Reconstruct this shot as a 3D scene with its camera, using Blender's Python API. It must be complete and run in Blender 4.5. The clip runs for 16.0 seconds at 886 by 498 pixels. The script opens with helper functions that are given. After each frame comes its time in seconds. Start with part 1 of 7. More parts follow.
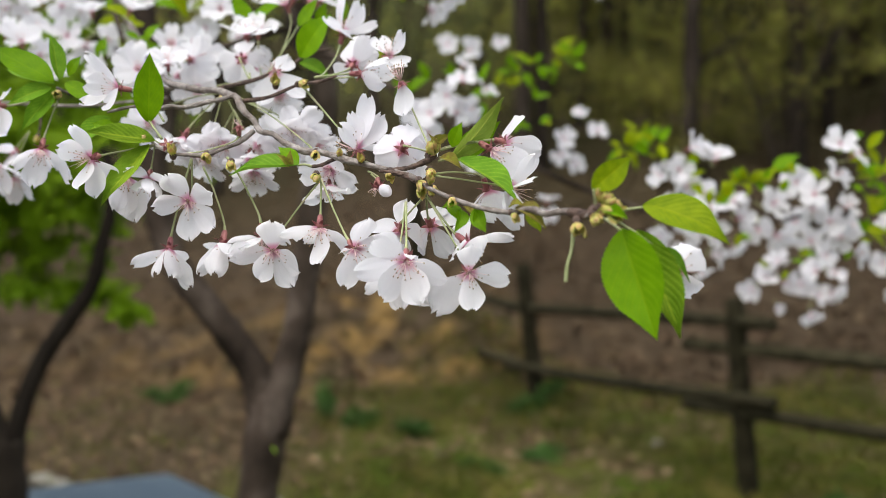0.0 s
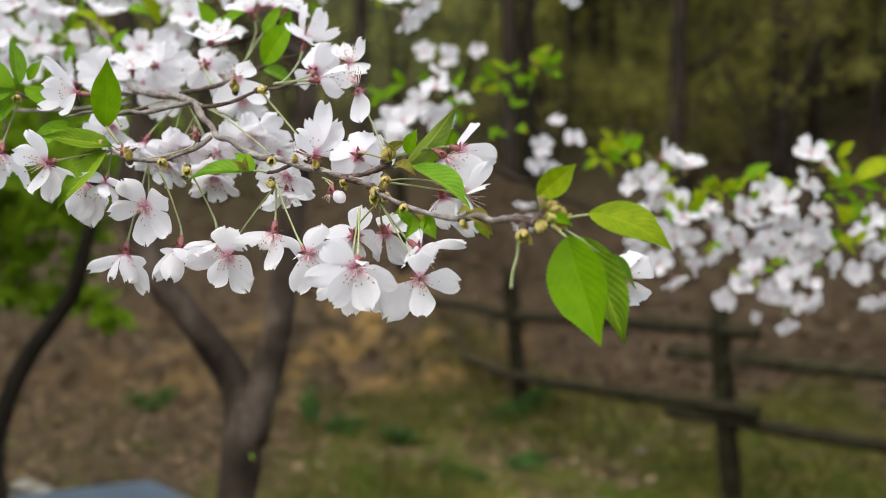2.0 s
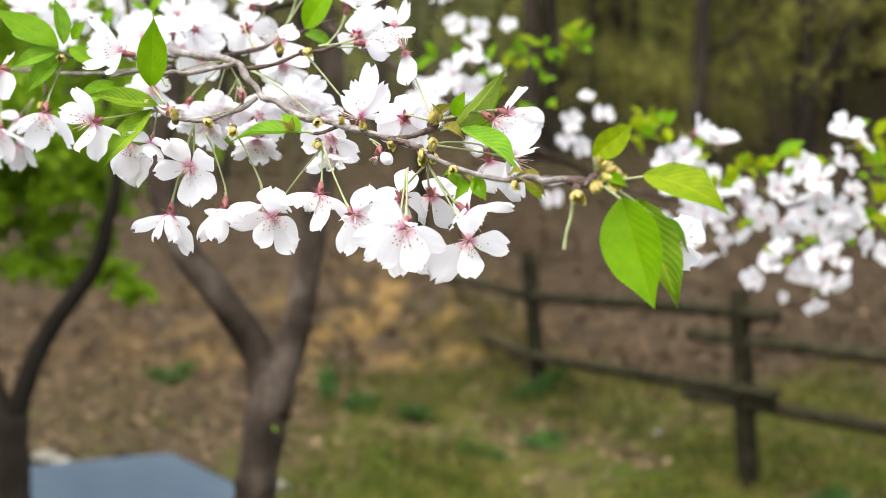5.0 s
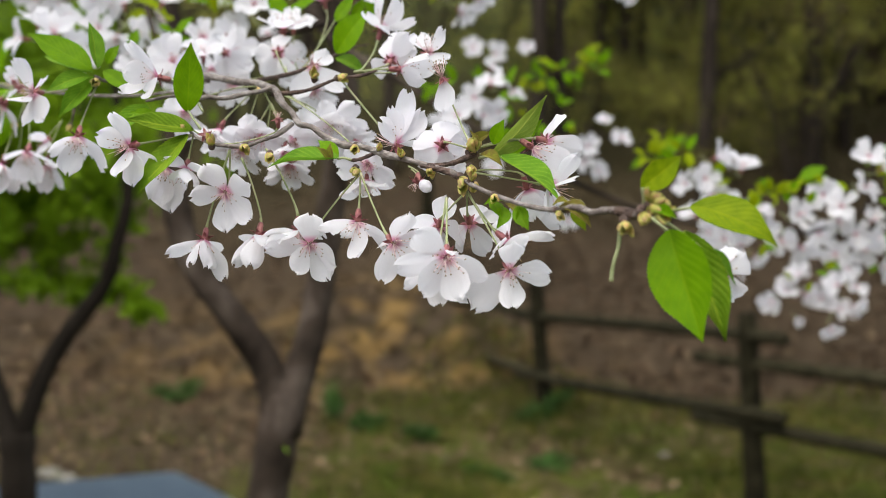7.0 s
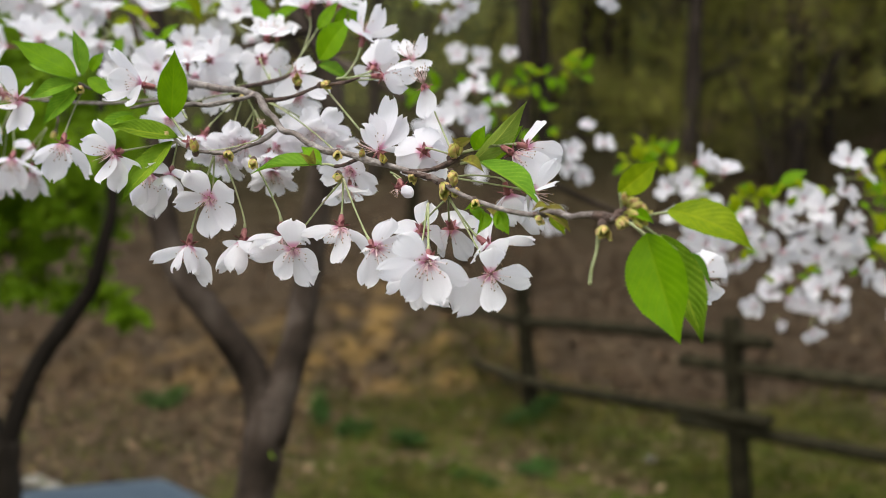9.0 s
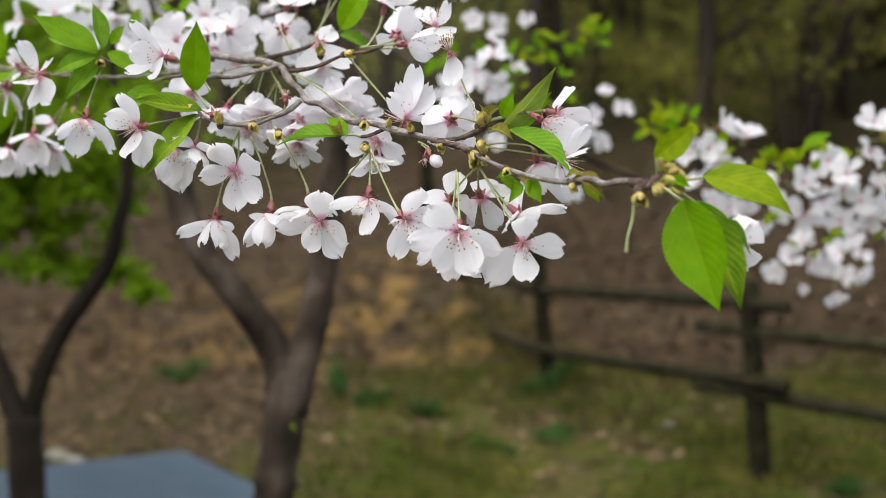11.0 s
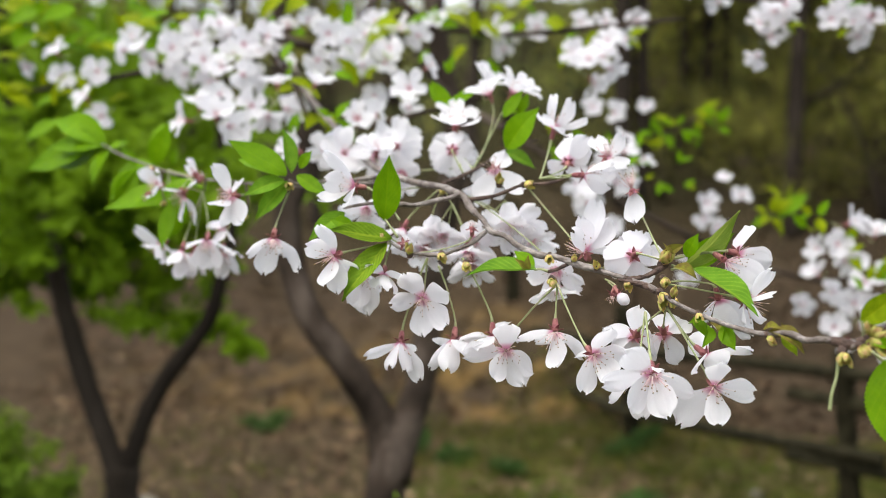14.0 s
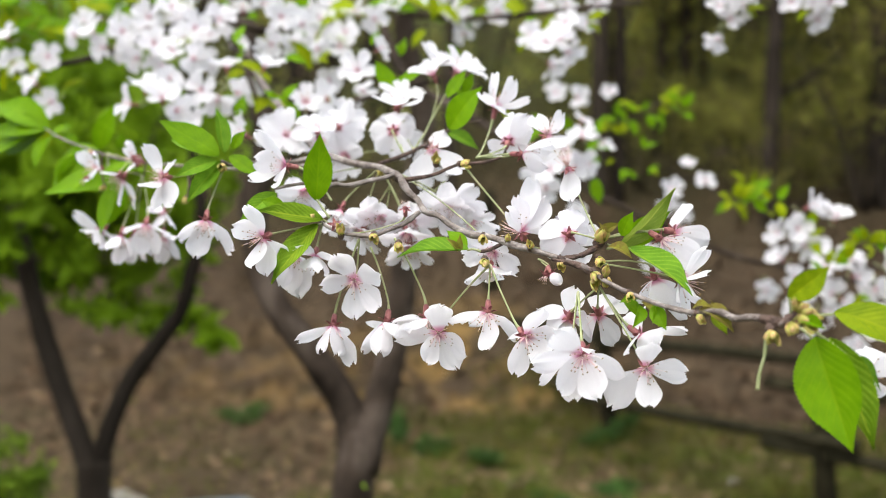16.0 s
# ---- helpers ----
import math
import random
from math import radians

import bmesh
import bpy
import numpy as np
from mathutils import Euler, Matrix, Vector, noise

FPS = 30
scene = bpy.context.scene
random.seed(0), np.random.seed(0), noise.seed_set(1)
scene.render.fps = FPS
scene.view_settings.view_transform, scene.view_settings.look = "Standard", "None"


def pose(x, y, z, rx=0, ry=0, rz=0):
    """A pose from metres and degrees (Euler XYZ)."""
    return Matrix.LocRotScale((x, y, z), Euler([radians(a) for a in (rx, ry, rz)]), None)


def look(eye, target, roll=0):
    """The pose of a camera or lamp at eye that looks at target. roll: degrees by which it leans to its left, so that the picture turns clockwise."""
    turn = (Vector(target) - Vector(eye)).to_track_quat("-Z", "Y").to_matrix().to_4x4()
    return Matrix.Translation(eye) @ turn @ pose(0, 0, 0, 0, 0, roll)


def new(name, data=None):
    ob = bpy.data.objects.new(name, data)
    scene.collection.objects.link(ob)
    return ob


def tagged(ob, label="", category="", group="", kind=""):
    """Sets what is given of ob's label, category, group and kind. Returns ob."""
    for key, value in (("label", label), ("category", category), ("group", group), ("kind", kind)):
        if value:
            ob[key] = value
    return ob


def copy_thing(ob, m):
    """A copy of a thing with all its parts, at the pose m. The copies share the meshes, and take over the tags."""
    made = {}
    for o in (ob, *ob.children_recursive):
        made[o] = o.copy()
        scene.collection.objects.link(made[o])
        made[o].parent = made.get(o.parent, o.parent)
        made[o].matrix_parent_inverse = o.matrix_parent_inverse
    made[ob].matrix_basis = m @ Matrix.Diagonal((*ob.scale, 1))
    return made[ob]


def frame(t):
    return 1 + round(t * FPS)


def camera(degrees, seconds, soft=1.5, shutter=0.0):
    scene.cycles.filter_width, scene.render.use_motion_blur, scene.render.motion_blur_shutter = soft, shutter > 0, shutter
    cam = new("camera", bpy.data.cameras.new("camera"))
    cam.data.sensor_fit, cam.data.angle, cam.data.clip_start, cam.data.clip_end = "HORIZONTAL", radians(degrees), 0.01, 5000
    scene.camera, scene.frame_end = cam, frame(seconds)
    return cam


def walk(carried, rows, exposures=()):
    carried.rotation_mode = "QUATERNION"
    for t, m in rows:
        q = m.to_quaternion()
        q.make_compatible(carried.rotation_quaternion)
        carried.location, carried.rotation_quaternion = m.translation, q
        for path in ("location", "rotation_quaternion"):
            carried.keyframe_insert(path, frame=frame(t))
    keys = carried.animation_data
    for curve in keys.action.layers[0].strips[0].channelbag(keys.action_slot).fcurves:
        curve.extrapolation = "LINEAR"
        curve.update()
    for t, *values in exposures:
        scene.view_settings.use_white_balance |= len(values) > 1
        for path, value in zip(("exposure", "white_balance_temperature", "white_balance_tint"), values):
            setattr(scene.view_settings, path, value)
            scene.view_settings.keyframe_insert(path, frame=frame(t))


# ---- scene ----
FOCUS, FSTOP = 0.665, 6.4
SKY, SUN = 0.15, 1.34
EXPOSURES = [(0.0, 1.0), (2.0, 1.0), (2.5, 1.05), (3.0, 1.3), (3.5, 1.55), (4.0, 1.8), (4.5, 2.0), (5.0, 1.7), (5.2, 1.4), (7.3, 0.95), (9.2, 0.9), (11.3, 1.0), (12.0, 1.05), (12.5, 1.15), (13.0, 1.15), (13.5, 1.05), (14.0, 1.12), (15.0, 1.3), (16.0, 1.32)]
cam = camera(42.8, 16.0, 0.7)
cam.data.dof.use_dof, cam.data.dof.focus_distance, cam.data.dof.aperture_fstop = True, FOCUS, FSTOP
ROWS = [
    (0.0, -0.0000, 0.0000, 1.3500, 0.000, 0.000, -0.000),
    (0.5, 0.0117, -0.0003, 1.3492, -0.061, 0.249, -0.049),
    (1.0, 0.0095, 0.0057, 1.3469, -0.394, 0.322, 0.224),
    (1.5, 0.0076, 0.0072, 1.3494, -0.303, 0.304, -0.499),
    (2.0, 0.0202, -0.0027, 1.3495, -0.592, 0.377, -0.269),
    (2.5, 0.0377, -0.0058, 1.3467, -2.946, 0.416, 0.058),
    (3.0, 0.0697, -0.0149, 1.3444, -6.471, -0.317, 0.705),
    (3.5, 0.0768, -0.0294, 1.3380, -9.317, -1.018, 0.760),
    (4.0, 0.0508, -0.0163, 1.3397, -6.377, -1.453, 0.496),
    (4.5, 0.0192, -0.0035, 1.3423, -2.898, -1.368, -0.137),
    (5.0, 0.0033, 0.0003, 1.3395, 0.283, -0.645, -1.103),
    (5.2, 0.0061, 0.0000, 1.3478, -0.005, 0.235, -1.343),
    (7.3, -0.0177, 0.0050, 1.3437, 0.632, 0.320, -1.484),
    (7.5, -0.0176, -0.0005, 1.3435, 0.659, 0.345, -1.153),
    (8.0, -0.0101, -0.0028, 1.3445, 0.205, 0.851, -1.218),
    (8.5, -0.0084, -0.0002, 1.3433, -0.041, 1.032, -1.376),
    (9.0, -0.0138, -0.0030, 1.3438, -0.176, 0.622, -1.325),
    (9.2, -0.0138, -0.0030, 1.3438, -0.176, 0.202, -1.325),
    (11.3, -0.0269, 0.0051, 1.3443, 0.799, -0.949, 0.043),
    (11.5, -0.0296, 0.0051, 1.3552, 0.912, -0.096, 0.298),
    (12.0, -0.0424, -0.0014, 1.3775, 1.234, 1.091, -0.155),
    (12.5, -0.0752, -0.0248, 1.3968, 2.366, 2.957, -0.074),
    (13.0, -0.0994, -0.0371, 1.3985, 4.958, 3.512, -0.482),
    (13.5, -0.0912, -0.0334, 1.3941, 4.605, 2.607, -1.192),
    (14.0, -0.0887, -0.0272, 1.3921, 4.437, 1.559, -1.752),
    (14.5, -0.0858, -0.0237, 1.3880, 3.954, 1.176, -1.933),
    (15.0, -0.0724, -0.0191, 1.3909, 3.602, 1.070, -1.543),
    (15.5, -0.0639, -0.0159, 1.3928, 3.508, 1.039, -1.536),
    (16.0, -0.0594, -0.0069, 1.3864, 3.473, 1.160, -1.432),
]
walk(cam, [(t, pose(x, y, z, 90 + pitch, roll, yaw)) for t, x, y, z, yaw, pitch, roll in ROWS], EXPOSURES)

# ---- world, sun and exposure ----
world = bpy.data.worlds.new("world")
scene.world = world
world.use_nodes = True
wn = world.node_tree.nodes
sky = wn.new("ShaderNodeTexSky")
sky.sky_type, sky.sun_disc = "NISHITA", False
sky.sun_elevation, sky.sun_rotation = radians(62), radians(211)
sky.air_density, sky.dust_density, sky.ozone_density = 1.0, 4.5, 1.0
haze = wn.new("ShaderNodeHueSaturation")
haze.inputs["Saturation"].default_value = 0.55
world.node_tree.links.new(sky.outputs["Color"], haze.inputs["Color"])
world.node_tree.links.new(haze.outputs["Color"], wn["Background"].inputs["Color"])
wn["Background"].inputs["Strength"].default_value = SKY
sun_data = bpy.data.lights.new("sun", "SUN")
sun_data.energy, sun_data.angle, sun_data.color = SUN, radians(100), (0.875, 1.0, 1.0)
sun = new("sun", sun_data)
sun.matrix_world = look((-3.0, -3.5, 12.0), (0.0, 1.5, 0.0))


# ---- materials ----
def mat(name, ramp, scale=8.0, rough=0.8, bump=0.3, detail=6.0, fine=None, trans=0.0, coords="Object", spec=0.3, stretch=(1, 1, 1), rand=0.0):
    """A noise-ramped surface: ramp of (position, (r, g, b)); rand shifts brightness from object to object; trans lets light through."""
    m = bpy.data.materials.new(name)
    m.use_nodes = True
    nt = m.node_tree
    nodes, link = nt.nodes, nt.links.new
    bsdf = nodes["Principled BSDF"]
    bsdf.inputs["Roughness"].default_value = rough
    bsdf.inputs["Specular IOR Level"].default_value = spec
    tc = nodes.new("ShaderNodeTexCoord")
    mp = nodes.new("ShaderNodeMapping")
    mp.inputs["Scale"].default_value = stretch
    link(tc.outputs[coords], mp.inputs["Vector"])
    nz = nodes.new("ShaderNodeTexNoise")
    nz.inputs["Scale"].default_value, nz.inputs["Detail"].default_value = scale, detail
    link(mp.outputs["Vector"], nz.inputs["Vector"])
    cr = nodes.new("ShaderNodeValToRGB")
    while len(cr.color_ramp.elements) < len(ramp):
        cr.color_ramp.elements.new(0.5)
    for el, (p, c) in zip(cr.color_ramp.elements, ramp):
        el.position, el.color = p, (*c, 1)
    link(nz.outputs["Fac"], cr.inputs["Fac"])
    colour = cr.outputs["Color"]
    if rand:
        oi = nodes.new("ShaderNodeObjectInfo")
        mr = nodes.new("ShaderNodeMapRange")
        mr.inputs["To Min"].default_value, mr.inputs["To Max"].default_value = 1 - rand, 1 + rand
        hs = nodes.new("ShaderNodeHueSaturation")
        link(oi.outputs["Random"], mr.inputs["Value"])
        link(mr.outputs["Result"], hs.inputs["Value"])
        link(colour, hs.inputs["Color"])
        colour = hs.outputs["Color"]
    link(colour, bsdf.inputs["Base Color"])
    if bump:
        n2 = nodes.new("ShaderNodeTexNoise")
        n2.inputs["Scale"].default_value, n2.inputs["Detail"].default_value = fine or scale * 4, 8.0
        link(mp.outputs["Vector"], n2.inputs["Vector"])
        bp = nodes.new("ShaderNodeBump")
        bp.inputs["Strength"].default_value, bp.inputs["Distance"].default_value = bump, 0.01
        link(n2.outputs["Fac"], bp.inputs["Height"])
        link(bp.outputs["Normal"], bsdf.inputs["Normal"])
    if trans:
        tr = nodes.new("ShaderNodeBsdfTranslucent")
        link(colour, tr.inputs["Color"])
        mx = nodes.new("ShaderNodeMixShader")
        mx.inputs["Fac"].default_value = trans
        link(bsdf.outputs["BSDF"], mx.inputs[1])
        link(tr.outputs["BSDF"], mx.inputs[2])
        link(mx.outputs["Shader"], nodes["Material Output"].inputs["Surface"])
    return m


def petal_material():
    """White petal, flushed pink towards its base and along faint veins, letting light through."""
    m = mat("petal", [(0.3, (0.79, 0.762, 0.787)), (0.7, (0.845, 0.825, 0.843))], 90, 0.6, 0.14, fine=260, trans=0.55, spec=0.12, rand=0.03)
    nt = m.node_tree
    nodes, link = nt.nodes, nt.links.new
    uv = nodes.new("ShaderNodeUVMap")
    sp = nodes.new("ShaderNodeSeparateXYZ")
    link(uv.outputs["UV"], sp.inputs["Vector"])
    base = nodes.new("ShaderNodeMapRange")
    base.inputs["From Min"].default_value, base.inputs["From Max"].default_value = 0.23, 0.03
    base.interpolation_type = "SMOOTHSTEP"
    link(sp.outputs["X"], base.inputs["Value"])
    wave = nodes.new("ShaderNodeTexWave")
    wave.bands_direction = "Y"
    wave.inputs["Scale"].default_value, wave.inputs["Distortion"].default_value = 3.2, 1.2
    link(uv.outputs["UV"], wave.inputs["Vector"])
    vein = nodes.new("ShaderNodeMath")
    vein.operation = "MULTIPLY_ADD"
    vein.inputs[1].default_value, vein.inputs[2].default_value = 0.035, 0.0
    link(wave.outputs["Fac"], vein.inputs[0])
    total = nodes.new("ShaderNodeMath")
    total.operation, total.use_clamp = "MULTIPLY_ADD", True
    total.inputs[1].default_value = 0.80
    link(base.outputs["Result"], total.inputs[0])
    link(vein.outputs["Value"], total.inputs[2])
    mix = nodes.new("ShaderNodeMix")
    mix.data_type = "RGBA"
    mix.inputs["B"].default_value = (0.60, 0.15, 0.30, 1)
    link(total.outputs["Value"], mix.inputs["Factor"])
    src = nodes["Color Ramp"].outputs["Color"]
    link(src, mix.inputs["A"])
    link(mix.outputs["Result"], nodes["Hue/Saturation/Value"].inputs["Color"])
    return m


def leaf_material(name, light, dark, trans=0.42, rough=0.48, vein=0.34):
    """Leaf blade: paler veins herring-boned from a midrib, on UV laid along and across the blade."""
    m = mat(name, [(0.3, dark), (0.72, light)], 6, rough, 0.08, fine=70, trans=trans, spec=0.06, rand=0.14)
    nt = m.node_tree
    nodes, link = nt.nodes, nt.links.new
    uv = nodes.new("ShaderNodeUVMap")
    sp = nodes.new("ShaderNodeSeparateXYZ")
    link(uv.outputs["UV"], sp.inputs["Vector"])
    ab = nodes.new("ShaderNodeMath")
    ab.operation = "ABSOLUTE"
    link(sp.outputs["Y"], ab.inputs[0])
    slant = nodes.new("ShaderNodeMath")
    slant.operation = "MULTIPLY_ADD"
    slant.inputs[1].default_value = -0.35
    link(ab.outputs["Value"], slant.inputs[0])
    link(sp.outputs["X"], slant.inputs[2])
    tri = nodes.new("ShaderNodeMath")
    tri.operation = "PINGPONG"
    tri.inputs[1].default_value = 0.05
    link(slant.outputs["Value"], tri.inputs[0])
    lo = nodes.new("ShaderNodeMapRange")
    lo.inputs["From Min"].default_value, lo.inputs["From Max"].default_value = 0.011, 0.0
    link(tri.outputs["Value"], lo.inputs["Value"])
    rib = nodes.new("ShaderNodeMapRange")
    rib.inputs["From Min"].default_value, rib.inputs["From Max"].default_value = 0.07, 0.02
    link(ab.outputs["Value"], rib.inputs["Value"])
    mxm = nodes.new("ShaderNodeMath")
    mxm.operation = "MAXIMUM"
    link(lo.outputs["Result"], mxm.inputs[0])
    link(rib.outputs["Result"], mxm.inputs[1])
    half = nodes.new("ShaderNodeMath")
    half.operation = "MULTIPLY"
    half.inputs[1].default_value = vein
    link(mxm.outputs["Value"], half.inputs[0])
    mix = nodes.new("ShaderNodeMix")
    mix.data_type = "RGBA"
    mix.inputs["B"].default_value = (min(1, light[0] * 1.6 + 0.05), min(1, light[1] * 1.25 + 0.04), light[2] * 1.5 + 0.004, 1)
    link(half.outputs["Value"], mix.inputs["Factor"])
    link(nodes["Color Ramp"].outputs["Color"], mix.inputs["A"])
    link(mix.outputs["Result"], nodes["Hue/Saturation/Value"].inputs["Color"])
    return m


PETAL = petal_material()
CALYX = mat("calyx", [(0.3, (0.15, 0.03, 0.042)), (0.7, (0.32, 0.125, 0.11))], 300, 0.55, 0.3)
STAMEN = mat("filament", [(0.35, (0.70, 0.40, 0.42)), (0.65, (0.86, 0.76, 0.70))], 200, 0.6, 0)
ANTHER = mat("anther", [(0.3, (0.13, 0.08, 0.03)), (0.7, (0.34, 0.22, 0.07))], 500, 0.7, 0)
PEDICEL = mat("pedicel", [(0.3, (0.19, 0.215, 0.085)), (0.55, (0.29, 0.31, 0.15)), (0.75, (0.32, 0.26, 0.17))], 120, 0.6, 0.1)
SCALE = mat("bud_scale", [(0.36, (0.36, 0.44, 0.06)), (0.47, (0.54, 0.54, 0.12)), (0.54, (0.62, 0.44, 0.18)), (0.66, (0.52, 0.21, 0.14))], 110, 0.55, 0.2, rand=0.2, trans=0.45)
LEAF = leaf_material("young_leaf", (0.145, 0.28, 0.003), (0.10, 0.215, 0.002), rough=0.36, vein=0.2)
LEAF_YELLOW = leaf_material("yellow_green_leaf", (0.27, 0.325, 0.003), (0.15, 0.22, 0.002))
LEAF_OLIVE = leaf_material("olive_leaf", (0.235, 0.315, 0.005), (0.13, 0.205, 0.003))
LEAF_BRONZE = leaf_material("bronze_leaf", (0.24, 0.25, 0.03), (0.15, 0.10, 0.03))
LEAF_DEEP = leaf_material("grown_leaf", (0.17, 0.33, 0.02), (0.09, 0.21, 0.01), vein=0.6)
LEAF_PLEAT = leaf_material("pleated_leaf", (0.17, 0.28, 0.014), (0.10, 0.19, 0.006), vein=0.7)
LEAF_SILKY = leaf_material("silky_leaf", (0.30, 0.40, 0.07), (0.20, 0.30, 0.03), vein=0.75)
LEAF_BACK = leaf_material("far_leaf", (0.145, 0.27, 0.008), (0.055, 0.14, 0.004))
TWIG = mat("twig_bark", [(0.3, (0.07, 0.05, 0.04)), (0.5, (0.17, 0.137, 0.118)), (0.7, (0.31, 0.27, 0.245))], 110, 0.62, 0.45, fine=500)
TWIG_DARK = mat("spur_bark", [(0.3, (0.035, 0.02, 0.015)), (0.7, (0.13, 0.08, 0.06))], 160, 0.75, 0.6, fine=600)
BARK = mat("cherry_bark", [(0.32, (0.016, 0.0115, 0.0085)), (0.5, (0.040, 0.029, 0.0215)), (0.68, (0.092, 0.070, 0.055))], 13, 0.85, 0.8, fine=70, stretch=(1, 1, 0.6), spec=0.05)
BARK_GREY = mat("grey_bark", [(0.28, (0.07, 0.06, 0.05)), (0.5, (0.22, 0.195, 0.165)), (0.75, (0.40, 0.375, 0.34))], 26, 0.85, 0.9, fine=90)
BARK_DARK = mat("forest_bark", [(0.3, (0.0112, 0.0084, 0.0060)), (0.7, (0.0372, 0.0285, 0.0216))], 6, 0.9, 0.8, fine=30, stretch=(1, 1, 0.3), rand=0.3, spec=0.05)
RAIL = mat("weathered_wood", [(0.3, (0.0109, 0.0094, 0.0047)), (0.6, (0.0265, 0.0226, 0.0117)), (0.85, (0.0546, 0.0468, 0.0273))], 12, 0.85, 0.5, fine=60, rand=0.15, spec=0.05)
POST = mat("dark_post_wood", [(0.3, (0.0055, 0.0047, 0.0023)), (0.6, (0.0148, 0.0125, 0.0062)), (0.85, (0.0312, 0.0273, 0.0156))], 12, 0.9, 0.5, fine=60, rand=0.15, spec=0.05)
TARP = mat("blue_grey_sheet", [(0.3, (0.040, 0.060, 0.083)), (0.7, (0.062, 0.086, 0.108))], 5, 0.5, 0.2, rand=0.05)
STONE = mat("pale_stone", [(0.3, (0.10, 0.09, 0.07)), (0.7, (0.22, 0.20, 0.165))], 12, 0.85, 0.6, rand=0.15)
SHRUB = mat("shrub_leaf", [(0.3, (0.082, 0.095, 0.016)), (0.5, (0.17, 0.155, 0.035)), (0.7, (0.32, 0.325, 0.07))], 1.6, 0.6, 0, trans=0.45, rand=0.4, spec=0.05)
BUSH = mat("bush_leaf", [(0.3, (0.06, 0.11, 0.008)), (0.7, (0.18, 0.26, 0.02))], 5, 0.55, 0, trans=0.3, rand=0.1, spec=0.05)
GRASS = mat("grass_blade", [(0.3, (0.0431, 0.0616, 0.0073)), (0.5, (0.0863, 0.0944, 0.0152)), (0.7, (0.1639, 0.1355, 0.0363))], 4, 0.7, 0, trans=0.25, spec=0.05)
WEED = mat("weed_leaf", [(0.3, (0.022, 0.055, 0.012)), (0.7, (0.06, 0.115, 0.022))], 9, 0.6, 0, trans=0.3, rand=0.15, spec=0.1)
# fresh far leaves, paler than SHRUB: sunlight is put into the colour
SUNLIT_YOUNG = mat("sunlit_young_leaf", [(0.3, (0.16, 0.175, 0.035)), (0.7, (0.38, 0.37, 0.10))], 3, 0.6, 0, trans=0.45, rand=0.2, spec=0.05)
DRY = mat("dry_shrub_leaf", [(0.3, (0.045, 0.030, 0.019)), (0.7, (0.13, 0.09, 0.06))], 4, 0.85, 0, trans=0.25, rand=0.3, spec=0.05)
LITTER = mat("dead_leaf", [(0.3, (0.0380, 0.0235, 0.0126)), (0.5, (0.1092, 0.0647, 0.0378)), (0.64, (0.2090, 0.1470, 0.0840)), (0.78, (0.3990, 0.3234, 0.2016))], 9, 0.85, 0, coords="Object", spec=0.05)


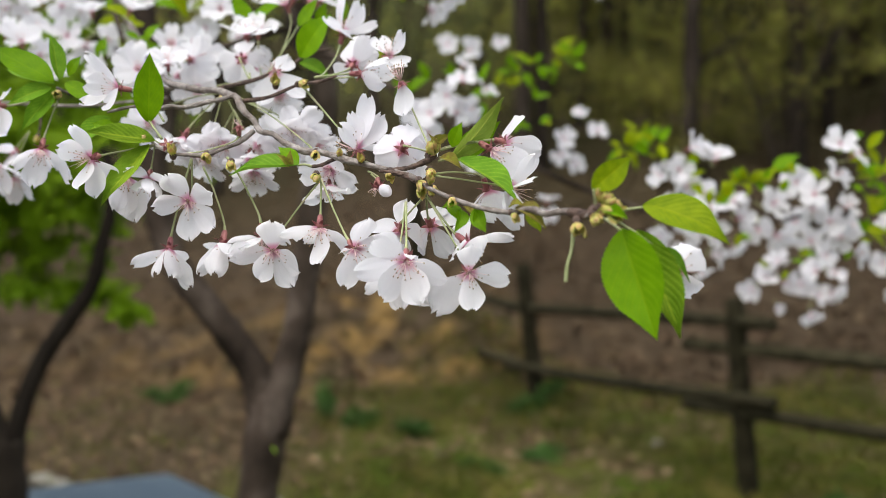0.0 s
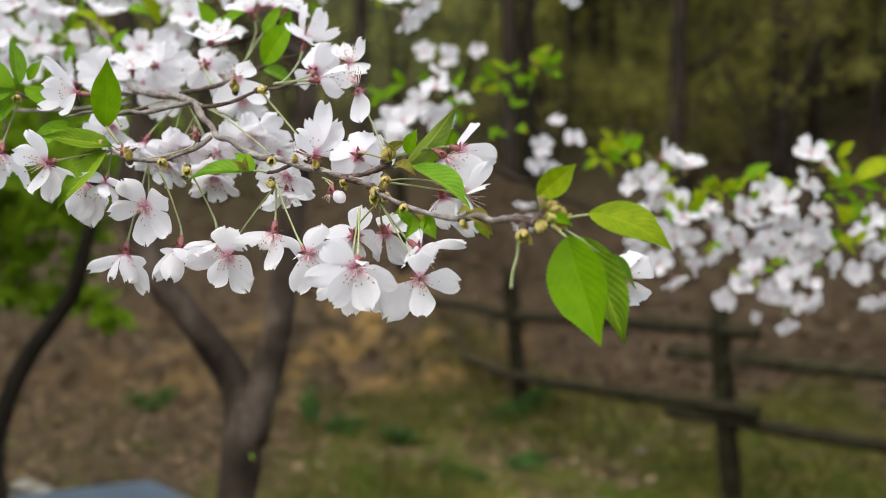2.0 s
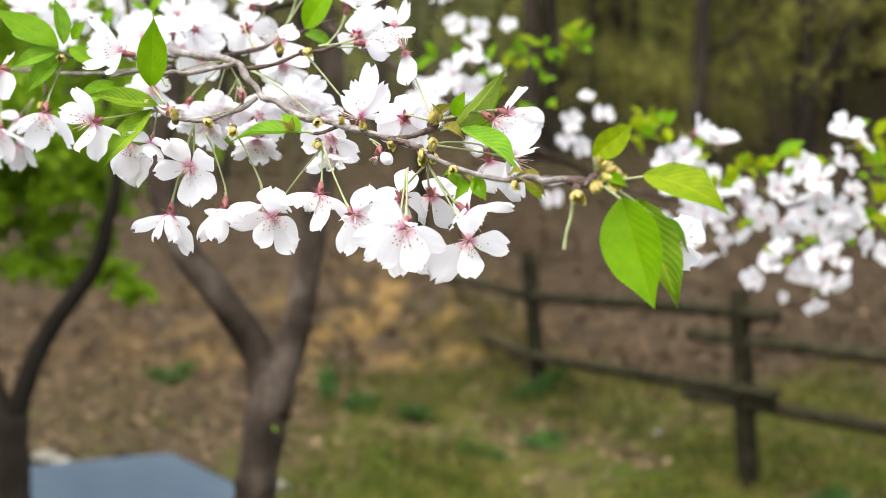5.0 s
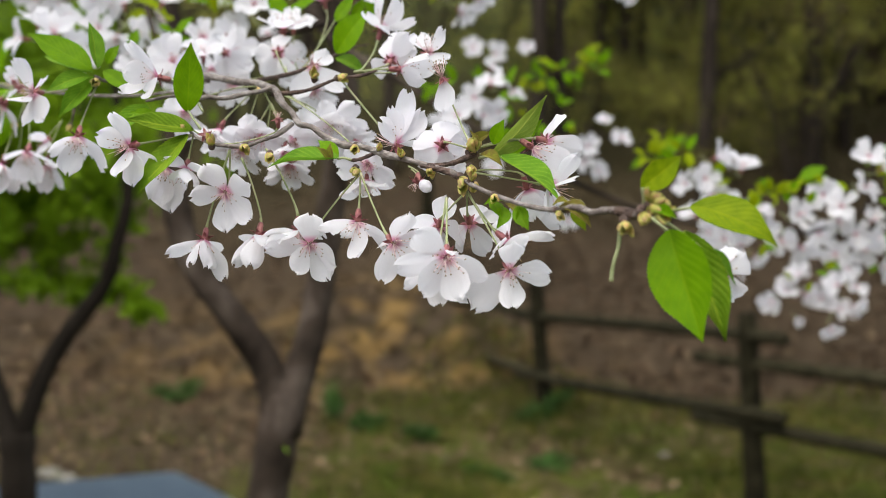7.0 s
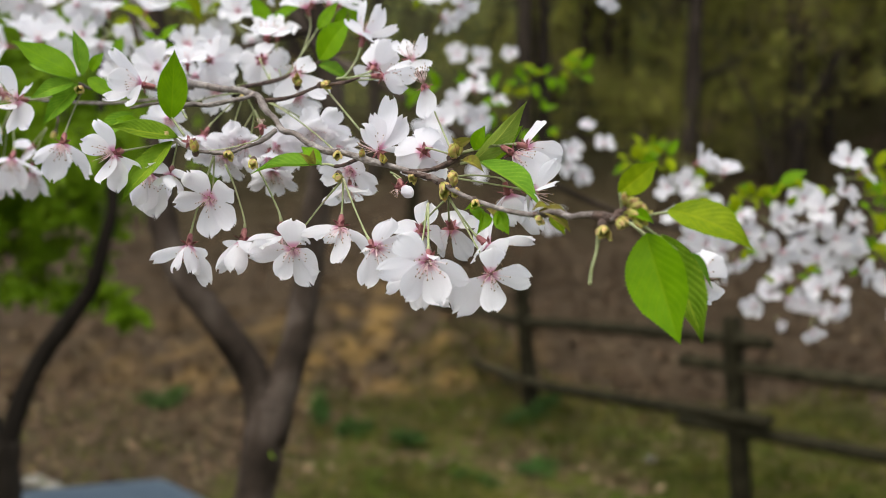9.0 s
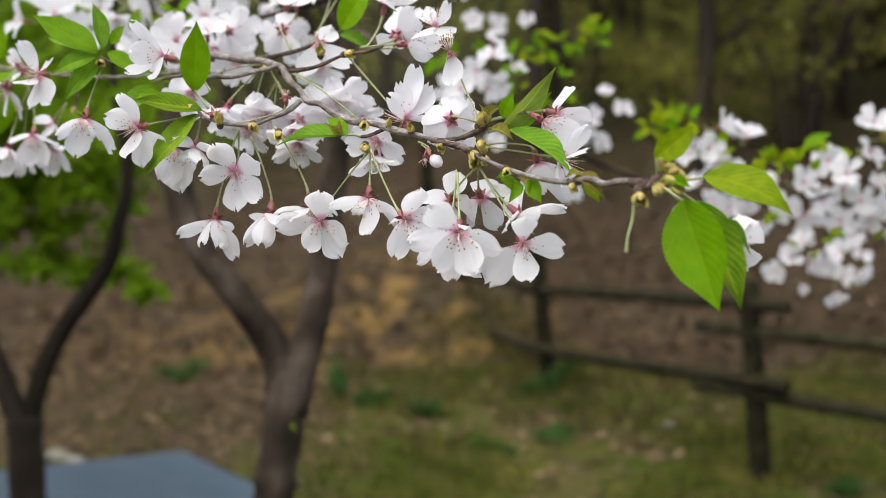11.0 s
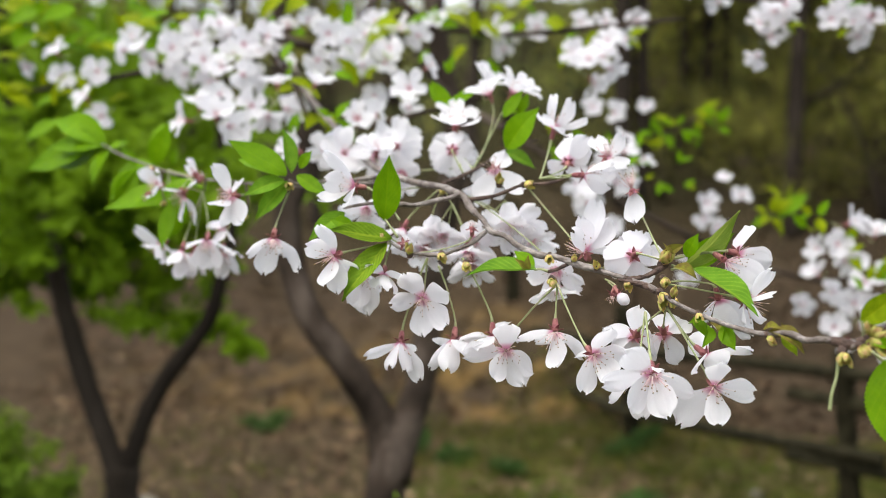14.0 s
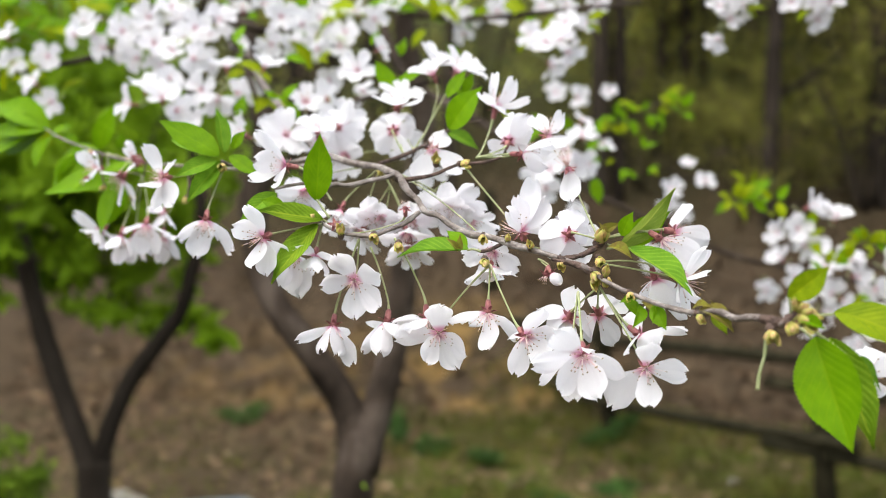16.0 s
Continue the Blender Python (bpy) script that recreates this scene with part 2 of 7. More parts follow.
def ground_material():
    """Thin lawn on the level, brown leaf litter on the slope, bare tan clay where the bank is cut, each with patches."""
    m = mat("ground", [(0.34, (0.0110, 0.0074, 0.0037)), (0.5, (0.0221, 0.0148, 0.0078)), (0.68, (0.0459, 0.0321, 0.0173))], 4.2, 0.95, 0.5, fine=24, coords="Object", spec=0.03)
    nt = m.node_tree
    nodes, link = nt.nodes, nt.links.new
    bsdf = nodes["Principled BSDF"]
    tc = nodes["Texture Coordinate"]
    sp = nodes.new("ShaderNodeSeparateXYZ")
    link(tc.outputs["Object"], sp.inputs["Vector"])

    def noise_tex(scale, lo, hi):
        n = nodes.new("ShaderNodeTexNoise")
        n.inputs["Scale"].default_value, n.inputs["Detail"].default_value = scale, 5
        link(tc.outputs["Object"], n.inputs["Vector"])
        r = nodes.new("ShaderNodeMapRange")
        r.inputs["From Min"].default_value, r.inputs["From Max"].default_value = lo, hi
        link(n.outputs["Fac"], r.inputs["Value"])
        return r.outputs["Result"]

    def math_node(op, a, b):
        n = nodes.new("ShaderNodeMath")
        n.operation = op
        for k, v in enumerate((a, b)):
            if isinstance(v, (int, float)):
                n.inputs[k].default_value = v
            else:
                link(v, n.inputs[k])
        return n.outputs["Value"]

    def ramp_of(value, lo, hi):
        r = nodes.new("ShaderNodeMapRange")
        r.inputs["From Min"].default_value, r.inputs["From Max"].default_value = lo, hi
        link(value, r.inputs["Value"])
        return r.outputs["Result"]

    def layer(under, colour, fac):
        n = nodes.new("ShaderNodeMix")
        n.data_type = "RGBA"
        n.inputs["B"].default_value = (*colour, 1)
        link(fac, n.inputs["Factor"])
        link(under, n.inputs["A"])
        return n.outputs["Result"]

    col = nodes["Color Ramp"].outputs["Color"]
    vc = nodes.new("ShaderNodeVertexColor")
    vc.layer_name = "cover"
    cs = nodes.new("ShaderNodeSeparateColor")
    link(vc.outputs["Color"], cs.inputs["Color"])
    col = layer(col, (0.0504, 0.0354, 0.0226), math_node("MULTIPLY", noise_tex(0.3840, 0.2359, 0.3045), 0.7))
    col = layer(col, (0.1440, 0.0878, 0.0302), math_node("MULTIPLY", cs.outputs["Green"], noise_tex(2.9, 0.44, 0.62)))
    col = layer(col, (0.045, 0.035, 0.016), math_node("MULTIPLY", cs.outputs["Green"], noise_tex(5.5, 0.54, 0.66)))
    col = layer(col, (0.0554, 0.0470, 0.0146), math_node("MULTIPLY", cs.outputs["Red"], noise_tex(1.7, 0.22, 0.5)))
    col = layer(col, (0.0358, 0.0500, 0.0059), math_node("MULTIPLY", cs.outputs["Red"], noise_tex(2.2, 0.40, 0.56)))
    col = layer(col, (0.0653, 0.0647, 0.0107), math_node("MULTIPLY", cs.outputs["Red"], noise_tex(1.1, 0.52, 0.68)))
    col = layer(col, (0.0720, 0.0536, 0.0336), math_node("MULTIPLY", cs.outputs["Red"], noise_tex(7.0, 0.60, 0.70)))
    col = layer(col, (0.0300, 0.0416, 0.0066), math_node("MULTIPLY", cs.outputs["Blue"], noise_tex(0.5400, 0.3584, 0.3630)))
    link(col, bsdf.inputs["Base Color"])
    return m


GROUND = ground_material()


# ---- building helpers ----
def mesh_of(name, verts, faces, material, smooth=True, uvs=None):
    me = bpy.data.meshes.new(name)
    me.from_pydata([tuple(v) for v in verts], [], faces)
    if uvs is not None:
        layer = me.uv_layers.new(name="uv")
        flat = np.array([uvs[v] for f in faces for v in f], dtype=np.float32)
        layer.data.foreach_set("uv", flat.ravel())
    for m in (material if isinstance(material, (list, tuple)) else [material]):
        me.materials.append(m)
    if smooth:
        me.polygons.foreach_set("use_smooth", [True] * len(me.polygons))
    me.update()
    return me


def put(name, me, parent, at=None, label=""):
    """A mesh as one object under a thing or a part, posed in that parent's space."""
    ob = new(name, me)
    ob.parent = parent
    if at is not None:
        ob.matrix_basis = at
    return tagged(ob, label)


def thing(name, label, category, group="", at=(0, 0, 0), kind=""):
    ob = new(name)
    ob.location = at
    ob.empty_display_size = 0.05
    return tagged(ob, label, category, group, kind)


def spline(points, steps=6):
    """Catmull-Rom points through the given ones; each point may carry extra numbers, which are blended alike."""
    p = [np.array(q, float) for q in points]
    p = [2 * p[0] - p[1]] + p + [2 * p[-1] - p[-2]]
    out = []
    for i in range(1, len(p) - 2):
        a, b, c, d = p[i - 1:i + 3]
        for k in range(steps):
            t = k / steps
            out.append(0.5 * (2 * b + (c - a) * t + (2 * a - 5 * b + 4 * c - d) * t * t + (3 * b - a - 3 * c + d) * t ** 3))
    out.append(p[-2])
    return out


def tube_data(points, sides=8, steps=6, rough=0.0, seed=0, verts=None, faces=None):
    """A tapered, lightly knobbled tube along points of (x, y, z, radius)."""
    verts = [] if verts is None else verts
    faces = [] if faces is None else faces
    rng = random.Random(seed)
    path = spline(points, steps) if steps > 1 else [np.array(q, float) for q in points]
    start = len(verts)
    up = np.array((0.31, 0.17, 0.93))
    for i, q in enumerate(path):
        d = path[min(i + 1, len(path) - 1)][:3] - path[max(i - 1, 0)][:3]
        d = d / (np.linalg.norm(d) + 1e-9)
        u = np.cross(d, up)
        u = u / (np.linalg.norm(u) + 1e-9)
        v = np.cross(d, u)
        knob = 1 + rough * rng.uniform(-0.5, 1.0)
        for s in range(sides):
            a = 2 * math.pi * s / sides
            r = max(q[3], 1e-5) * knob * (1 + rough * rng.uniform(-0.4, 0.4))
            verts.append(q[:3] + r * (math.cos(a) * u + math.sin(a) * v))
        if i:
            b = start + i * sides
            faces += [(b - sides + s, b - sides + (s + 1) % sides, b + (s + 1) % sides, b + s) for s in range(sides)]
    n = len(path)
    faces.append(tuple(start + s for s in reversed(range(sides))))
    faces.append(tuple(start + (n - 1) * sides + s for s in range(sides)))
    return verts, faces


def tube(name, points, material, parent, sides=8, steps=6, rough=0.0, seed=0, label=""):
    v, f = tube_data(points, sides, steps, rough, seed)
    return put(name, mesh_of(name, v, f, material), parent, label=label)


def aim(at, facing, spin=0.0, size=1.0):
    """The pose whose z axis points along facing."""
    q = Vector(facing).normalized().to_track_quat("Z", "Y").to_matrix().to_4x4()
    return Matrix.Translation(at) @ q @ Matrix.Rotation(spin, 4, "Z") @ Matrix.Scale(size, 4)


# ---- blossom meshes, in metres ----
def petal_mesh(seed, cup, reflex, wide=1.0):
    """One petal along +x from the flower's centre: obovate, notched, cupped, with a wavy rim."""
    rng = random.Random(seed)
    nl, nw = 9, 8
    length, width = 0.0200, 0.0076 * wide * rng.uniform(0.90, 1.08)
    ph = rng.uniform(0, 6)
    deep, off = rng.uniform(0.0006, 0.0024), rng.uniform(-0.25, 0.25)
    verts, uvs, faces = [], [], []
    for i in range(nl + 1):
        t = i / nl
        w = width * (0.24 + 0.76 * math.sin(0.5 * math.pi * min(1, t / 0.62)) ** 1.05) * (1 if t < 0.72 else math.sqrt(max(0.0, 1 - ((t - 0.72) / 0.30) ** 2.2)))
        for j in range(nw + 1):
            s = j / nw * 2 - 1
            notch = deep * math.exp(-((s - off) / 0.2) ** 2) * max(0, (t - 0.75) / 0.25)
            x = 0.0016 + length * t - notch + 0.0008 * t ** 4 * math.sin(11 * s + ph)
            y = w * s * (1 + 0.05 * math.sin(7 * t + ph + (2 if s > 0 else 0)))
            z = cup * length * (t - 0.45 * t * t) + reflex * length * max(0, t - 0.55) ** 2 + 0.0016 * s * s * (0.5 + t) + 0.0011 * math.sin(5 * s + ph + 4 * t) * t
            verts.append((x, y, z))
            uvs.append((t, s))
    for i in range(nl):
        for j in range(nw):
            a = i * (nw + 1) + j
            faces.append((a, a + nw + 1, a + nw + 2, a + 1))
    return verts, faces, uvs


def calyx_data(sepals=True):
    """A tubular receptacle below the petals with five pointed sepals; z is the flower's axis, its foot at z = -0.0075."""
    verts, faces = tube_data([(0, 0, -0.0090, 0.0011), (0, 0, -0.0074, 0.0018), (0, 0, -0.003, 0.0020), (0, 0, -0.0004, 0.0020), (0, 0, 0.0, 0.0009)], 8, 2)
    if sepals:
        for k in range(5):
            a = 2 * math.pi * (k + 0.5) / 5
            c, s = math.cos(a), math.sin(a)
            b = len(verts)
            for r, w, z in ((0.0014, 0.0012, -0.0010), (0.0034, 0.0011, -0.0022), (0.0058, 0.0001, -0.0026)):
                verts += [np.array((c * r - s * w, s * r + c * w, z)), np.array((c * r, s * r, z - 0.0004)), np.array((c * r + s * w, s * r - c * w, z))]
            for q in (0, 3):
                faces += [(b + q, b + q + 1, b + q + 4, b + q + 3), (b + q + 1, b + q + 2, b + q + 5, b + q + 4)]
    return verts, faces


def stamen_mesh(seed, count=18, spread=0.55):
    """A tuft of thin filaments, each tipped with an anther."""
    rng = random.Random(seed)
    verts, faces, mats = [], [], []
    for k in range(count):
        a = 2 * math.pi * (k + rng.random()) / count
        tilt = spread * rng.uniform(0.15, 1.3)
        ln = rng.uniform(0.0065, 0.0128)
        d = np.array((math.cos(a) * math.sin(tilt), math.sin(a) * math.sin(tilt), math.cos(tilt)))
        p0, p1 = d * 0.0008, d * ln * 0.6 + np.array((0, 0, -0.0003))
        p2 = d * ln + np.array((0, 0, 0.0008))
        n = len(faces)
        tube_data([(*p0, 0.00016), (*p1, 0.00014), (*p2, 0.00013)], 4, 1, verts=verts, faces=faces)
        mats += [0] * (len(faces) - n)
        n = len(faces)
        tube_data([(*(p2 - d * 0.0002), 0.0002), (*(p2 + d * 0.0002), 0.00042), (*(p2 + d * 0.0006), 0.0002)], 5, 1, verts=verts, faces=faces)
        mats += [1] * (len(faces) - n)
    me = mesh_of("stamen_tuft", verts, faces, [STAMEN, ANTHER])
    me.polygons.foreach_set("material_index", mats)
    return me


PETALS = {"open": [], "half": [], "flat": []}
for kind_of, cups in (("open", 0.62), ("half", 1.15), ("flat", 0.3)):
    for k in range(4):
        v, f, u = petal_mesh(11 * k + len(kind_of), cups + 0.05 * k, -0.55 + 0.2 * k)
        PETALS[kind_of].append(mesh_of("petal", v, f, PETAL, uvs=u))
STAMENS = [stamen_mesh(k, 24, 0.6 + 0.12 * k) for k in range(3)]
BUD_SHAPE = tube_data([(0, 0, -0.001, 0.0016), (0, 0, 0.002, 0.0042), (0.0004, 0, 0.006, 0.0052), (0.0004, 0.0002, 0.0098, 0.0036), (0, 0, 0.0118, 0.0006)], 9, 3, 0.08, 3)
BUD = mesh_of("bud", *BUD_SHAPE, PETAL, uvs=[(min(1.0, 0.1 + 80 * max(0.0, v[2])), 0.3) for v in BUD_SHAPE[0]])
CALYX_MESH = mesh_of("flower", *calyx_data(), CALYX)


def joined_flower(seed, kind_of):
    """A whole flower in one mesh, for those that stand out of focus."""
    rng = random.Random(seed)
    verts, faces, uvs, mats = [], [], [], []
    for k in range(4 if seed % 4 == 3 else 5):
        v, f, u = petal_mesh(seed * 5 + k, {"open": 0.55, "half": 1.0}[kind_of] + rng.uniform(-0.3, 0.45), rng.uniform(-0.9, 0.3), rng.uniform(1.0, 1.25))
        m = Matrix.Rotation(2 * math.pi * k / 5 + rng.uniform(-0.2, 0.2), 3, "Z") @ Matrix.Rotation(rng.uniform(-0.3, 0.3), 3, "X")
        b = len(verts)
        verts += [np.array(m @ Vector(q)) for q in v]
        uvs += [(min(1, a + 0.085), c) for a, c in u]
        faces += [tuple(b + i for i in q) for q in f]
        mats += [0] * len(f)
    v, f = calyx_data()
    b = len(verts)
    verts += v
    uvs += [(0, 0)] * len(v)
    faces += [tuple(b + i for i in q) for q in f]
    mats += [1] * len(f)
    n = len(faces)
    for k in range(9):
        a, tl = 2 * math.pi * k / 9, rng.uniform(0.2, 0.6)
        d = np.array((math.cos(a) * math.sin(tl), math.sin(a) * math.sin(tl), math.cos(tl)))
        b = len(verts)
        tube_data([(*d * 0.001, 0.0002), (*d * 0.009, 0.00018), (*d * 0.0105, 0.0005)], 3, 1, verts=verts, faces=faces)
        uvs += [(0, 0)] * (len(verts) - b)
    mats += [2] * (len(faces) - n)
    me = mesh_of("flower", verts, faces, [PETAL, CALYX, STAMEN], uvs=uvs)
    me.polygons.foreach_set("material_index", mats)
    return me


SOFT_FLOWERS = [joined_flower(k, "open" if k % 3 else "half") for k in range(10)]


def leaf_mesh(seed, bend=0.25, fold=0.25, width=0.30, curl=0.0, material=None, teeth=True, pleat=0.012):
    """An ovate, serrate leaf of unit length along +x, folded on its midrib, drooping, corrugated between its veins."""
    rng = random.Random(seed)
    nl, nw = (52, 12) if teeth else (14, 2)
    verts, uvs, faces = [], [], []
    for i in range(nl + 1):
        t = i / nl
        w = width * math.sin(math.pi * t ** 0.82) ** 0.9 * (1 if t < 0.68 else 1 - 0.42 * (t - 0.68) / 0.32) if 0 < t < 1 else 0.002
        if teeth and 0 < i < nl:
            w *= 1.03 if i % 2 else 0.97
        for j in range(-nw, nw + 1):
            s = j / nw
            lift = fold * abs(s) * w + 1.8 * pleat * math.sin(2 * math.pi * (t * 10 - 3.5 * abs(s))) * abs(s) * (1 - abs(s))
            x = t - 0.06 * abs(s) * w
            z = lift + bend * 1.3 * (t - t * t) + curl * s * w * t + 0.015 * math.sin(7 * t + seed)
            verts.append((x, s * w, z))
            uvs.append((t, s))
    row = 2 * nw + 1
    for i in range(nl):
        for j in range(row - 1):
            a = i * row + j
            faces.append((a, a + row, a + row + 1, a + 1))
    return mesh_of("leaf", verts, faces, material, uvs=uvs)


def leaf_frame(base, tip, normal):
    """The pose of a unit leaf that runs from base to tip with its upper face towards normal."""
    b, t = Vector(base), Vector(tip)
    x = (t - b)
    ln = x.length
    x.normalize()
    z = Vector(normal)
    z = (z - x * z.dot(x)).normalized()
    y = z.cross(x)
    m = Matrix((x, y, z)).transposed().to_4x4()
    return Matrix.Translation(b) @ m @ Matrix.Scale(ln, 4)


def bloom_petal(seed, bow, roll):
    """A petal of unit length along +x: obovate, notched at its rim, bowed outwards along its length and rolled up at its sides."""
    rng = random.Random(seed)
    nl, nw = 15, 14
    width, ph = 0.335 * rng.uniform(0.88, 1.1), rng.uniform(0, 6)
    deep, off, wide = rng.uniform(0.04, 0.13), rng.uniform(-0.2, 0.2), rng.uniform(0.10, 0.2)
    verts, uvs, faces = [], [], []
    for i in range(nl + 1):
        t = i / nl
        w = width * (0.2 + 0.8 * math.sin(0.5 * math.pi * min(1, t / 0.64)) ** 1.15) * (1 if t < 0.66 else math.sqrt(max(0.0, 1 - ((t - 0.66) / 0.355) ** 2.3)))
        for j in range(nw + 1):
            s = j / nw * 2 - 1
            notch = deep * math.exp(-((s - off) / wide) ** 2) * max(0, (t - 0.72) / 0.28)
            x = t - notch + t ** 6 * (0.03 * math.sin(7 * s + ph) + 0.03 * math.sin(13 * s - 2 * ph))
            y = w * s * (1 + 0.07 * math.sin(6 * t + ph + (2 if s > 0 else 0)) + 0.03 * math.sin(15 * t - ph))
            z = -4 * bow * t * (1 - t) + roll * s * s * t * (1.25 - 0.6 * t) + 0.05 * math.sin(2.6 * s + ph + 3 * t) * t * t + 0.012 * math.sin(9 * s - ph) * t ** 3 + 0.006 * math.sin(16 * s + 2 * ph) * t
            verts.append((x, y, z))
            uvs.append((t, s))
    for i in range(nl):
        for j in range(nw):
            a = i * (nw + 1) + j
            faces.append((a, a + nw + 1, a + nw + 2, a + 1))
    return mesh_of("petal", verts, faces, PETAL, uvs=uvs)


BLOOM_PETALS = [bloom_petal(60 + k, (0.03, 0.07, 0.10, 0.05, 0.12, 0.01, 0.08)[k], (0.05, 0.01, 0.07, 0.10, 0.03, -0.02, 0.06)[k]) for k in range(7)]


def stalk_to(fl, m, node):
    """The thin stalk of a flower from its spur to the foot of its calyx."""
    p0, p1 = m.inverted() @ Vector(node), Vector((0, 0, -0.0087))
    gap = (p1 - p0).length
    mid = p1 + Vector((0, 0, -0.15 * gap)) + (p0 - p1) * 0.22
    v, f = tube_data([(*p0, 0.0008), (*p0.lerp(mid, 0.55), 0.00058), (*mid.lerp(p1, 0.5), 0.00062), (*p1, 0.0011)], 6, 4)
    put("stalk", mesh_of("stalk", v, f, PEDICEL), fl)


def bloom(branch, node, throat, facing, tips, size=1.0, seed=0):
    """A flower in focus: calyx and stamens along facing, and a petal from the throat to each of the tips."""
    rng = random.Random(seed * 13 + 5)
    m = aim(throat, facing, rng.uniform(0, 6), size)
    inv = m.inverted()
    fl = put("flower", CALYX_MESH, branch, m)
    for tip in tips:
        t = inv @ Vector(tip)
        out = Vector((t.x, t.y, 0))
        base = out.normalized() * 0.0012 if out.length > 1e-5 else Vector((0, 0, 0))
        up = Vector((0, 0, 1)) if abs(t.normalized().z) < 0.95 else -out - Vector((0, 0, 0.01))
        wide = rng.uniform(0.94, 1.08) * max(1.0, 0.0225 / (size * t.length))
        turn = leaf_frame(base, t, up) @ Matrix.Rotation(rng.uniform(-0.18, 0.18), 4, "X") @ Matrix.Diagonal((1, wide, 1, 1))
        put("petal", rng.choice(BLOOM_PETALS), fl, turn)
    put("stamen_tuft", rng.choice(STAMENS), fl, Matrix.Rotation(rng.uniform(0, 6), 4, "Z"))
    stalk_to(fl, m, node)
    return fl


def flower(branch, node, at, facing, kind_of="open", size=1.0, spin=0.0, petals=(0, 1, 2, 3, 4), seed=0):
    """A flower of five petals, a calyx and stamens on a thin stalk from the spur at node."""
    rng = random.Random(seed * 7 + 1)
    m = aim(at, facing, spin, size)
    if isinstance(petals, int):
        drop = [(m.to_3x3() @ Vector((math.cos(1.2566 * k), math.sin(1.2566 * k), 0.3))).z for k in range(5)]
        petals = sorted(range(5), key=lambda k: drop[k])[:petals]
    fl = put("flower", CALYX_MESH, branch, m)
    if kind_of == "bud":
        put("bud", BUD, fl)
        petals = ()
    for k in petals:
        turn = Matrix.Rotation(2 * math.pi * k / 5 + rng.uniform(-0.14, 0.14), 4, "Z") @ Matrix.Rotation(rng.uniform(-0.22, 0.12), 4, "Y") @ Matrix.Rotation(rng.uniform(-0.2, 0.2), 4, "X")
        put("petal", rng.choice(PETALS[kind_of]), fl, turn @ Matrix.Scale(rng.uniform(0.92, 1.06), 4))
    if kind_of != "bud":
        put("stamen_tuft", rng.choice(STAMENS), fl, Matrix.Rotation(rng.uniform(0, 6), 4, "Z") @ Matrix.Scale(1.0 if petals else 0.5, 4))
    if node is not None:
        stalk_to(fl, m, node)
    return fl


def spray(branch, node, flowers, seed=0):
    """The flowers of one spur: rows of x, y, z, facing x, y, z, size, and the kind."""
    for k, (x, y, z, fx, fy, fz, size, kind_of) in enumerate(flowers):
        petals = {"spent": (), "one": 1, "two": 2, "three": (0, 2, 3), "four": (0, 1, 2, 3)}.get(kind_of, (0, 1, 2, 3, 4))
        flower(branch, node, (x, y, z), (fx, fy, fz), kind_of if kind_of in PETALS or kind_of == "bud" else "open", size, 0.7 * k + 0.5 * seed, petals, seed * 31 + k)


def scale_mesh():
    """A broad cupped bud scale, pointed at its end, with thickness."""
    verts, faces = [], []
    for i in range(6):
        t = i / 5
        w = 0.0027 * math.sin(math.pi * (0.2 + 0.78 * t)) ** 0.8
        for j in range(5):
            u = j / 2 - 1
            out = 0.0005 + 0.0021 * math.sin(math.pi * 0.75 * t) - 0.0011 * u * u
            verts.append((out, u * w, 0.0072 * t))
        for j in range(5):
            u = j / 2 - 1
            verts.append((0.0005 + 0.0021 * math.sin(math.pi * 0.75 * t) - 0.0011 * u * u - 0.0004, u * w * 0.93, 0.0072 * t))
    for i in range(5):
        for j in range(4):
            p = i * 10 + j
            faces.append((p, p + 1, p + 11, p + 10))
            faces.append((p + 5, p + 15, p + 16, p + 6))
        for p in (i * 10, i * 10 + 4):
            faces.append((p, p + 10, p + 15, p + 5))
    return mesh_of("bud_scale", verts, faces, SCALE)


BUD_SCALE = scale_mesh()
BUD_CORE = mesh_of("spur", *tube_data([(0, 0, -0.003, 0.0016), (0, 0, -0.001, 0.0024), (0, 0, 0.001, 0.0019), (0, 0, 0.0025, 0.0006)], 7, 2), TWIG_DARK)


def spur(branch, at, facing, size=1.0, seed=0):
    """A short dark spur with opened bud scales, green-yellow with red-brown tips, clasping the foot of a spray."""
    rng = random.Random(seed)
    core = put("spur", BUD_CORE, branch, aim(at, facing, 0, size * 0.8))
    for k in range(5):
        turn = Matrix.Rotation(2 * math.pi * k / 5 + rng.uniform(-0.4, 0.4), 4, "Z") @ Matrix.Rotation(rng.uniform(-0.1, 0.3), 4, "Y")
        put("bud_scale", BUD_SCALE, core, turn @ Matrix.Diagonal((1, rng.uniform(0.75, 1.0), rng.uniform(0.7, 1.25), 1)))
    return core


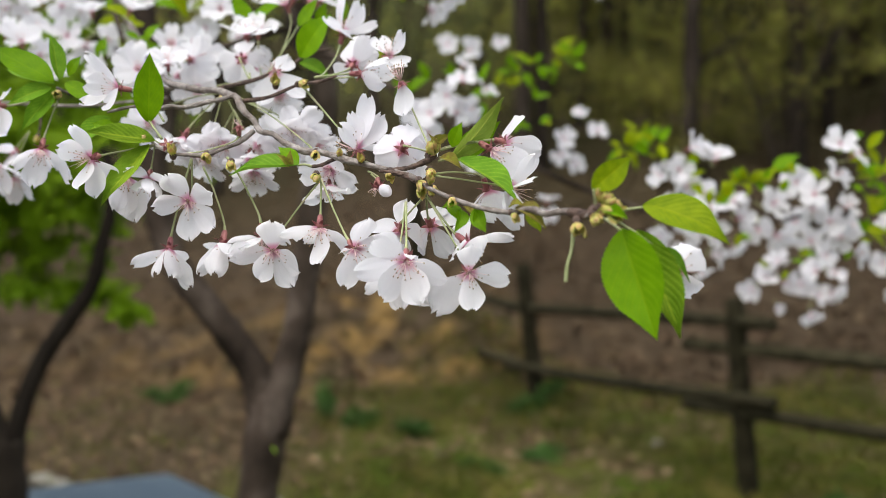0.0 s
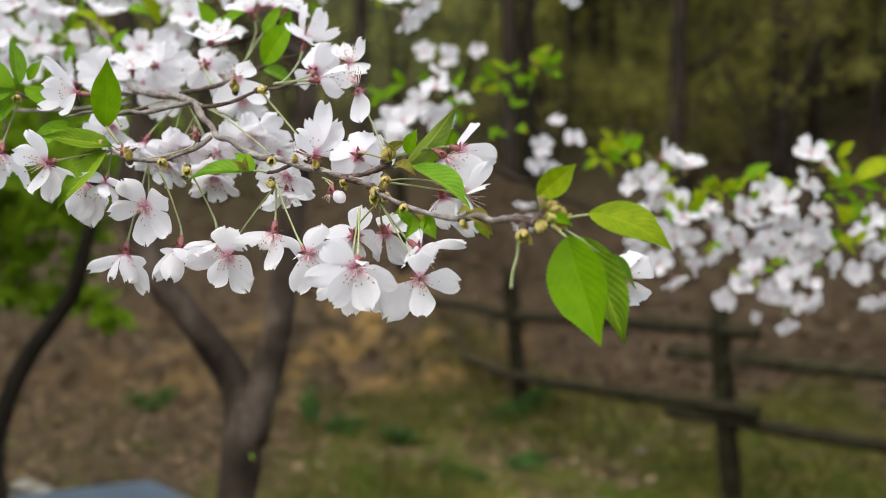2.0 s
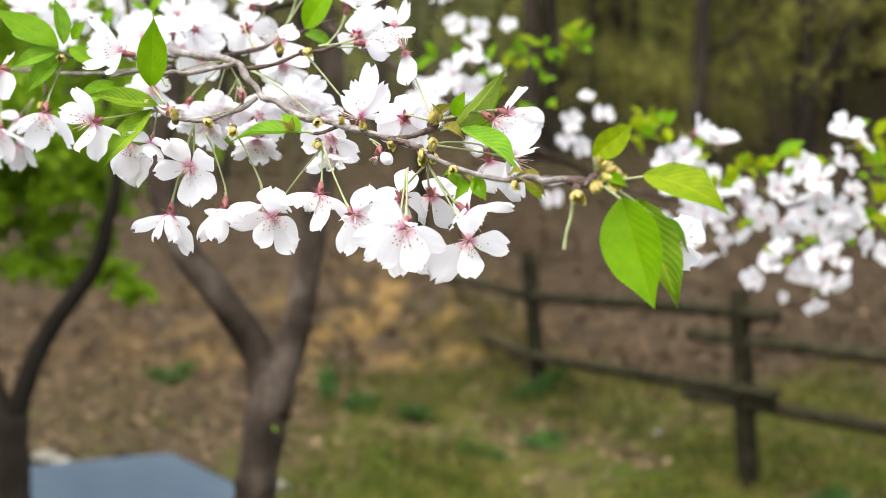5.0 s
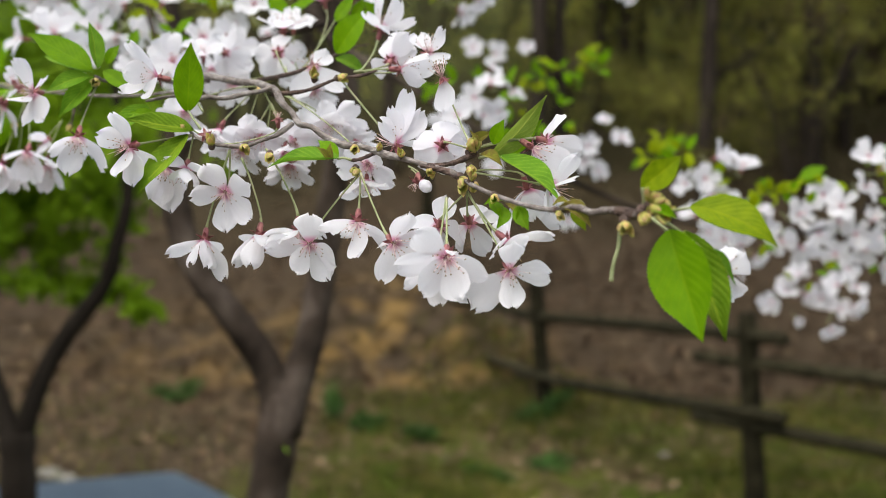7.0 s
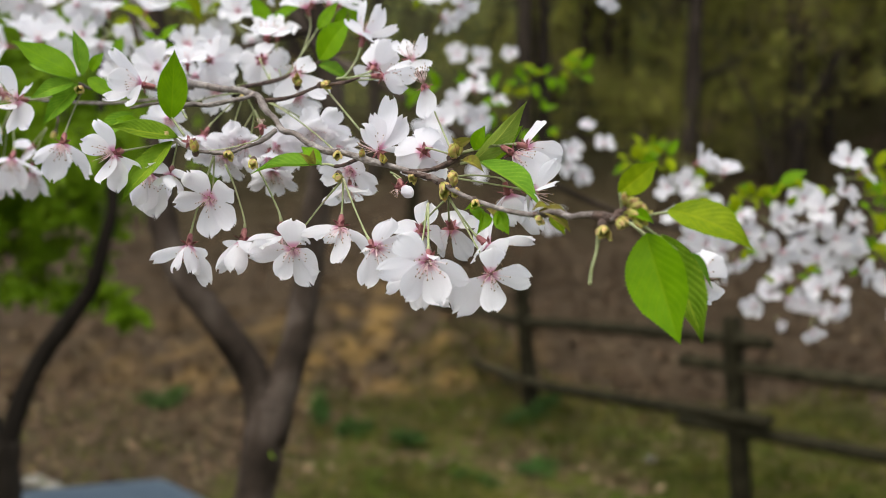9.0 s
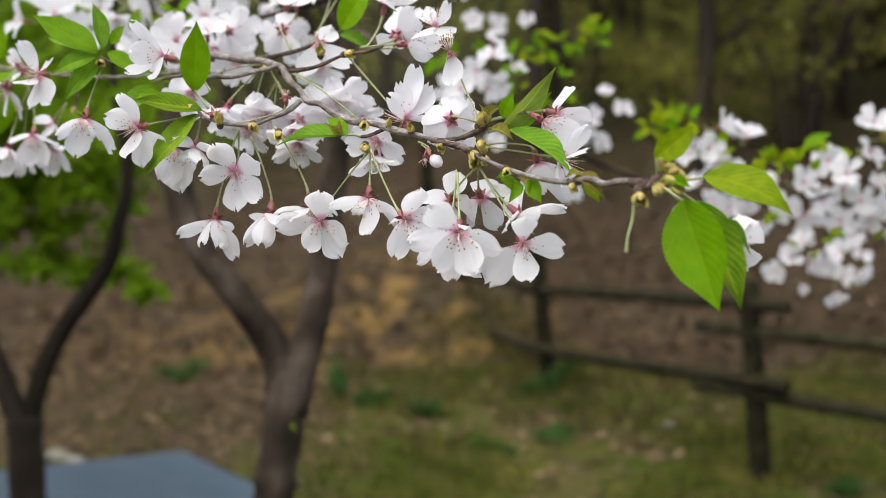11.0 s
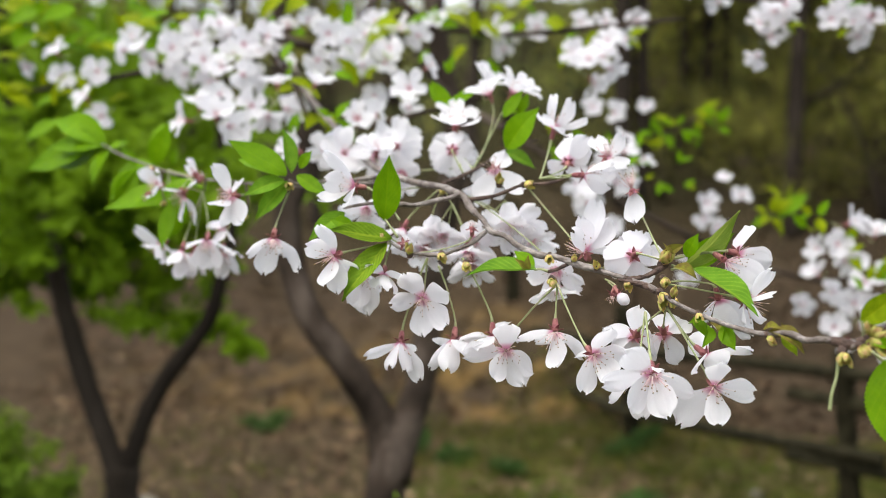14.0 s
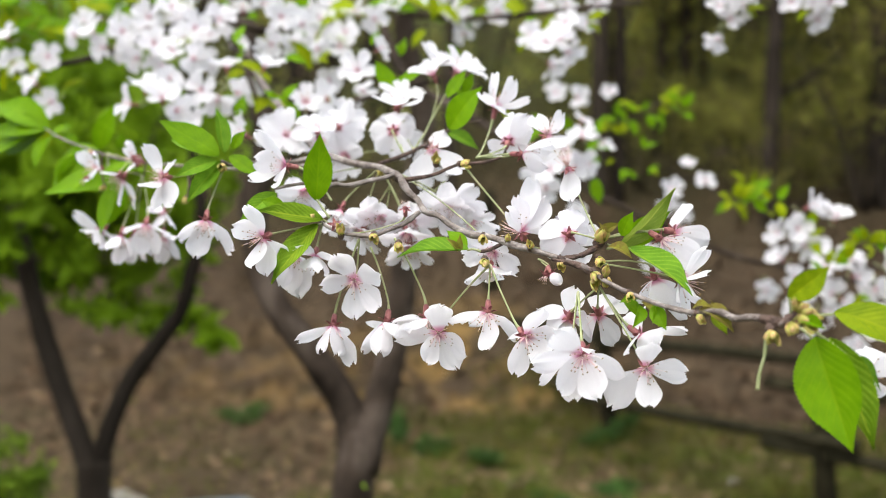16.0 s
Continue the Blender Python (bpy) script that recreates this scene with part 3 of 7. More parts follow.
LEAVES = {"flat": leaf_mesh(1, 0.12, 0.22, 0.215, material=LEAF), "droop": leaf_mesh(2, 0.42, 0.26, 0.235, material=LEAF_OLIVE), "narrow": leaf_mesh(3, 0.10, 0.65, 0.175, material=LEAF_DEEP, pleat=0.012),
          "broad": leaf_mesh(4, 0.15, 0.22, 0.27, material=LEAF), "deep": leaf_mesh(5, 0.16, 0.40, 0.205, material=LEAF_DEEP, pleat=0.016), "tip": leaf_mesh(7, 0.14, 0.28, 0.27, material=LEAF, pleat=0.006), "pleat": leaf_mesh(8, 0.12, 0.36, 0.20, material=LEAF_PLEAT, pleat=0.045), "silky": leaf_mesh(11, 0.10, 0.45, 0.15, material=LEAF_SILKY, pleat=0.03), "olive": leaf_mesh(9, 0.15, 0.24, 0.27, material=LEAF_OLIVE), "curl": leaf_mesh(6, 0.5, 0.9, 0.22, 0.5, material=LEAF), "young": leaf_mesh(10, 0.4, 0.8, 0.2, 0.4, material=LEAF_BRONZE)}


def leaf(branch, base, tip, normal, kind_of="flat", stem=None):
    """A leaf blade, with its own stalk where stem gives the twig's point."""
    lf = put("leaf", LEAVES[kind_of], branch, leaf_frame(base, tip, normal))
    if stem is not None:
        inv = lf.matrix_basis.inverted()
        s = inv.to_scale()[0]
        a, b = inv @ Vector(stem), Vector((0.03, 0, 0))
        m = a.lerp(b, 0.5) + Vector((0, 0, 0.02))
        v, f = tube_data([(*a, 0.0009 * s), (*m, 0.0007 * s), (*b, 0.0007 * s)], 6, 4)
        put("leaf_stalk", mesh_of("leaf_stalk", v, f, PEDICEL), lf)
    return lf


SOFT_GREEN = [leaf_mesh(30 + k, 0.2 + 0.1 * k, 0.3, 0.22, material=LEAF, teeth=False) for k in range(2)]
SOFT_LEAVES = [leaf_mesh(20 + k, 0.2 + 0.1 * k, 0.3, 0.24, material=LEAF_YELLOW if k else LEAF, teeth=False) for k in range(3)]


def soft_flowers(branch, rows, seed=0):
    """Out-of-focus flowers one by one: rows of place, facing and size, each with a short stalk."""
    rng = random.Random(seed)
    for x, y, z, fx, fy, fz, size in rows:
        fx, fy, fz = fx + rng.gauss(0, 0.3), fy + rng.gauss(0, 0.15), fz + rng.gauss(0.2, 0.3)
        m = aim((x, y, z), (fx, fy, fz), rng.uniform(0, 6), 0.92 * size)
        fl = put("flower", rng.choice(SOFT_FLOWERS), branch, m)
        foot = m.inverted() @ (Vector((x, y, z)) - Vector((fx, fy, fz)).normalized() * 0.02 + Vector((rng.uniform(-0.012, 0.012), 0.006, rng.uniform(0.004, 0.016))))
        v, f = tube_data([(*foot, 0.0009), (0, 0, -0.013, 0.0007), (0, 0, -0.0087, 0.0011)], 5, 3)
        put("stalk", mesh_of("stalk", v, f, PEDICEL), fl)


def soft_leaves(branch, rows, seed=0, kinds_of=None):
    """Out-of-focus leaves one by one: rows of base and tip."""
    rng = random.Random(seed)
    kinds_of = kinds_of or SOFT_LEAVES
    for x, y, z, u, v, w in rows:
        put("leaf", rng.choice(kinds_of), branch, leaf_frame((x, y, z), (u, v, w), (rng.uniform(-0.4, 0.4), -0.8, rng.uniform(0.2, 0.7))))
        ln = (Vector((u, v, w)) - Vector((x, y, z))).length
        if ln < 0.05:
            tip = Vector((x, y, z)) + (Vector((u, v, w)) - Vector((x, y, z))) * rng.uniform(0.3, 0.8) + Vector((rng.gauss(0, 0.6), rng.uniform(0.1, 0.5), rng.gauss(-0.1, 0.5))) * ln
            put("leaf", rng.choice(kinds_of), branch, leaf_frame((x, y, z), tip, (rng.uniform(-0.4, 0.4), -0.6, 0.7)))


def cluster(branch, at, flowers, radius, leaves=0, seed=0, low=0.45):
    """A loose ball of out-of-focus flowers and a few young leaves round a point of a branch."""
    rng = random.Random(seed)
    c = Vector(at)
    for k in range(flowers if flowers < 3 else round(0.78 * flowers)):
        d = Vector((rng.gauss(0, 1), rng.gauss(0, 1), rng.gauss(-low, 0.9))).normalized()
        p = c + d * radius * rng.uniform(0.5, 1.12)
        face = (d + Vector((rng.uniform(-0.4, 0.4), rng.uniform(-0.9, 0.1), rng.uniform(-0.2, 0.6)))).normalized()
        put("flower", rng.choice(SOFT_FLOWERS), branch, aim(p, face, rng.uniform(0, 6), rng.uniform(0.9, 1.1)))
    for k in range(round(1.6 * leaves)):
        d = Vector((rng.gauss(0, 1), rng.gauss(0, 0.7), rng.gauss(0.6, 0.6))).normalized()
        b = c + d * radius * rng.uniform(0.2, 0.8)
        put("leaf", rng.choice(SOFT_LEAVES), branch, leaf_frame(b, b + d * rng.uniform(0.018, 0.038), (rng.uniform(-0.6, 0.6), -0.5, 1)))


def leafy_shoot(branch, at, leaves, radius, length, seed=0):
    """Long fresh leaves spreading from the end of a shoot."""
    rng = random.Random(seed)
    c = Vector(at)
    for k in range(leaves):
        d = Vector((rng.gauss(0, 1), rng.gauss(0, 0.6), rng.gauss(-0.1, 0.7))).normalized()
        b = c + Vector((rng.gauss(0, 1), rng.gauss(0, 1), rng.gauss(0, 0.6))) * radius * 0.5
        put("leaf", rng.choice(SOFT_LEAVES), branch, leaf_frame(b, b + d * length * rng.uniform(0.7, 1.15), (rng.uniform(-0.6, 0.6), -0.6, 0.8)))


def foliage(name, centre, spread, count, size, material, parent, seed=0, label="", lump=60, tight=0.24):
    """Many small pointed leaves scattered in a lumpy volume, in one mesh; lump leaves to a clump."""
    rng = np.random.default_rng(seed)
    lumps = rng.normal(0, 0.55, (max(4, count // lump), 3))
    c = lumps[rng.integers(0, len(lumps), count)] + rng.normal(0, tight, (count, 3))
    c = c * np.array(spread) + np.array(centre)
    d = rng.normal(0, 1, (count, 3)) + np.array((0, 0, -0.3))
    d /= np.linalg.norm(d, axis=1)[:, None]
    e = np.cross(d, rng.normal(0, 1, (count, 3)))
    e /= np.linalg.norm(e, axis=1)[:, None]
    n = np.cross(d, e)
    ln = size * rng.uniform(0.6, 1.2, (count, 1))
    pts = np.stack([c, c + d * ln * 0.45 + e * ln * 0.24 + n * ln * 0.05, c + d * ln - n * ln * 0.08, c + d * ln * 0.45 - e * ln * 0.24 + n * ln * 0.05], 1).reshape(-1, 3)
    idx = np.arange(count) * 4
    faces = [t for a in idx.tolist() for t in ((a, a + 1, a + 2), (a, a + 2, a + 3))]
    return put(name, mesh_of(name, pts, faces, material, smooth=False), parent, label=label)


def foliage_of(parent, lumps, size, material, seed=0):
    """All the leaves of a crown, too many to count, in one mesh: rows of centre, spread and count."""
    rng = np.random.default_rng(seed)
    verts, faces = [], []
    for centre, spread, count in lumps:
        twigs = rng.normal(0, 0.6, (max(4, count // 12), 3))
        for k in range(count):
            c = (twigs[k % len(twigs)] + rng.normal(0, 0.10, 3)) * np.array(spread) + np.array(centre)
            d = rng.normal(0, 1, 3) + np.array((0, -0.2, -0.5))
            d /= np.linalg.norm(d)
            e = np.cross(d, rng.normal(0, 1, 3))
            e /= np.linalg.norm(e)
            n = np.cross(d, e)
            ln = size * rng.uniform(0.6, 1.25)
            b = len(verts)
            verts += [c, c + d * ln * 0.25 + e * ln * 0.2 + n * ln * 0.05, c + d * ln * 0.6 + e * ln * 0.22 + n * ln * 0.04, c + d * ln - n * ln * 0.12,
                      c + d * ln * 0.6 - e * ln * 0.22 + n * ln * 0.04, c + d * ln * 0.25 - e * ln * 0.2 + n * ln * 0.05]
            faces += [(b, b + 1, b + 2, b + 3), (b, b + 3, b + 4, b + 5)]
    ob = put("foliage", mesh_of("foliage", verts, faces, material, smooth=False), parent, label="fresh green leaves")
    return tagged(ob, kind="stuff")


# ---- ground ----
def foot_of_bank(x):
    return 9.3 + 0.25 * math.sin(0.7 * x + 1.0) + 0.35 * max(0.0, -x) ** 0.5 + 0.9 * noise.noise((x * 0.8, 4.2, 1.7)) * min(1.0, abs(x - 0.9))


def height(x, y):
    """A lawn that is level near the camera and tilts up to a low cut bank, behind which the wooded hillside climbs."""
    foot = foot_of_bank(x)
    z = -0.25 + 0.122 * max(0.0, min(y, foot) - 6.4)
    if y > foot:
        s = y - foot
        bank = 0.55 * math.exp(-((x + 0.35) / 1.15) ** 2)
        z += bank * (lambda q: q * q * (3 - 2 * q))(min(1, s / 1.3)) + 0.36 * min(s, 30) * (1 + 0.25 * min(1, max(0, x / 9))) + 0.04 * max(0, s - 30)
    return z + 0.10 * noise.noise((x * 0.7, y * 0.7, 3.1)) + 0.02 * noise.noise((x * 3.1, y * 3.1, 0.4))


def ground_sheet():
    ys = [-60, -30, -12, -5, -1, 1, 2.2] + [3 + 0.14 * k for k in range(80)] + [14.4 + 0.5 * k for k in range(50)] + [40, 44, 50, 60, 80, 120, 200, 400, 900]
    xs = [-900, -400, -200, -100, -60, -40] + [-28 + 2 * k for k in range(12)] + [-4.6 + 0.16 * k for k in range(62)] + [5.4 + 0.5 * k for k in range(8)] + [10 + 2 * k for k in range(11)] + [40, 60, 100, 200, 400, 900]
    verts = [(x, y, height(x, y)) for y in ys for x in xs]
    w = len(xs)
    faces = [(r * w + c, r * w + c + 1, (r + 1) * w + c + 1, (r + 1) * w + c) for r in range(len(ys) - 1) for c in range(w - 1)]
    me = mesh_of("ground", verts, faces, GROUND)
    attr = me.color_attributes.new("cover", "FLOAT_COLOR", "POINT")
    cover = np.zeros((len(verts), 4), np.float32)
    for i, (x, y, z) in enumerate(verts):
        foot = foot_of_bank(x)
        lawn = min(1, max(0, 0.25 + (foot - 0.2 - y) / 2.2 + 0.9 * noise.noise((x * 0.8, y * 0.8, 5.5)))) * min(1, max(0.1, 1 + (x + 0.4) / 1.3))
        clay = math.exp(-((x + 0.35) / 1.2) ** 2) * math.exp(-((y - foot - 0.45) / 0.65) ** 2) + 0.55 * math.exp(-((x + 2.2) / 1.5) ** 2) * math.exp(-((y - foot - 0.6) / 1.0) ** 2)
        green = min(1, max(0, (y - 13) / 10))
        cover[i] = (lawn, min(1, clay), green * 0.6, 1)
    attr.data.foreach_set("color", cover.ravel())
    return tagged(new("ground", me), "sloping ground of thin lawn, brown leaf litter and tan clay", "ground", kind="structure")


ground = ground_sheet()


def overcast_backdrop():
    """The pale overcast sky low behind the wooded hill, far beyond the trees."""
    m = bpy.data.materials.new("overcast")
    m.use_nodes = True
    nodes = m.node_tree.nodes
    glow = nodes.new("ShaderNodeEmission")
    glow.inputs["Color"].default_value, glow.inputs["Strength"].default_value = (0.93, 0.97, 1.0, 1), 0.75
    m.node_tree.links.new(glow.outputs["Emission"], nodes["Material Output"].inputs["Surface"])
    verts, faces = [], []
    for k in range(25):
        a = radians(-60 + 5 * k)
        verts += [(320 * math.sin(a), 320 * math.cos(a), -5), (320 * math.sin(a), 320 * math.cos(a), 140)]
        if k:
            faces.append((2 * k - 2, 2 * k, 2 * k + 1, 2 * k - 1))
    return tagged(new("backdrop", mesh_of("backdrop", verts, faces, m)), "pale overcast sky beyond the wooded hill", "sky", kind="structure")


overcast_backdrop()


# ---- the flowering branches ----
branch = thing("flowering_branch", "cherry branch of white blossom and fresh green leaves, in focus", "branch", "flowering branches")
tube("twig", [(0.0695, 0.5350, 1.3664, 0.0014), (0.0692, 0.5387, 1.3656, 0.0019), (0.0682, 0.5410, 1.3666, 0.0021), (0.0577, 0.5488, 1.3682, 0.0017), (0.0505, 0.5570, 1.3672, 0.0016), (0.0443, 0.5668, 1.3699, 0.0018), (0.0345, 0.5750, 1.3687, 0.0015), (0.0217, 0.5927, 1.3712, 0.0014), (0.0074, 0.6100, 1.3764, 0.0013), (-0.0060, 0.6280, 1.3830, 0.0012), (-0.0173, 0.6450, 1.3912, 0.0015), (-0.0298, 0.6608, 1.3957, 0.0014), (-0.0456, 0.6720, 1.4003, 0.0017), (-0.0576, 0.6788, 1.4034, 0.0022), (-0.0731, 0.6880, 1.4085, 0.0018), (-0.0854, 0.6919, 1.4100, 0.0023), (-0.0984, 0.7000, 1.4160, 0.0018), (-0.1065, 0.7064, 1.4219, 0.0017), (-0.1155, 0.7150, 1.4246, 0.0020), (-0.1213, 0.7228, 1.4326, 0.0018), (-0.1279, 0.7300, 1.4382, 0.0020), (-0.1322, 0.7388, 1.4434, 0.0026), (-0.1360, 0.7450, 1.4498, 0.0021), (-0.1452, 0.7583, 1.4539, 0.0026), (-0.1527, 0.7700, 1.4578, 0.0022), (-0.1703, 0.7926, 1.4616, 0.0027), (-0.1857, 0.8100, 1.4664, 0.0024), (-0.2202, 0.9000, 1.4836, 0.0026), (-0.2597, 1.0200, 1.5150, 0.0030), (-0.3081, 1.1600, 1.5585, 0.0035), (-0.3670, 1.3200, 1.6150, 0.0041), (-0.4383, 1.5000, 1.7070, 0.0053), (-0.5369, 1.7500, 1.8676, 0.0070), (-0.6451, 2.1000, 2.1805, 0.0107), (-0.7232, 2.5500, 2.6944, 0.0147)], TWIG, branch, 8, 6, 0.14, 1)
tube("twig", [(0.0703, 0.5360, 1.3662, 0.0012), (0.0688, 0.5395, 1.3661, 0.0024), (0.0650, 0.5434, 1.3670, 0.0026), (0.0615, 0.5460, 1.3676, 0.0022), (0.0590, 0.5480, 1.3680, 0.0012)], TWIG_DARK, branch, 9, 5, 0.12, 40)
tube("twig", [(-0.1191, 0.7120, 1.4244, 0.0014), (-0.1243, 0.7088, 1.4196, 0.0017), (-0.1294, 0.7050, 1.4153, 0.0013), (-0.1369, 0.7015, 1.4121, 0.0011), (-0.1435, 0.7000, 1.4088, 0.0011), (-0.1519, 0.6994, 1.4079, 0.0014), (-0.1636, 0.7000, 1.4086, 0.0011), (-0.1691, 0.7026, 1.4097, 0.0009), (-0.1753, 0.7050, 1.4124, 0.0010), (-0.1804, 0.7081, 1.4153, 0.0010), (-0.1855, 0.7100, 1.4204, 0.0007)], TWIG, branch, 7, 6, 0.16, 2)
tube("twig", [(-0.1371, 0.7480, 1.4524, 0.0015), (-0.1463, 0.7426, 1.4481, 0.0014), (-0.1518, 0.7400, 1.4467, 0.0015), (-0.1638, 0.7373, 1.4432, 0.0018), (-0.1704, 0.7350, 1.4419, 0.0014), (-0.1777, 0.7335, 1.4424, 0.0017), (-0.1869, 0.7300, 1.4399, 0.0013), (-0.1966, 0.7310, 1.4422, 0.0011), (-0.2061, 0.7300, 1.4409, 0.0011), (-0.2119, 0.7304, 1.4396, 0.0010), (-0.2168, 0.7300, 1.4383, 0.0008)], TWIG, branch, 7, 6, 0.14, 3)
tube("twig", [(-0.1388, 0.7470, 1.4468, 0.0014), (-0.1158, 0.7500, 1.4508, 0.0013), (-0.0967, 0.7500, 1.4587, 0.0011), (-0.0795, 0.7350, 1.4590, 0.0011), (-0.0684, 0.7300, 1.4618, 0.0006)], TWIG_DARK, branch, 7, 6, 0.2, 4)
tube("twig", [(-0.0327, 0.6600, 1.3961, 0.0013), (-0.0205, 0.6650, 1.3976, 0.0015), (-0.0073, 0.6790, 1.4041, 0.0017), (-0.0039, 0.6790, 1.4070, 0.0008)], TWIG_DARK, branch, 7, 6, 0.25, 5)
tube("twig", [(-0.1536, 0.7800, 1.4611, 0.0015), (-0.1366, 0.8300, 1.4748, 0.0015), (-0.1174, 0.8800, 1.4941, 0.0014), (-0.1045, 0.9000, 1.5061, 0.0011), (-0.0862, 0.8800, 1.5063, 0.0006)], TWIG_DARK, branch, 7, 6, 0.2, 6)
tube("twig", [(-0.0364, 0.6550, 1.3953, 0.0011), (-0.0203, 0.6480, 1.3918, 0.0018), (-0.0112, 0.6400, 1.3862, 0.0015), (-0.0062, 0.6400, 1.3831, 0.0007)], TWIG_DARK, branch, 7, 6, 0.3, 7)
tube("twig", [(-0.2052, 0.8600, 1.4716, 0.0015), (-0.2146, 0.8460, 1.4705, 0.0018), (-0.2287, 0.8400, 1.4669, 0.0014), (-0.2353, 0.8205, 1.4669, 0.0011), (-0.2452, 0.8000, 1.4622, 0.0012), (-0.2525, 0.7893, 1.4609, 0.0014), (-0.2598, 0.7800, 1.4582, 0.0011), (-0.2626, 0.7774, 1.4599, 0.0008), (-0.2650, 0.7750, 1.4609, 0.0007)], TWIG, branch, 7, 6, 0.14, 8)
tube("twig", [(-0.2198, 0.9000, 1.4705, 0.0014), (-0.3065, 0.9500, 1.4703, 0.0013), (-0.3883, 0.9700, 1.4765, 0.0011), (-0.4100, 0.9737, 1.4795, 0.0011), (-0.4336, 0.9800, 1.4865, 0.0011), (-0.4920, 1.0500, 1.5046, 0.0011), (-0.5400, 1.1200, 1.5235, 0.0007)], TWIG, branch, 7, 6, 0.14, 9)
tube("twig", [(-0.0643, 0.6850, 1.4052, 0.0011), (-0.0730, 0.6800, 1.4006, 0.0011), (-0.0783, 0.6750, 1.3993, 0.0010)], TWIG_DARK, branch, 7, 6, 0.2, 10)
spur(branch, (-0.1464, 0.7000, 1.4084), (0.08, -0.82, -0.57), 1.25, 11)
spur(branch, (-0.1303, 0.6950, 1.4033), (0.08, -0.82, -0.57), 1.25, 13)
spur(branch, (-0.0757, 0.6750, 1.3942), (0.08, -0.82, -0.57), 1.25, 15)
spur(branch, (-0.0127, 0.6400, 1.3845), (0.08, -0.82, -0.57), 1.25, 17)
spur(branch, (-0.0062, 0.6400, 1.3847), (0.08, -0.82, -0.57), 1.25, 19)
spur(branch, (-0.0074, 0.6790, 1.4069), (0.16, -0.77, 0.62), 1.88, 21)
spur(branch, (-0.0079, 0.6720, 1.3964), (0.08, -0.82, -0.57), 1.38, 23)
spur(branch, (-0.1126, 0.7600, 1.4604), (0.03, -0.72, 0.69), 1.25, 25)
spur(branch, (-0.0947, 0.7450, 1.4587), (0.82, -0.57, 0.01), 1.25, 27)
spur(branch, (-0.1874, 0.7100, 1.4222), (0.08, -0.82, -0.57), 1.25, 29)
spray(branch, (-0.1874, 0.7100, 1.4222), [
    (-0.1711, 0.7000, 1.4149, 0.28, -0.96, 0.10, 0.85, "spent")], 30)
spur(branch, (-0.1672, 0.7000, 1.4084), (0.02, -0.66, 0.75), 1.25, 32)
spray(branch, (-0.1672, 0.7000, 1.4084), [
    (-0.1276, 0.7050, 1.4270, 0.01, -0.55, 0.84, 0.80, "spent")], 33)
spur(branch, (-0.2637, 0.7750, 1.4576), (0.08, -0.82, -0.57), 1.25, 35)
tube("twig", [(-0.3825, 0.9680, 1.4765, 0.0011), (-0.3828, 0.9620, 1.4628, 0.0010), (-0.3877, 0.9580, 1.4487, 0.0008), (-0.3893, 0.9570, 1.4451, 0.0006)], TWIG_DARK, branch, 6, 6, 0.2, 37)
tube("twig", [(-0.3444, 0.9600, 1.4727, 0.0011), (-0.3399, 0.9550, 1.4574, 0.0010), (-0.3406, 0.9500, 1.4431, 0.0006)], TWIG_DARK, branch, 6, 6, 0.2, 38)
tube("twig", [(-0.4272, 0.9800, 1.4846, 0.0010), (-0.4248, 0.9750, 1.4668, 0.0008), (-0.4195, 0.9700, 1.4538, 0.0006)], TWIG_DARK, branch, 6, 6, 0.2, 39)
spur(branch, (-0.3893, 0.9570, 1.4461), (0.08, -0.82, -0.57), 1.25, 40)
spur(branch, (-0.3407, 0.9500, 1.4441), (0.08, -0.82, -0.57), 1.25, 42)
spur(branch, (-0.4205, 0.9700, 1.4542), (0.08, -0.82, -0.57), 1.25, 44)
spur(branch, (-0.3853, 0.9600, 1.4766), (0.08, -0.82, -0.57), 1.25, 46)
spur(branch, (-0.4362, 0.9800, 1.4865), (0.08, -0.82, -0.57), 1.25, 48)
spur(branch, (-0.1552, 0.8000, 1.4605), (0.08, -0.82, -0.57), 1.25, 50)
spray(branch, (-0.1552, 0.8000, 1.4605), [
    (-0.1624, 0.8000, 1.4275, 0.19, -0.68, -0.71, 0.94, "open"),
    (-0.1085, 0.7900, 1.4327, -0.04, -0.80, -0.60, 0.99, "open"),
    (-0.1344, 0.7900, 1.4136, 0.17, -0.50, -0.85, 0.94, "open"),
    (-0.1832, 0.8000, 1.4290, -0.29, -0.47, -0.83, 0.89, "half"),
    (-0.2170, 0.8400, 1.4453, -0.16, -0.69, -0.71, 0.94, "open"),
    (-0.0720, 0.7200, 1.3910, 0.16, -0.30, -0.94, 0.89, "open")], 51)
spray(branch, (-0.1363, 0.8600, 1.4802), [
    (-0.1600, 0.9500, 1.5023, -0.07, 0.99, 0.12, 0.99, "open"),
    (-0.1551, 0.9500, 1.5333, 0.11, -0.50, 0.86, 0.94, "open"),
    (-0.1312, 0.9000, 1.4729, 0.32, -0.71, -0.63, 0.94, "open"),
    (-0.2002, 0.9300, 1.4811, -0.27, -0.93, -0.26, 0.94, "open"),
    (-0.1275, 0.9200, 1.5485, -0.34, -0.37, 0.86, 0.85, "half"),
    (-0.1087, 0.9200, 1.5513, 0.41, -0.40, 0.82, 0.94, "half")], 52)
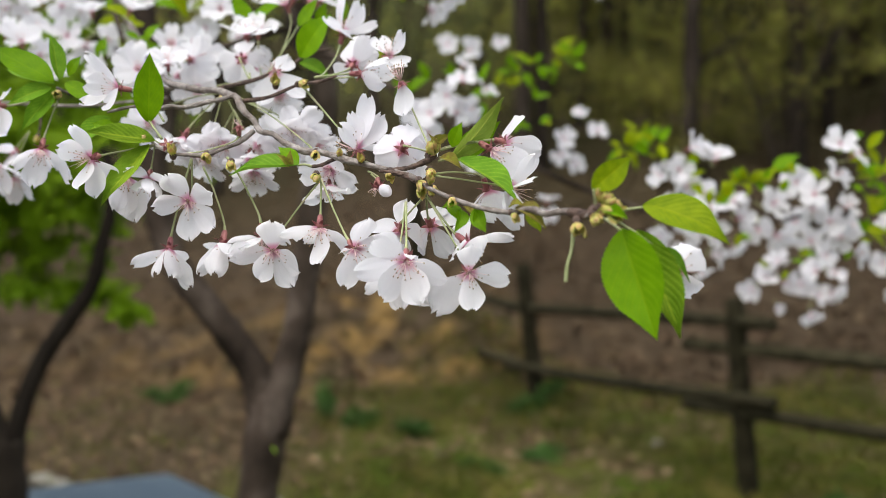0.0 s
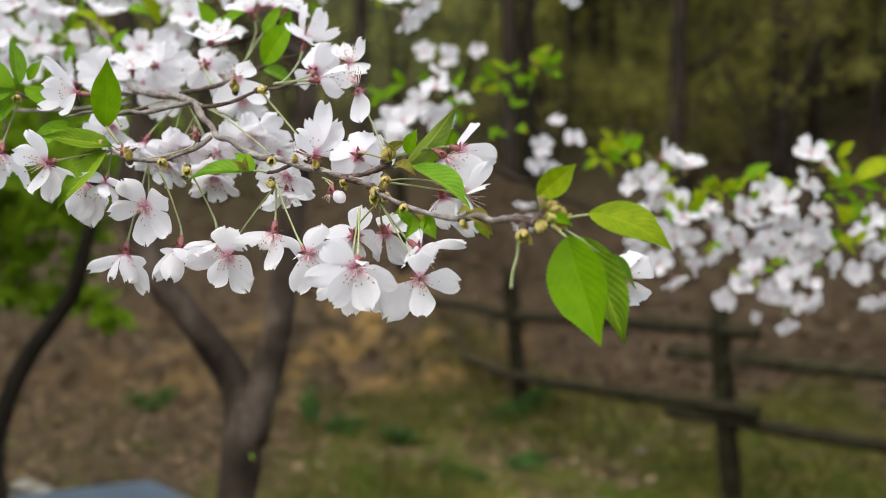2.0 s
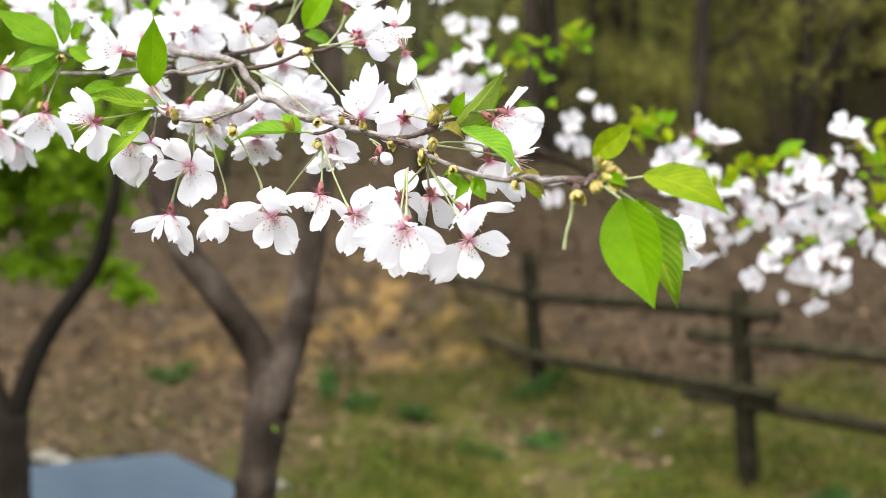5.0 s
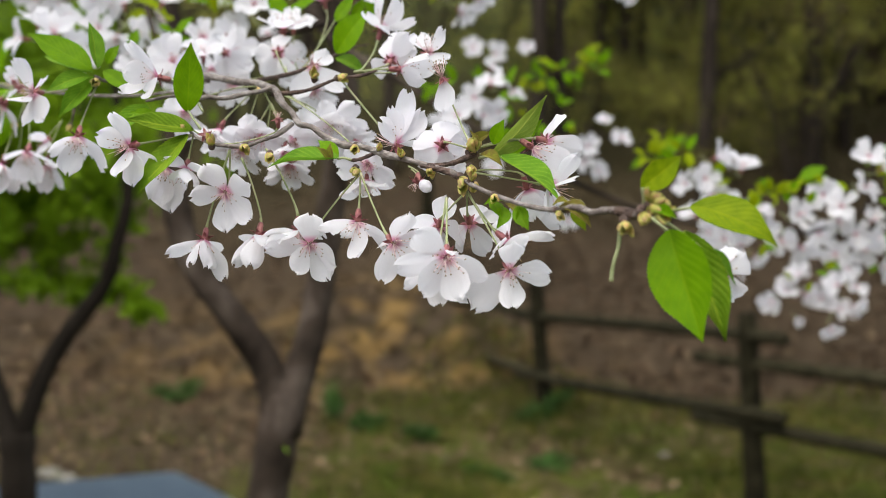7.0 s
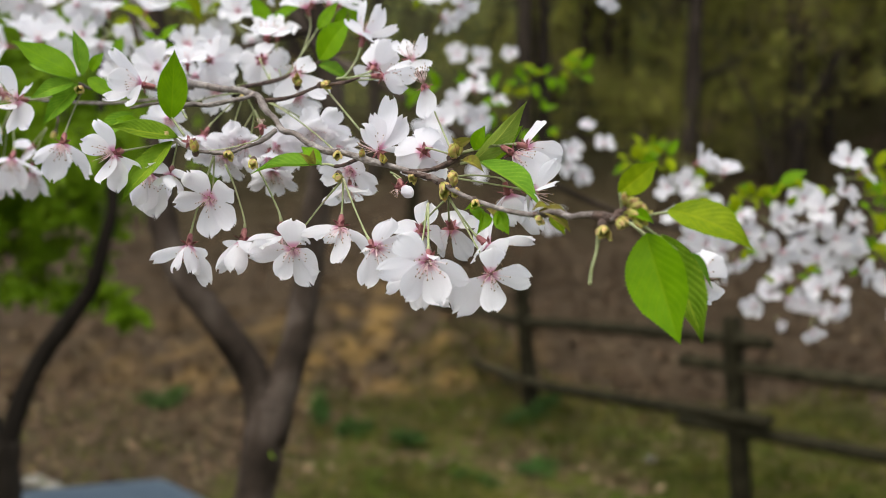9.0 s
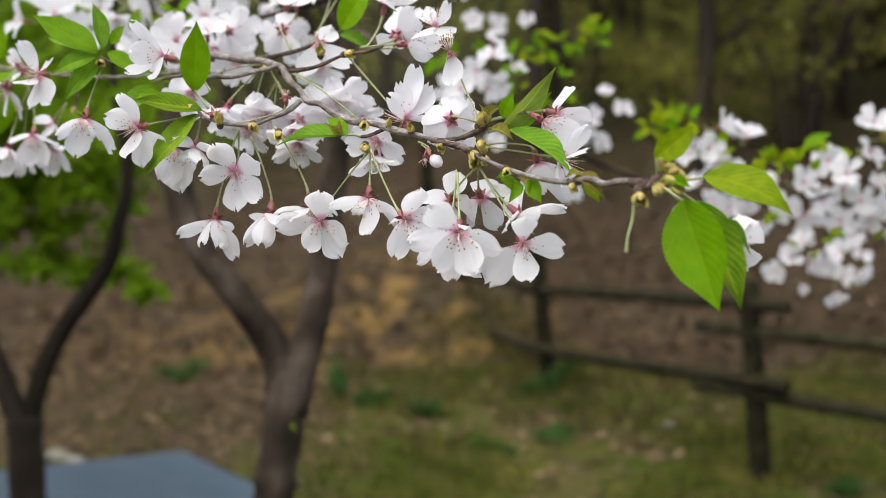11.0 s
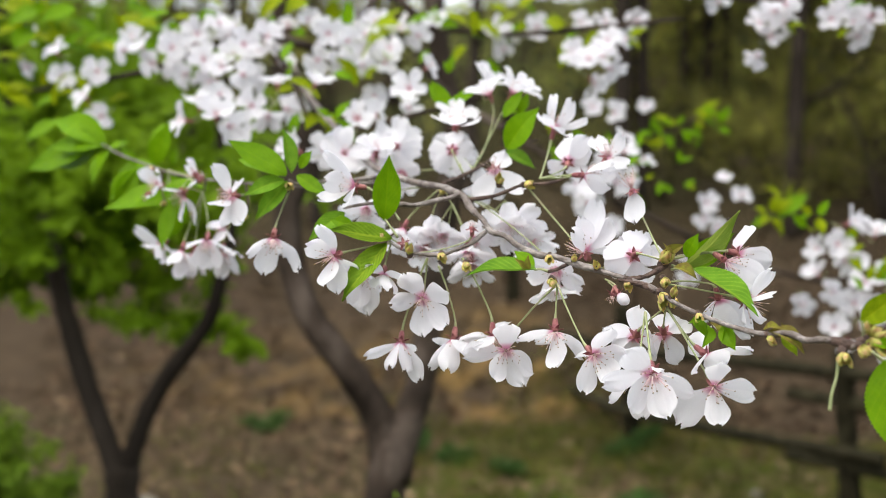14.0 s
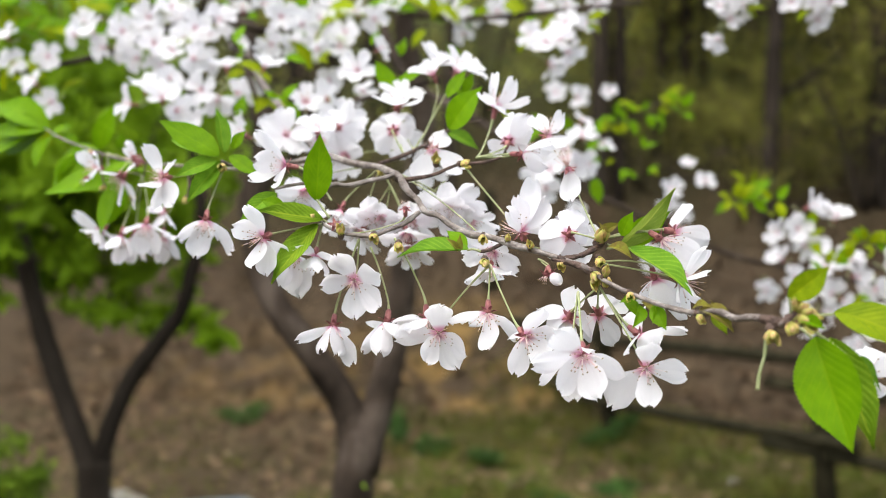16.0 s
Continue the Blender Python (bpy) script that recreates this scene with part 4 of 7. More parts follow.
spray(branch, (-0.2629, 1.0400, 1.5147), [
    (-0.2148, 1.0000, 1.5172, 0.29, -0.93, 0.22, 1.03, "open"),
    (-0.3075, 1.1500, 1.5260, -0.03, -0.97, -0.24, 1.03, "open"),
    (-0.2763, 1.1500, 1.5577, 0.15, -0.81, 0.56, 0.94, "open"),
    (-0.2380, 1.0200, 1.5050, 0.21, -0.89, -0.40, 0.94, "open"),
    (-0.3274, 1.1000, 1.5176, -0.68, -0.65, 0.32, 0.94, "half")], 53)
bloom(branch, (0.0806, 0.5600, 1.3659), (0.1180, 0.5750, 1.3394), (0.40, 0.90, 0.15), [(0.1245, 0.5940, 1.3523), (0.1349, 0.5924, 1.3492), (0.1305, 0.5936, 1.3252)], 1.00, 454)
spur(branch, (0.0642, 0.5400, 1.3624), (0.00, -0.64, -0.77), 1.38, 55)
spur(branch, (0.0733, 0.5350, 1.3685), (0.89, -0.44, 0.11), 1.62, 57)
spur(branch, (0.0758, 0.5340, 1.3695), (0.57, -0.46, 0.68), 1.50, 59)
spur(branch, (0.0710, 0.5340, 1.3663), (0.33, -0.67, -0.67), 1.25, 61)
tube("stalk", [(0.0624, 0.5400, 1.3597, 0.0011), (0.0615, 0.5400, 1.3503, 0.0008), (0.0594, 0.5400, 1.3422, 0.0008), (0.0586, 0.5400, 1.3341, 0.0010)], PEDICEL, branch, 6, 6, 0.05, 63)
leaf(branch, (0.0865, 0.5450, 1.3597), (0.1009, 0.5300, 1.3071), (-0.55, -0.82, 0.10), "tip", (0.0791, 0.5605, 1.3664))
leaf(branch, (0.0942, 0.5500, 1.3590), (0.1135, 0.5420, 1.3072), (0.35, -0.92, 0.10), "pleat", (0.0791, 0.5605, 1.3664))
leaf(branch, (0.1047, 0.5500, 1.3503), (0.1226, 0.5600, 1.3335), (0.61, -0.61, 0.51), "deep", (0.0743, 0.5350, 1.3679))
leaf(branch, (0.0982, 0.5560, 1.3713), (0.1357, 0.5350, 1.3517), (-0.15, -0.72, 0.68), "droop", (0.0791, 0.5605, 1.3664))
leaf(branch, (0.0702, 0.5320, 1.3779), (0.0885, 0.5300, 1.3937), (0.20, -0.97, 0.10), "olive", (0.0725, 0.5350, 1.3703))
leaf(branch, (-0.1862, 0.7150, 1.4301), (-0.1836, 0.7080, 1.4732), (0.17, -0.98, 0.08), "flat", (-0.1765, 0.7100, 1.4190))
leaf(branch, (0.0048, 0.6800, 1.4032), (0.0358, 0.6640, 1.4389), (0.68, -0.56, 0.47), "silky", (-0.0022, 0.6820, 1.4053))
leaf(branch, (0.0081, 0.6840, 1.4047), (0.0346, 0.6740, 1.4263), (0.60, -0.55, 0.55), "flat")
leaf(branch, (0.0093, 0.6680, 1.4034), (0.0421, 0.6340, 1.3768), (0.30, -0.75, 0.58), "narrow", (-0.0025, 0.6780, 1.4028))
leaf(branch, (0.0051, 0.6700, 1.4105), (0.0113, 0.6640, 1.4248), (-0.25, -0.95, 0.18), "broad")
leaf(branch, (-0.0853, 0.6750, 1.4001), (-0.1307, 0.6900, 1.3950), (0.00, -0.49, 0.87), "narrow", (-0.0783, 0.6750, 1.3993))
leaf(branch, (-0.0870, 0.6800, 1.4009), (-0.0998, 0.6850, 1.4119), (0.38, -0.87, 0.32), "broad")
leaf(branch, (-0.2652, 0.7700, 1.4632), (-0.3096, 0.7700, 1.4875), (0.14, -0.78, 0.61), "flat")
leaf(branch, (-0.2683, 0.7800, 1.4641), (-0.3094, 0.8000, 1.4776), (0.14, -0.78, 0.61), "deep")
leaf(branch, (-0.2590, 0.7750, 1.4639), (-0.2358, 0.7700, 1.4491), (0.15, -0.85, 0.51), "flat")
leaf(branch, (-0.2667, 0.7700, 1.4603), (-0.2948, 0.7650, 1.4478), (0.15, -0.90, 0.41), "deep")
leaf(branch, (-0.2650, 0.7750, 1.4596), (-0.2873, 0.7700, 1.4303), (0.26, -0.92, 0.30), "narrow")
leaf(branch, (-0.2631, 0.7750, 1.4658), (-0.2717, 0.7800, 1.4988), (0.69, -0.71, 0.11), "narrow")
leaf(branch, (-0.2571, 0.7750, 1.4692), (-0.2482, 0.7750, 1.4824), (-0.15, -0.97, 0.19), "broad")
leaf(branch, (-0.1800, 0.7060, 1.4173), (-0.2205, 0.6940, 1.4215), (0.04, -0.75, 0.66), "pleat")
leaf(branch, (-0.1826, 0.7050, 1.4144), (-0.2084, 0.6900, 1.3761), (-0.50, -0.84, 0.20), "pleat")
leaf(branch, (-0.2078, 0.7200, 1.4258), (-0.2239, 0.7200, 1.4302), (0.16, -0.94, 0.30), "broad")
leaf(branch, (-0.2164, 0.7350, 1.4360), (-0.2399, 0.7300, 1.4159), (0.16, -0.89, 0.43), "deep")
leaf(branch, (-0.1117, 0.8800, 1.4988), (-0.0861, 0.8700, 1.5314), (-0.25, -0.95, 0.18), "broad")
leaf(branch, (-0.1132, 0.8900, 1.4977), (-0.0877, 0.8800, 1.4836), (0.03, -0.77, 0.63), "deep")
leaf(branch, (-0.1643, 0.9700, 1.5427), (-0.1828, 0.9700, 1.5694), (0.49, -0.85, 0.21), "flat")
leaf(branch, (-0.1677, 0.9800, 1.5477), (-0.1398, 0.9700, 1.5593), (0.24, -0.74, 0.63), "flat")
leaf(branch, (-0.1145, 0.9000, 1.5267), (-0.0990, 0.9000, 1.5503), (-0.37, -0.88, 0.29), "flat")
leaf(branch, (-0.5430, 1.1200, 1.5234), (-0.6344, 1.1500, 1.4946), (0.15, -0.81, 0.56), "flat")
leaf(branch, (-0.5402, 1.1200, 1.5264), (-0.5931, 1.1500, 1.5472), (0.15, -0.85, 0.51), "flat")
leaf(branch, (-0.5368, 1.1200, 1.5177), (-0.5972, 1.1500, 1.4986), (-0.17, -0.85, 0.49), "flat")
leaf(branch, (-0.4957, 1.2000, 1.5568), (-0.5094, 1.1800, 1.5122), (-0.25, -0.93, 0.27), "flat")
leaf(branch, (-0.3903, 0.9600, 1.4724), (-0.4173, 0.9500, 1.4648), (0.02, -0.67, 0.75), "flat")
leaf(branch, (-0.4075, 0.9600, 1.4559), (-0.4141, 0.9500, 1.4101), (-0.46, -0.85, 0.27), "flat")
leaf(branch, (0.0098, 0.6150, 1.3745), (-0.0011, 0.6100, 1.3717), (0.04, -0.86, 0.51), "curl")
leaf(branch, (0.0085, 0.6120, 1.3720), (0.0057, 0.6050, 1.3585), (0.65, -0.76, 0.10), "curl")
leaf(branch, (0.0359, 0.5750, 1.3706), (0.0513, 0.5620, 1.3601), (0.25, -0.82, 0.51), "young")
leaf(branch, (0.0336, 0.5780, 1.3710), (0.0414, 0.5700, 1.3721), (0.14, -0.76, 0.63), "young")
leaf(branch, (0.0109, 0.6120, 1.3730), (0.0200, 0.6050, 1.3596), (0.57, -0.80, 0.21), "young")
leaf(branch, (-0.0922, 0.6760, 1.3989), (-0.0994, 0.6720, 1.4066), (0.35, -0.89, 0.29), "young")
leaf(branch, (-0.0898, 0.6760, 1.4000), (-0.0908, 0.6720, 1.4093), (-0.25, -0.93, 0.27), "young")
bloom(branch, (-0.1558, 0.7000, 1.4058), (-0.1725, 0.7120, 1.3497), (0.00, -0.51, -0.86), [(-0.1958, 0.7120, 1.3400), (-0.1778, 0.6970, 1.3345), (-0.1672, 0.6969, 1.3328), (-0.1591, 0.7120, 1.3262), (-0.1701, 0.7337, 1.3419)], 1.00, 401)
bloom(branch, (-0.1558, 0.7000, 1.4058), (-0.1586, 0.7030, 1.3797), (-0.02, -0.94, -0.35), [(-0.1692, 0.6904, 1.3953), (-0.1779, 0.6927, 1.3755), (-0.1578, 0.7030, 1.3554), (-0.1416, 0.6983, 1.3629), (-0.1412, 0.6848, 1.3845)], 1.00, 402)
bloom(branch, (-0.1481, 0.6980, 1.4008), (-0.1375, 0.7050, 1.3533), (-0.10, -0.35, -0.93), [(-0.1530, 0.7050, 1.3355), (-0.1398, 0.6919, 1.3350), (-0.1265, 0.6851, 1.3451), (-0.1198, 0.7182, 1.3565), (-0.1471, 0.7271, 1.3477)], 1.00, 403)
bloom(branch, (-0.1329, 0.6950, 1.4067), (-0.1119, 0.6970, 1.3571), (0.05, -0.16, -0.99), [(-0.1328, 0.7073, 1.3529), (-0.1041, 0.7155, 1.3656), (-0.1196, 0.6784, 1.3498), (-0.0978, 0.7132, 1.3538)], 1.00, 404)
bloom(branch, (-0.0724, 0.6720, 1.3916), (-0.1030, 0.6840, 1.3490), (0.02, -0.86, -0.51), [(-0.1298, 0.6840, 1.3454), (-0.1095, 0.6700, 1.3321), (-0.0913, 0.6840, 1.3274), (-0.0858, 0.6724, 1.3367), (-0.1016, 0.6672, 1.3664)], 1.00, 405)
bloom(branch, (-0.0724, 0.6720, 1.3916), (-0.0732, 0.6680, 1.3624), (-0.03, -0.50, -0.86), [(-0.0952, 0.6626, 1.3582), (-0.0717, 0.6583, 1.3416), (-0.0547, 0.6680, 1.3478), (-0.0861, 0.6871, 1.3547), (-0.0637, 0.6881, 1.3548)], 1.00, 406)
bloom(branch, (-0.0724, 0.6720, 1.3916), (-0.0505, 0.6470, 1.3507), (0.45, -0.77, -0.45), [(-0.0421, 0.6322, 1.3671), (-0.0561, 0.6425, 1.3287), (-0.0293, 0.6372, 1.3518), (-0.0382, 0.6317, 1.3387), (-0.0548, 0.6702, 1.3504)], 1.00, 407)
bloom(branch, (-0.0211, 0.6450, 1.3767), (-0.0201, 0.6100, 1.3432), (0.00, -0.78, -0.62), [(-0.0469, 0.6100, 1.3370), (-0.0324, 0.5985, 1.3241), (-0.0120, 0.6010, 1.3209), (0.0025, 0.6024, 1.3341), (-0.0370, 0.5937, 1.3556)], 1.15, 408)
bloom(branch, (-0.0211, 0.6450, 1.3767), (-0.0257, 0.6300, 1.3408), (-0.10, -0.66, -0.75), [(-0.0426, 0.6180, 1.3278), (-0.0233, 0.6242, 1.3171), (-0.0061, 0.6300, 1.3207), (-0.0141, 0.6087, 1.3454)], 1.05, 409)
bloom(branch, (-0.0095, 0.6400, 1.3805), (0.0141, 0.6110, 1.3372), (0.08, -0.94, -0.32), [(0.0142, 0.5935, 1.3519), (0.0354, 0.6064, 1.3351), (0.0156, 0.6018, 1.3177), (-0.0048, 0.6110, 1.3158)], 1.00, 410)
bloom(branch, (-0.0095, 0.6400, 1.3805), (-0.0248, 0.6640, 1.3613), (-0.10, 0.89, -0.45), [(-0.0427, 0.6768, 1.3657), (-0.0211, 0.6772, 1.3793), (-0.0101, 0.6808, 1.3552), (-0.0270, 0.6809, 1.3460), (-0.0386, 0.6798, 1.3528)], 1.00, 411)
bloom(branch, (-0.0095, 0.6400, 1.3805), (-0.0073, 0.6680, 1.3633), (0.15, 0.85, -0.50), [(0.0091, 0.6827, 1.3705), (0.0041, 0.6787, 1.3462), (-0.0147, 0.6842, 1.3493), (-0.0043, 0.6869, 1.3753)], 1.00, 412)
bloom(branch, (-0.0095, 0.6400, 1.3805), (0.0139, 0.6370, 1.3532), (0.74, -0.36, -0.57), [(0.0387, 0.6370, 1.3581), (0.0160, 0.6535, 1.3683), (0.0054, 0.6173, 1.3459), (0.0218, 0.6177, 1.3481), (0.0060, 0.6550, 1.3626)], 1.00, 413)
bloom(branch, (-0.0094, 0.6750, 1.3942), (0.0265, 0.6800, 1.3849), (0.25, 0.45, -0.86), [(0.0219, 0.6963, 1.3704), (0.0436, 0.6921, 1.3740), (0.0321, 0.6688, 1.3668), (0.0475, 0.6800, 1.3639)], 1.00, 414)
bloom(branch, (-0.0094, 0.6750, 1.3942), (0.0396, 0.6550, 1.3847), (0.66, -0.71, -0.25), [(0.0534, 0.6550, 1.4037), (0.0512, 0.6382, 1.3896), (0.0455, 0.6363, 1.3756), (0.0349, 0.6374, 1.3711)], 1.00, 415)
bloom(branch, (-0.0067, 0.6820, 1.4080), (0.0371, 0.6780, 1.4140), (0.78, 0.62, -0.10), [(0.0599, 0.6859, 1.4097), (0.0452, 0.6938, 1.4316), (0.0486, 0.6780, 1.3910)], 1.00, 416)
bloom(branch, (-0.0067, 0.6820, 1.4080), (0.0286, 0.6680, 1.4088), (0.81, -0.30, -0.51), [(0.0403, 0.6652, 1.3888), (0.0513, 0.6680, 1.3962)], 1.00, 417)
bloom(branch, (-0.0067, 0.6820, 1.4080), (-0.0249, 0.6900, 1.4108), (-0.15, 0.98, -0.15), [(-0.0422, 0.7031, 1.4153), (-0.0231, 0.7055, 1.4275), (-0.0113, 0.7078, 1.4134), (-0.0210, 0.7044, 1.3949), (-0.0407, 0.7008, 1.4004)], 1.00, 418)
bloom(branch, (-0.0942, 0.7500, 1.4592), (-0.0550, 0.7120, 1.4129), (-0.50, -0.67, 0.55), [(-0.0571, 0.7051, 1.4352), (-0.0465, 0.7120, 1.4465), (-0.0379, 0.7120, 1.4343), (-0.0356, 0.7260, 1.4165), (-0.0624, 0.6944, 1.4259)], 1.05, 419)
bloom(branch, (-0.0067, 0.6820, 1.4080), (-0.0261, 0.6990, 1.4537), (-0.35, -0.40, 0.85), [(-0.0241, 0.6944, 1.4319)], 1.00, 420)
bloom(branch, (-0.0845, 0.7450, 1.4631), (-0.0376, 0.7800, 1.4836), (0.15, -0.77, 0.62), [(-0.0269, 0.7681, 1.4975), (-0.0239, 0.7639, 1.4745), (-0.0455, 0.7966, 1.4991)], 1.00, 421)
bloom(branch, (-0.0845, 0.7450, 1.4631), (-0.0540, 0.7520, 1.4666), (0.93, -0.36, -0.05), [(-0.0331, 0.7638, 1.4707), (-0.0386, 0.7351, 1.4576), (-0.0356, 0.7389, 1.4729)], 1.00, 422)
bloom(branch, (-0.0845, 0.7450, 1.4631), (-0.0640, 0.8000, 1.4807), (0.15, 0.87, 0.46), [(-0.0669, 0.8155, 1.4992), (-0.0512, 0.8000, 1.5001), (-0.0464, 0.8124, 1.4889), (-0.0775, 0.8170, 1.4755), (-0.0538, 0.8186, 1.4757)], 1.00, 423)
bloom(branch, (-0.0845, 0.7450, 1.4631), (-0.0743, 0.8380, 1.5101), (0.20, 0.15, 0.97), [(-0.0844, 0.8197, 1.5180), (-0.0761, 0.8380, 1.5363), (-0.0601, 0.8380, 1.5320), (-0.0491, 0.8380, 1.5151), (-0.0653, 0.8158, 1.5033)], 1.05, 424)
bloom(branch, (-0.1100, 0.7570, 1.4599), (-0.1177, 0.7900, 1.4739), (0.00, -0.97, 0.25), [(-0.1284, 0.7900, 1.4508), (-0.0954, 0.7900, 1.4580), (-0.1096, 0.8071, 1.4873)], 1.00, 425)
bloom(branch, (-0.1428, 0.8400, 1.4740), (-0.1530, 0.8800, 1.5172), (0.00, -0.30, 0.95), [(-0.1718, 0.8712, 1.5229), (-0.1637, 0.8994, 1.5299), (-0.1488, 0.8966, 1.5348), (-0.1324, 0.8695, 1.5217), (-0.1494, 0.8578, 1.5193)], 1.00, 426)
bloom(branch, (-0.1428, 0.8400, 1.4740), (-0.1530, 0.8600, 1.4945), (0.02, 0.99, 0.10), [(-0.1518, 0.8774, 1.5111), (-0.1372, 0.8743, 1.4974), (-0.1732, 0.8731, 1.4946), (-0.1658, 0.8684, 1.4782), (-0.1421, 0.8600, 1.4737)], 1.00, 427)
bloom(branch, (-0.1759, 0.7120, 1.4306), (-0.2100, 0.7300, 1.4540), (-0.93, -0.35, 0.10), [(-0.2329, 0.7300, 1.4433), (-0.2280, 0.7193, 1.4558), (-0.2287, 0.7300, 1.4769), (-0.2128, 0.7110, 1.4405)], 1.00, 428)
bloom(branch, (-0.1804, 0.7080, 1.4153), (-0.2147, 0.6880, 1.4052), (-0.42, -0.87, -0.25), [(-0.2225, 0.6800, 1.4244), (-0.2307, 0.6762, 1.4111), (-0.2179, 0.6754, 1.3863), (-0.2118, 0.6880, 1.3813), (-0.2050, 0.7034, 1.3938)], 1.00, 429)
bloom(branch, (-0.2623, 0.7750, 1.4560), (-0.3061, 0.7730, 1.4479), (-0.50, -0.86, -0.10), [(-0.3201, 0.7730, 1.4702), (-0.3161, 0.7574, 1.4404), (-0.3122, 0.7730, 1.4252), (-0.2945, 0.7634, 1.4281), (-0.3064, 0.7925, 1.4605)], 1.00, 430)
bloom(branch, (-0.2623, 0.7750, 1.4560), (-0.2732, 0.7690, 1.4177), (-0.02, -0.46, -0.89), [(-0.2896, 0.7607, 1.4053), (-0.2800, 0.7690, 1.3924), (-0.2532, 0.7690, 1.3968), (-0.2718, 0.7885, 1.4064)], 1.00, 431)
bloom(branch, (-0.1804, 0.7080, 1.4153), (-0.2012, 0.7220, 1.3957), (0.05, -0.45, -0.89), [(-0.2082, 0.7151, 1.3750), (-0.1967, 0.7220, 1.3674), (-0.2033, 0.7220, 1.3713), (-0.1939, 0.7366, 1.3805)], 0.95, 432)
bloom(branch, (-0.1804, 0.7080, 1.4153), (-0.1853, 0.7120, 1.3940), (0.00, -0.62, -0.78), [(-0.1956, 0.6963, 1.3989), (-0.1772, 0.6928, 1.3852), (-0.1675, 0.6968, 1.3923), (-0.1870, 0.6926, 1.3866)], 0.90, 433)
bloom(branch, (-0.3819, 0.9570, 1.4632), (-0.3686, 0.9300, 1.4194), (0.00, -0.51, -0.86), [(-0.3822, 0.9157, 1.4150), (-0.3750, 0.9300, 1.3950), (-0.3561, 0.9300, 1.3960), (-0.3449, 0.9183, 1.4124), (-0.3728, 0.9530, 1.4147)], 1.00, 434)
bloom(branch, (-0.3819, 0.9570, 1.4632), (-0.3949, 0.9450, 1.4105), (-0.10, -0.36, -0.93), [(-0.4001, 0.9287, 1.3987), (-0.3966, 0.9450, 1.3862), (-0.3812, 0.9367, 1.3918), (-0.4117, 0.9662, 1.4093)], 1.00, 435)
bloom(branch, (-0.3479, 0.9500, 1.4482), (-0.3591, 0.9500, 1.4108), (0.10, -0.36, -0.93), [(-0.3609, 0.9500, 1.3878), (-0.3440, 0.9500, 1.3921), (-0.3412, 0.9302, 1.4091), (-0.3720, 0.9654, 1.3957)], 1.00, 436)
bloom(branch, (-0.3819, 0.9570, 1.4632), (-0.3888, 0.9600, 1.4091), (0.00, -0.32, -0.95), [(-0.3901, 0.9535, 1.3868), (-0.3764, 0.9501, 1.3896), (-0.4053, 0.9760, 1.3958)], 1.00, 437)
bloom(branch, (-0.3479, 0.9500, 1.4482), (-0.3619, 0.9550, 1.4302), (0.11, -0.75, -0.65), [(-0.3674, 0.9370, 1.4358), (-0.3480, 0.9362, 1.4197), (-0.3614, 0.9366, 1.4178)], 1.00, 438)
bloom(branch, (-0.4168, 0.9650, 1.4834), (-0.4201, 0.9650, 1.4141), (-0.43, -0.64, -0.64), [(-0.4448, 0.9650, 1.4297), (-0.4287, 0.9451, 1.4133), (-0.4137, 0.9415, 1.4027), (-0.3998, 0.9426, 1.4076)], 1.00, 439)
bloom(branch, (-0.3819, 0.9570, 1.4632), (-0.3968, 0.9450, 1.4592), (-0.35, -0.61, -0.71), [(-0.4078, 0.9297, 1.4635), (-0.3940, 0.9367, 1.4367), (-0.3836, 0.9450, 1.4344)], 1.00, 440)
bloom(branch, (-0.4168, 0.9650, 1.4834), (-0.3858, 0.9500, 1.4779), (-0.62, -0.72, 0.31), [(-0.3900, 0.9337, 1.4866), (-0.3855, 0.9309, 1.4674)], 0.95, 441)
bloom(branch, (-0.4168, 0.9650, 1.4834), (-0.4216, 0.9550, 1.4688), (-0.53, -0.84, 0.11), [(-0.4382, 0.9501, 1.4808), (-0.4154, 0.9342, 1.4763), (-0.4202, 0.9348, 1.4583)], 1.00, 442)
back_branch = thing("flowering_branch", "cherry branch crowded with white blossom, out of focus", "branch", "flowering branches")
tube("twig", [(-0.8968, 1.7000, 1.6694, 0.0024), (-0.7851, 1.6500, 1.6761, 0.0036), (-0.6191, 1.5000, 1.6721, 0.0048), (-0.5170, 1.4200, 1.6884, 0.0054), (-0.4427, 1.4200, 1.7046, 0.0060), (-0.3757, 1.5000, 1.7082, 0.0060), (-0.3532, 1.7500, 1.8342, 0.0078), (-0.3912, 2.1000, 2.1174, 0.0108), (-0.5218, 2.5500, 2.6411, 0.0156)], BARK, back_branch, 8, 6, 0.1, 106)
tube("twig", [(-0.3451, 1.2200, 1.5728, 0.0024), (-0.3766, 1.3000, 1.6181, 0.0030), (-0.4222, 1.4000, 1.6786, 0.0042)], BARK, back_branch, 7, 6, 0.1, 107)
tube("twig", [(-0.1452, 1.2500, 1.6013, 0.0024), (-0.2216, 1.2500, 1.5803, 0.0030), (-0.2987, 1.2500, 1.5623, 0.0036), (-0.3448, 1.3000, 1.5851, 0.0036), (-0.3903, 1.3600, 1.6426, 0.0048)], BARK, back_branch, 7, 6, 0.1, 108)
tube("twig", [(0.1172, 1.6000, 1.7754, 0.0024), (-0.0052, 1.5500, 1.7496, 0.0036), (-0.1347, 1.7000, 1.7729, 0.0042), (-0.2618, 1.7500, 1.7997, 0.0060), (-0.3601, 1.8500, 1.8977, 0.0078)], BARK, back_branch, 7, 6, 0.1, 109)
cluster(back_branch, (-0.8632, 1.7000, 1.7416), 2, 0.04, 1, 112)
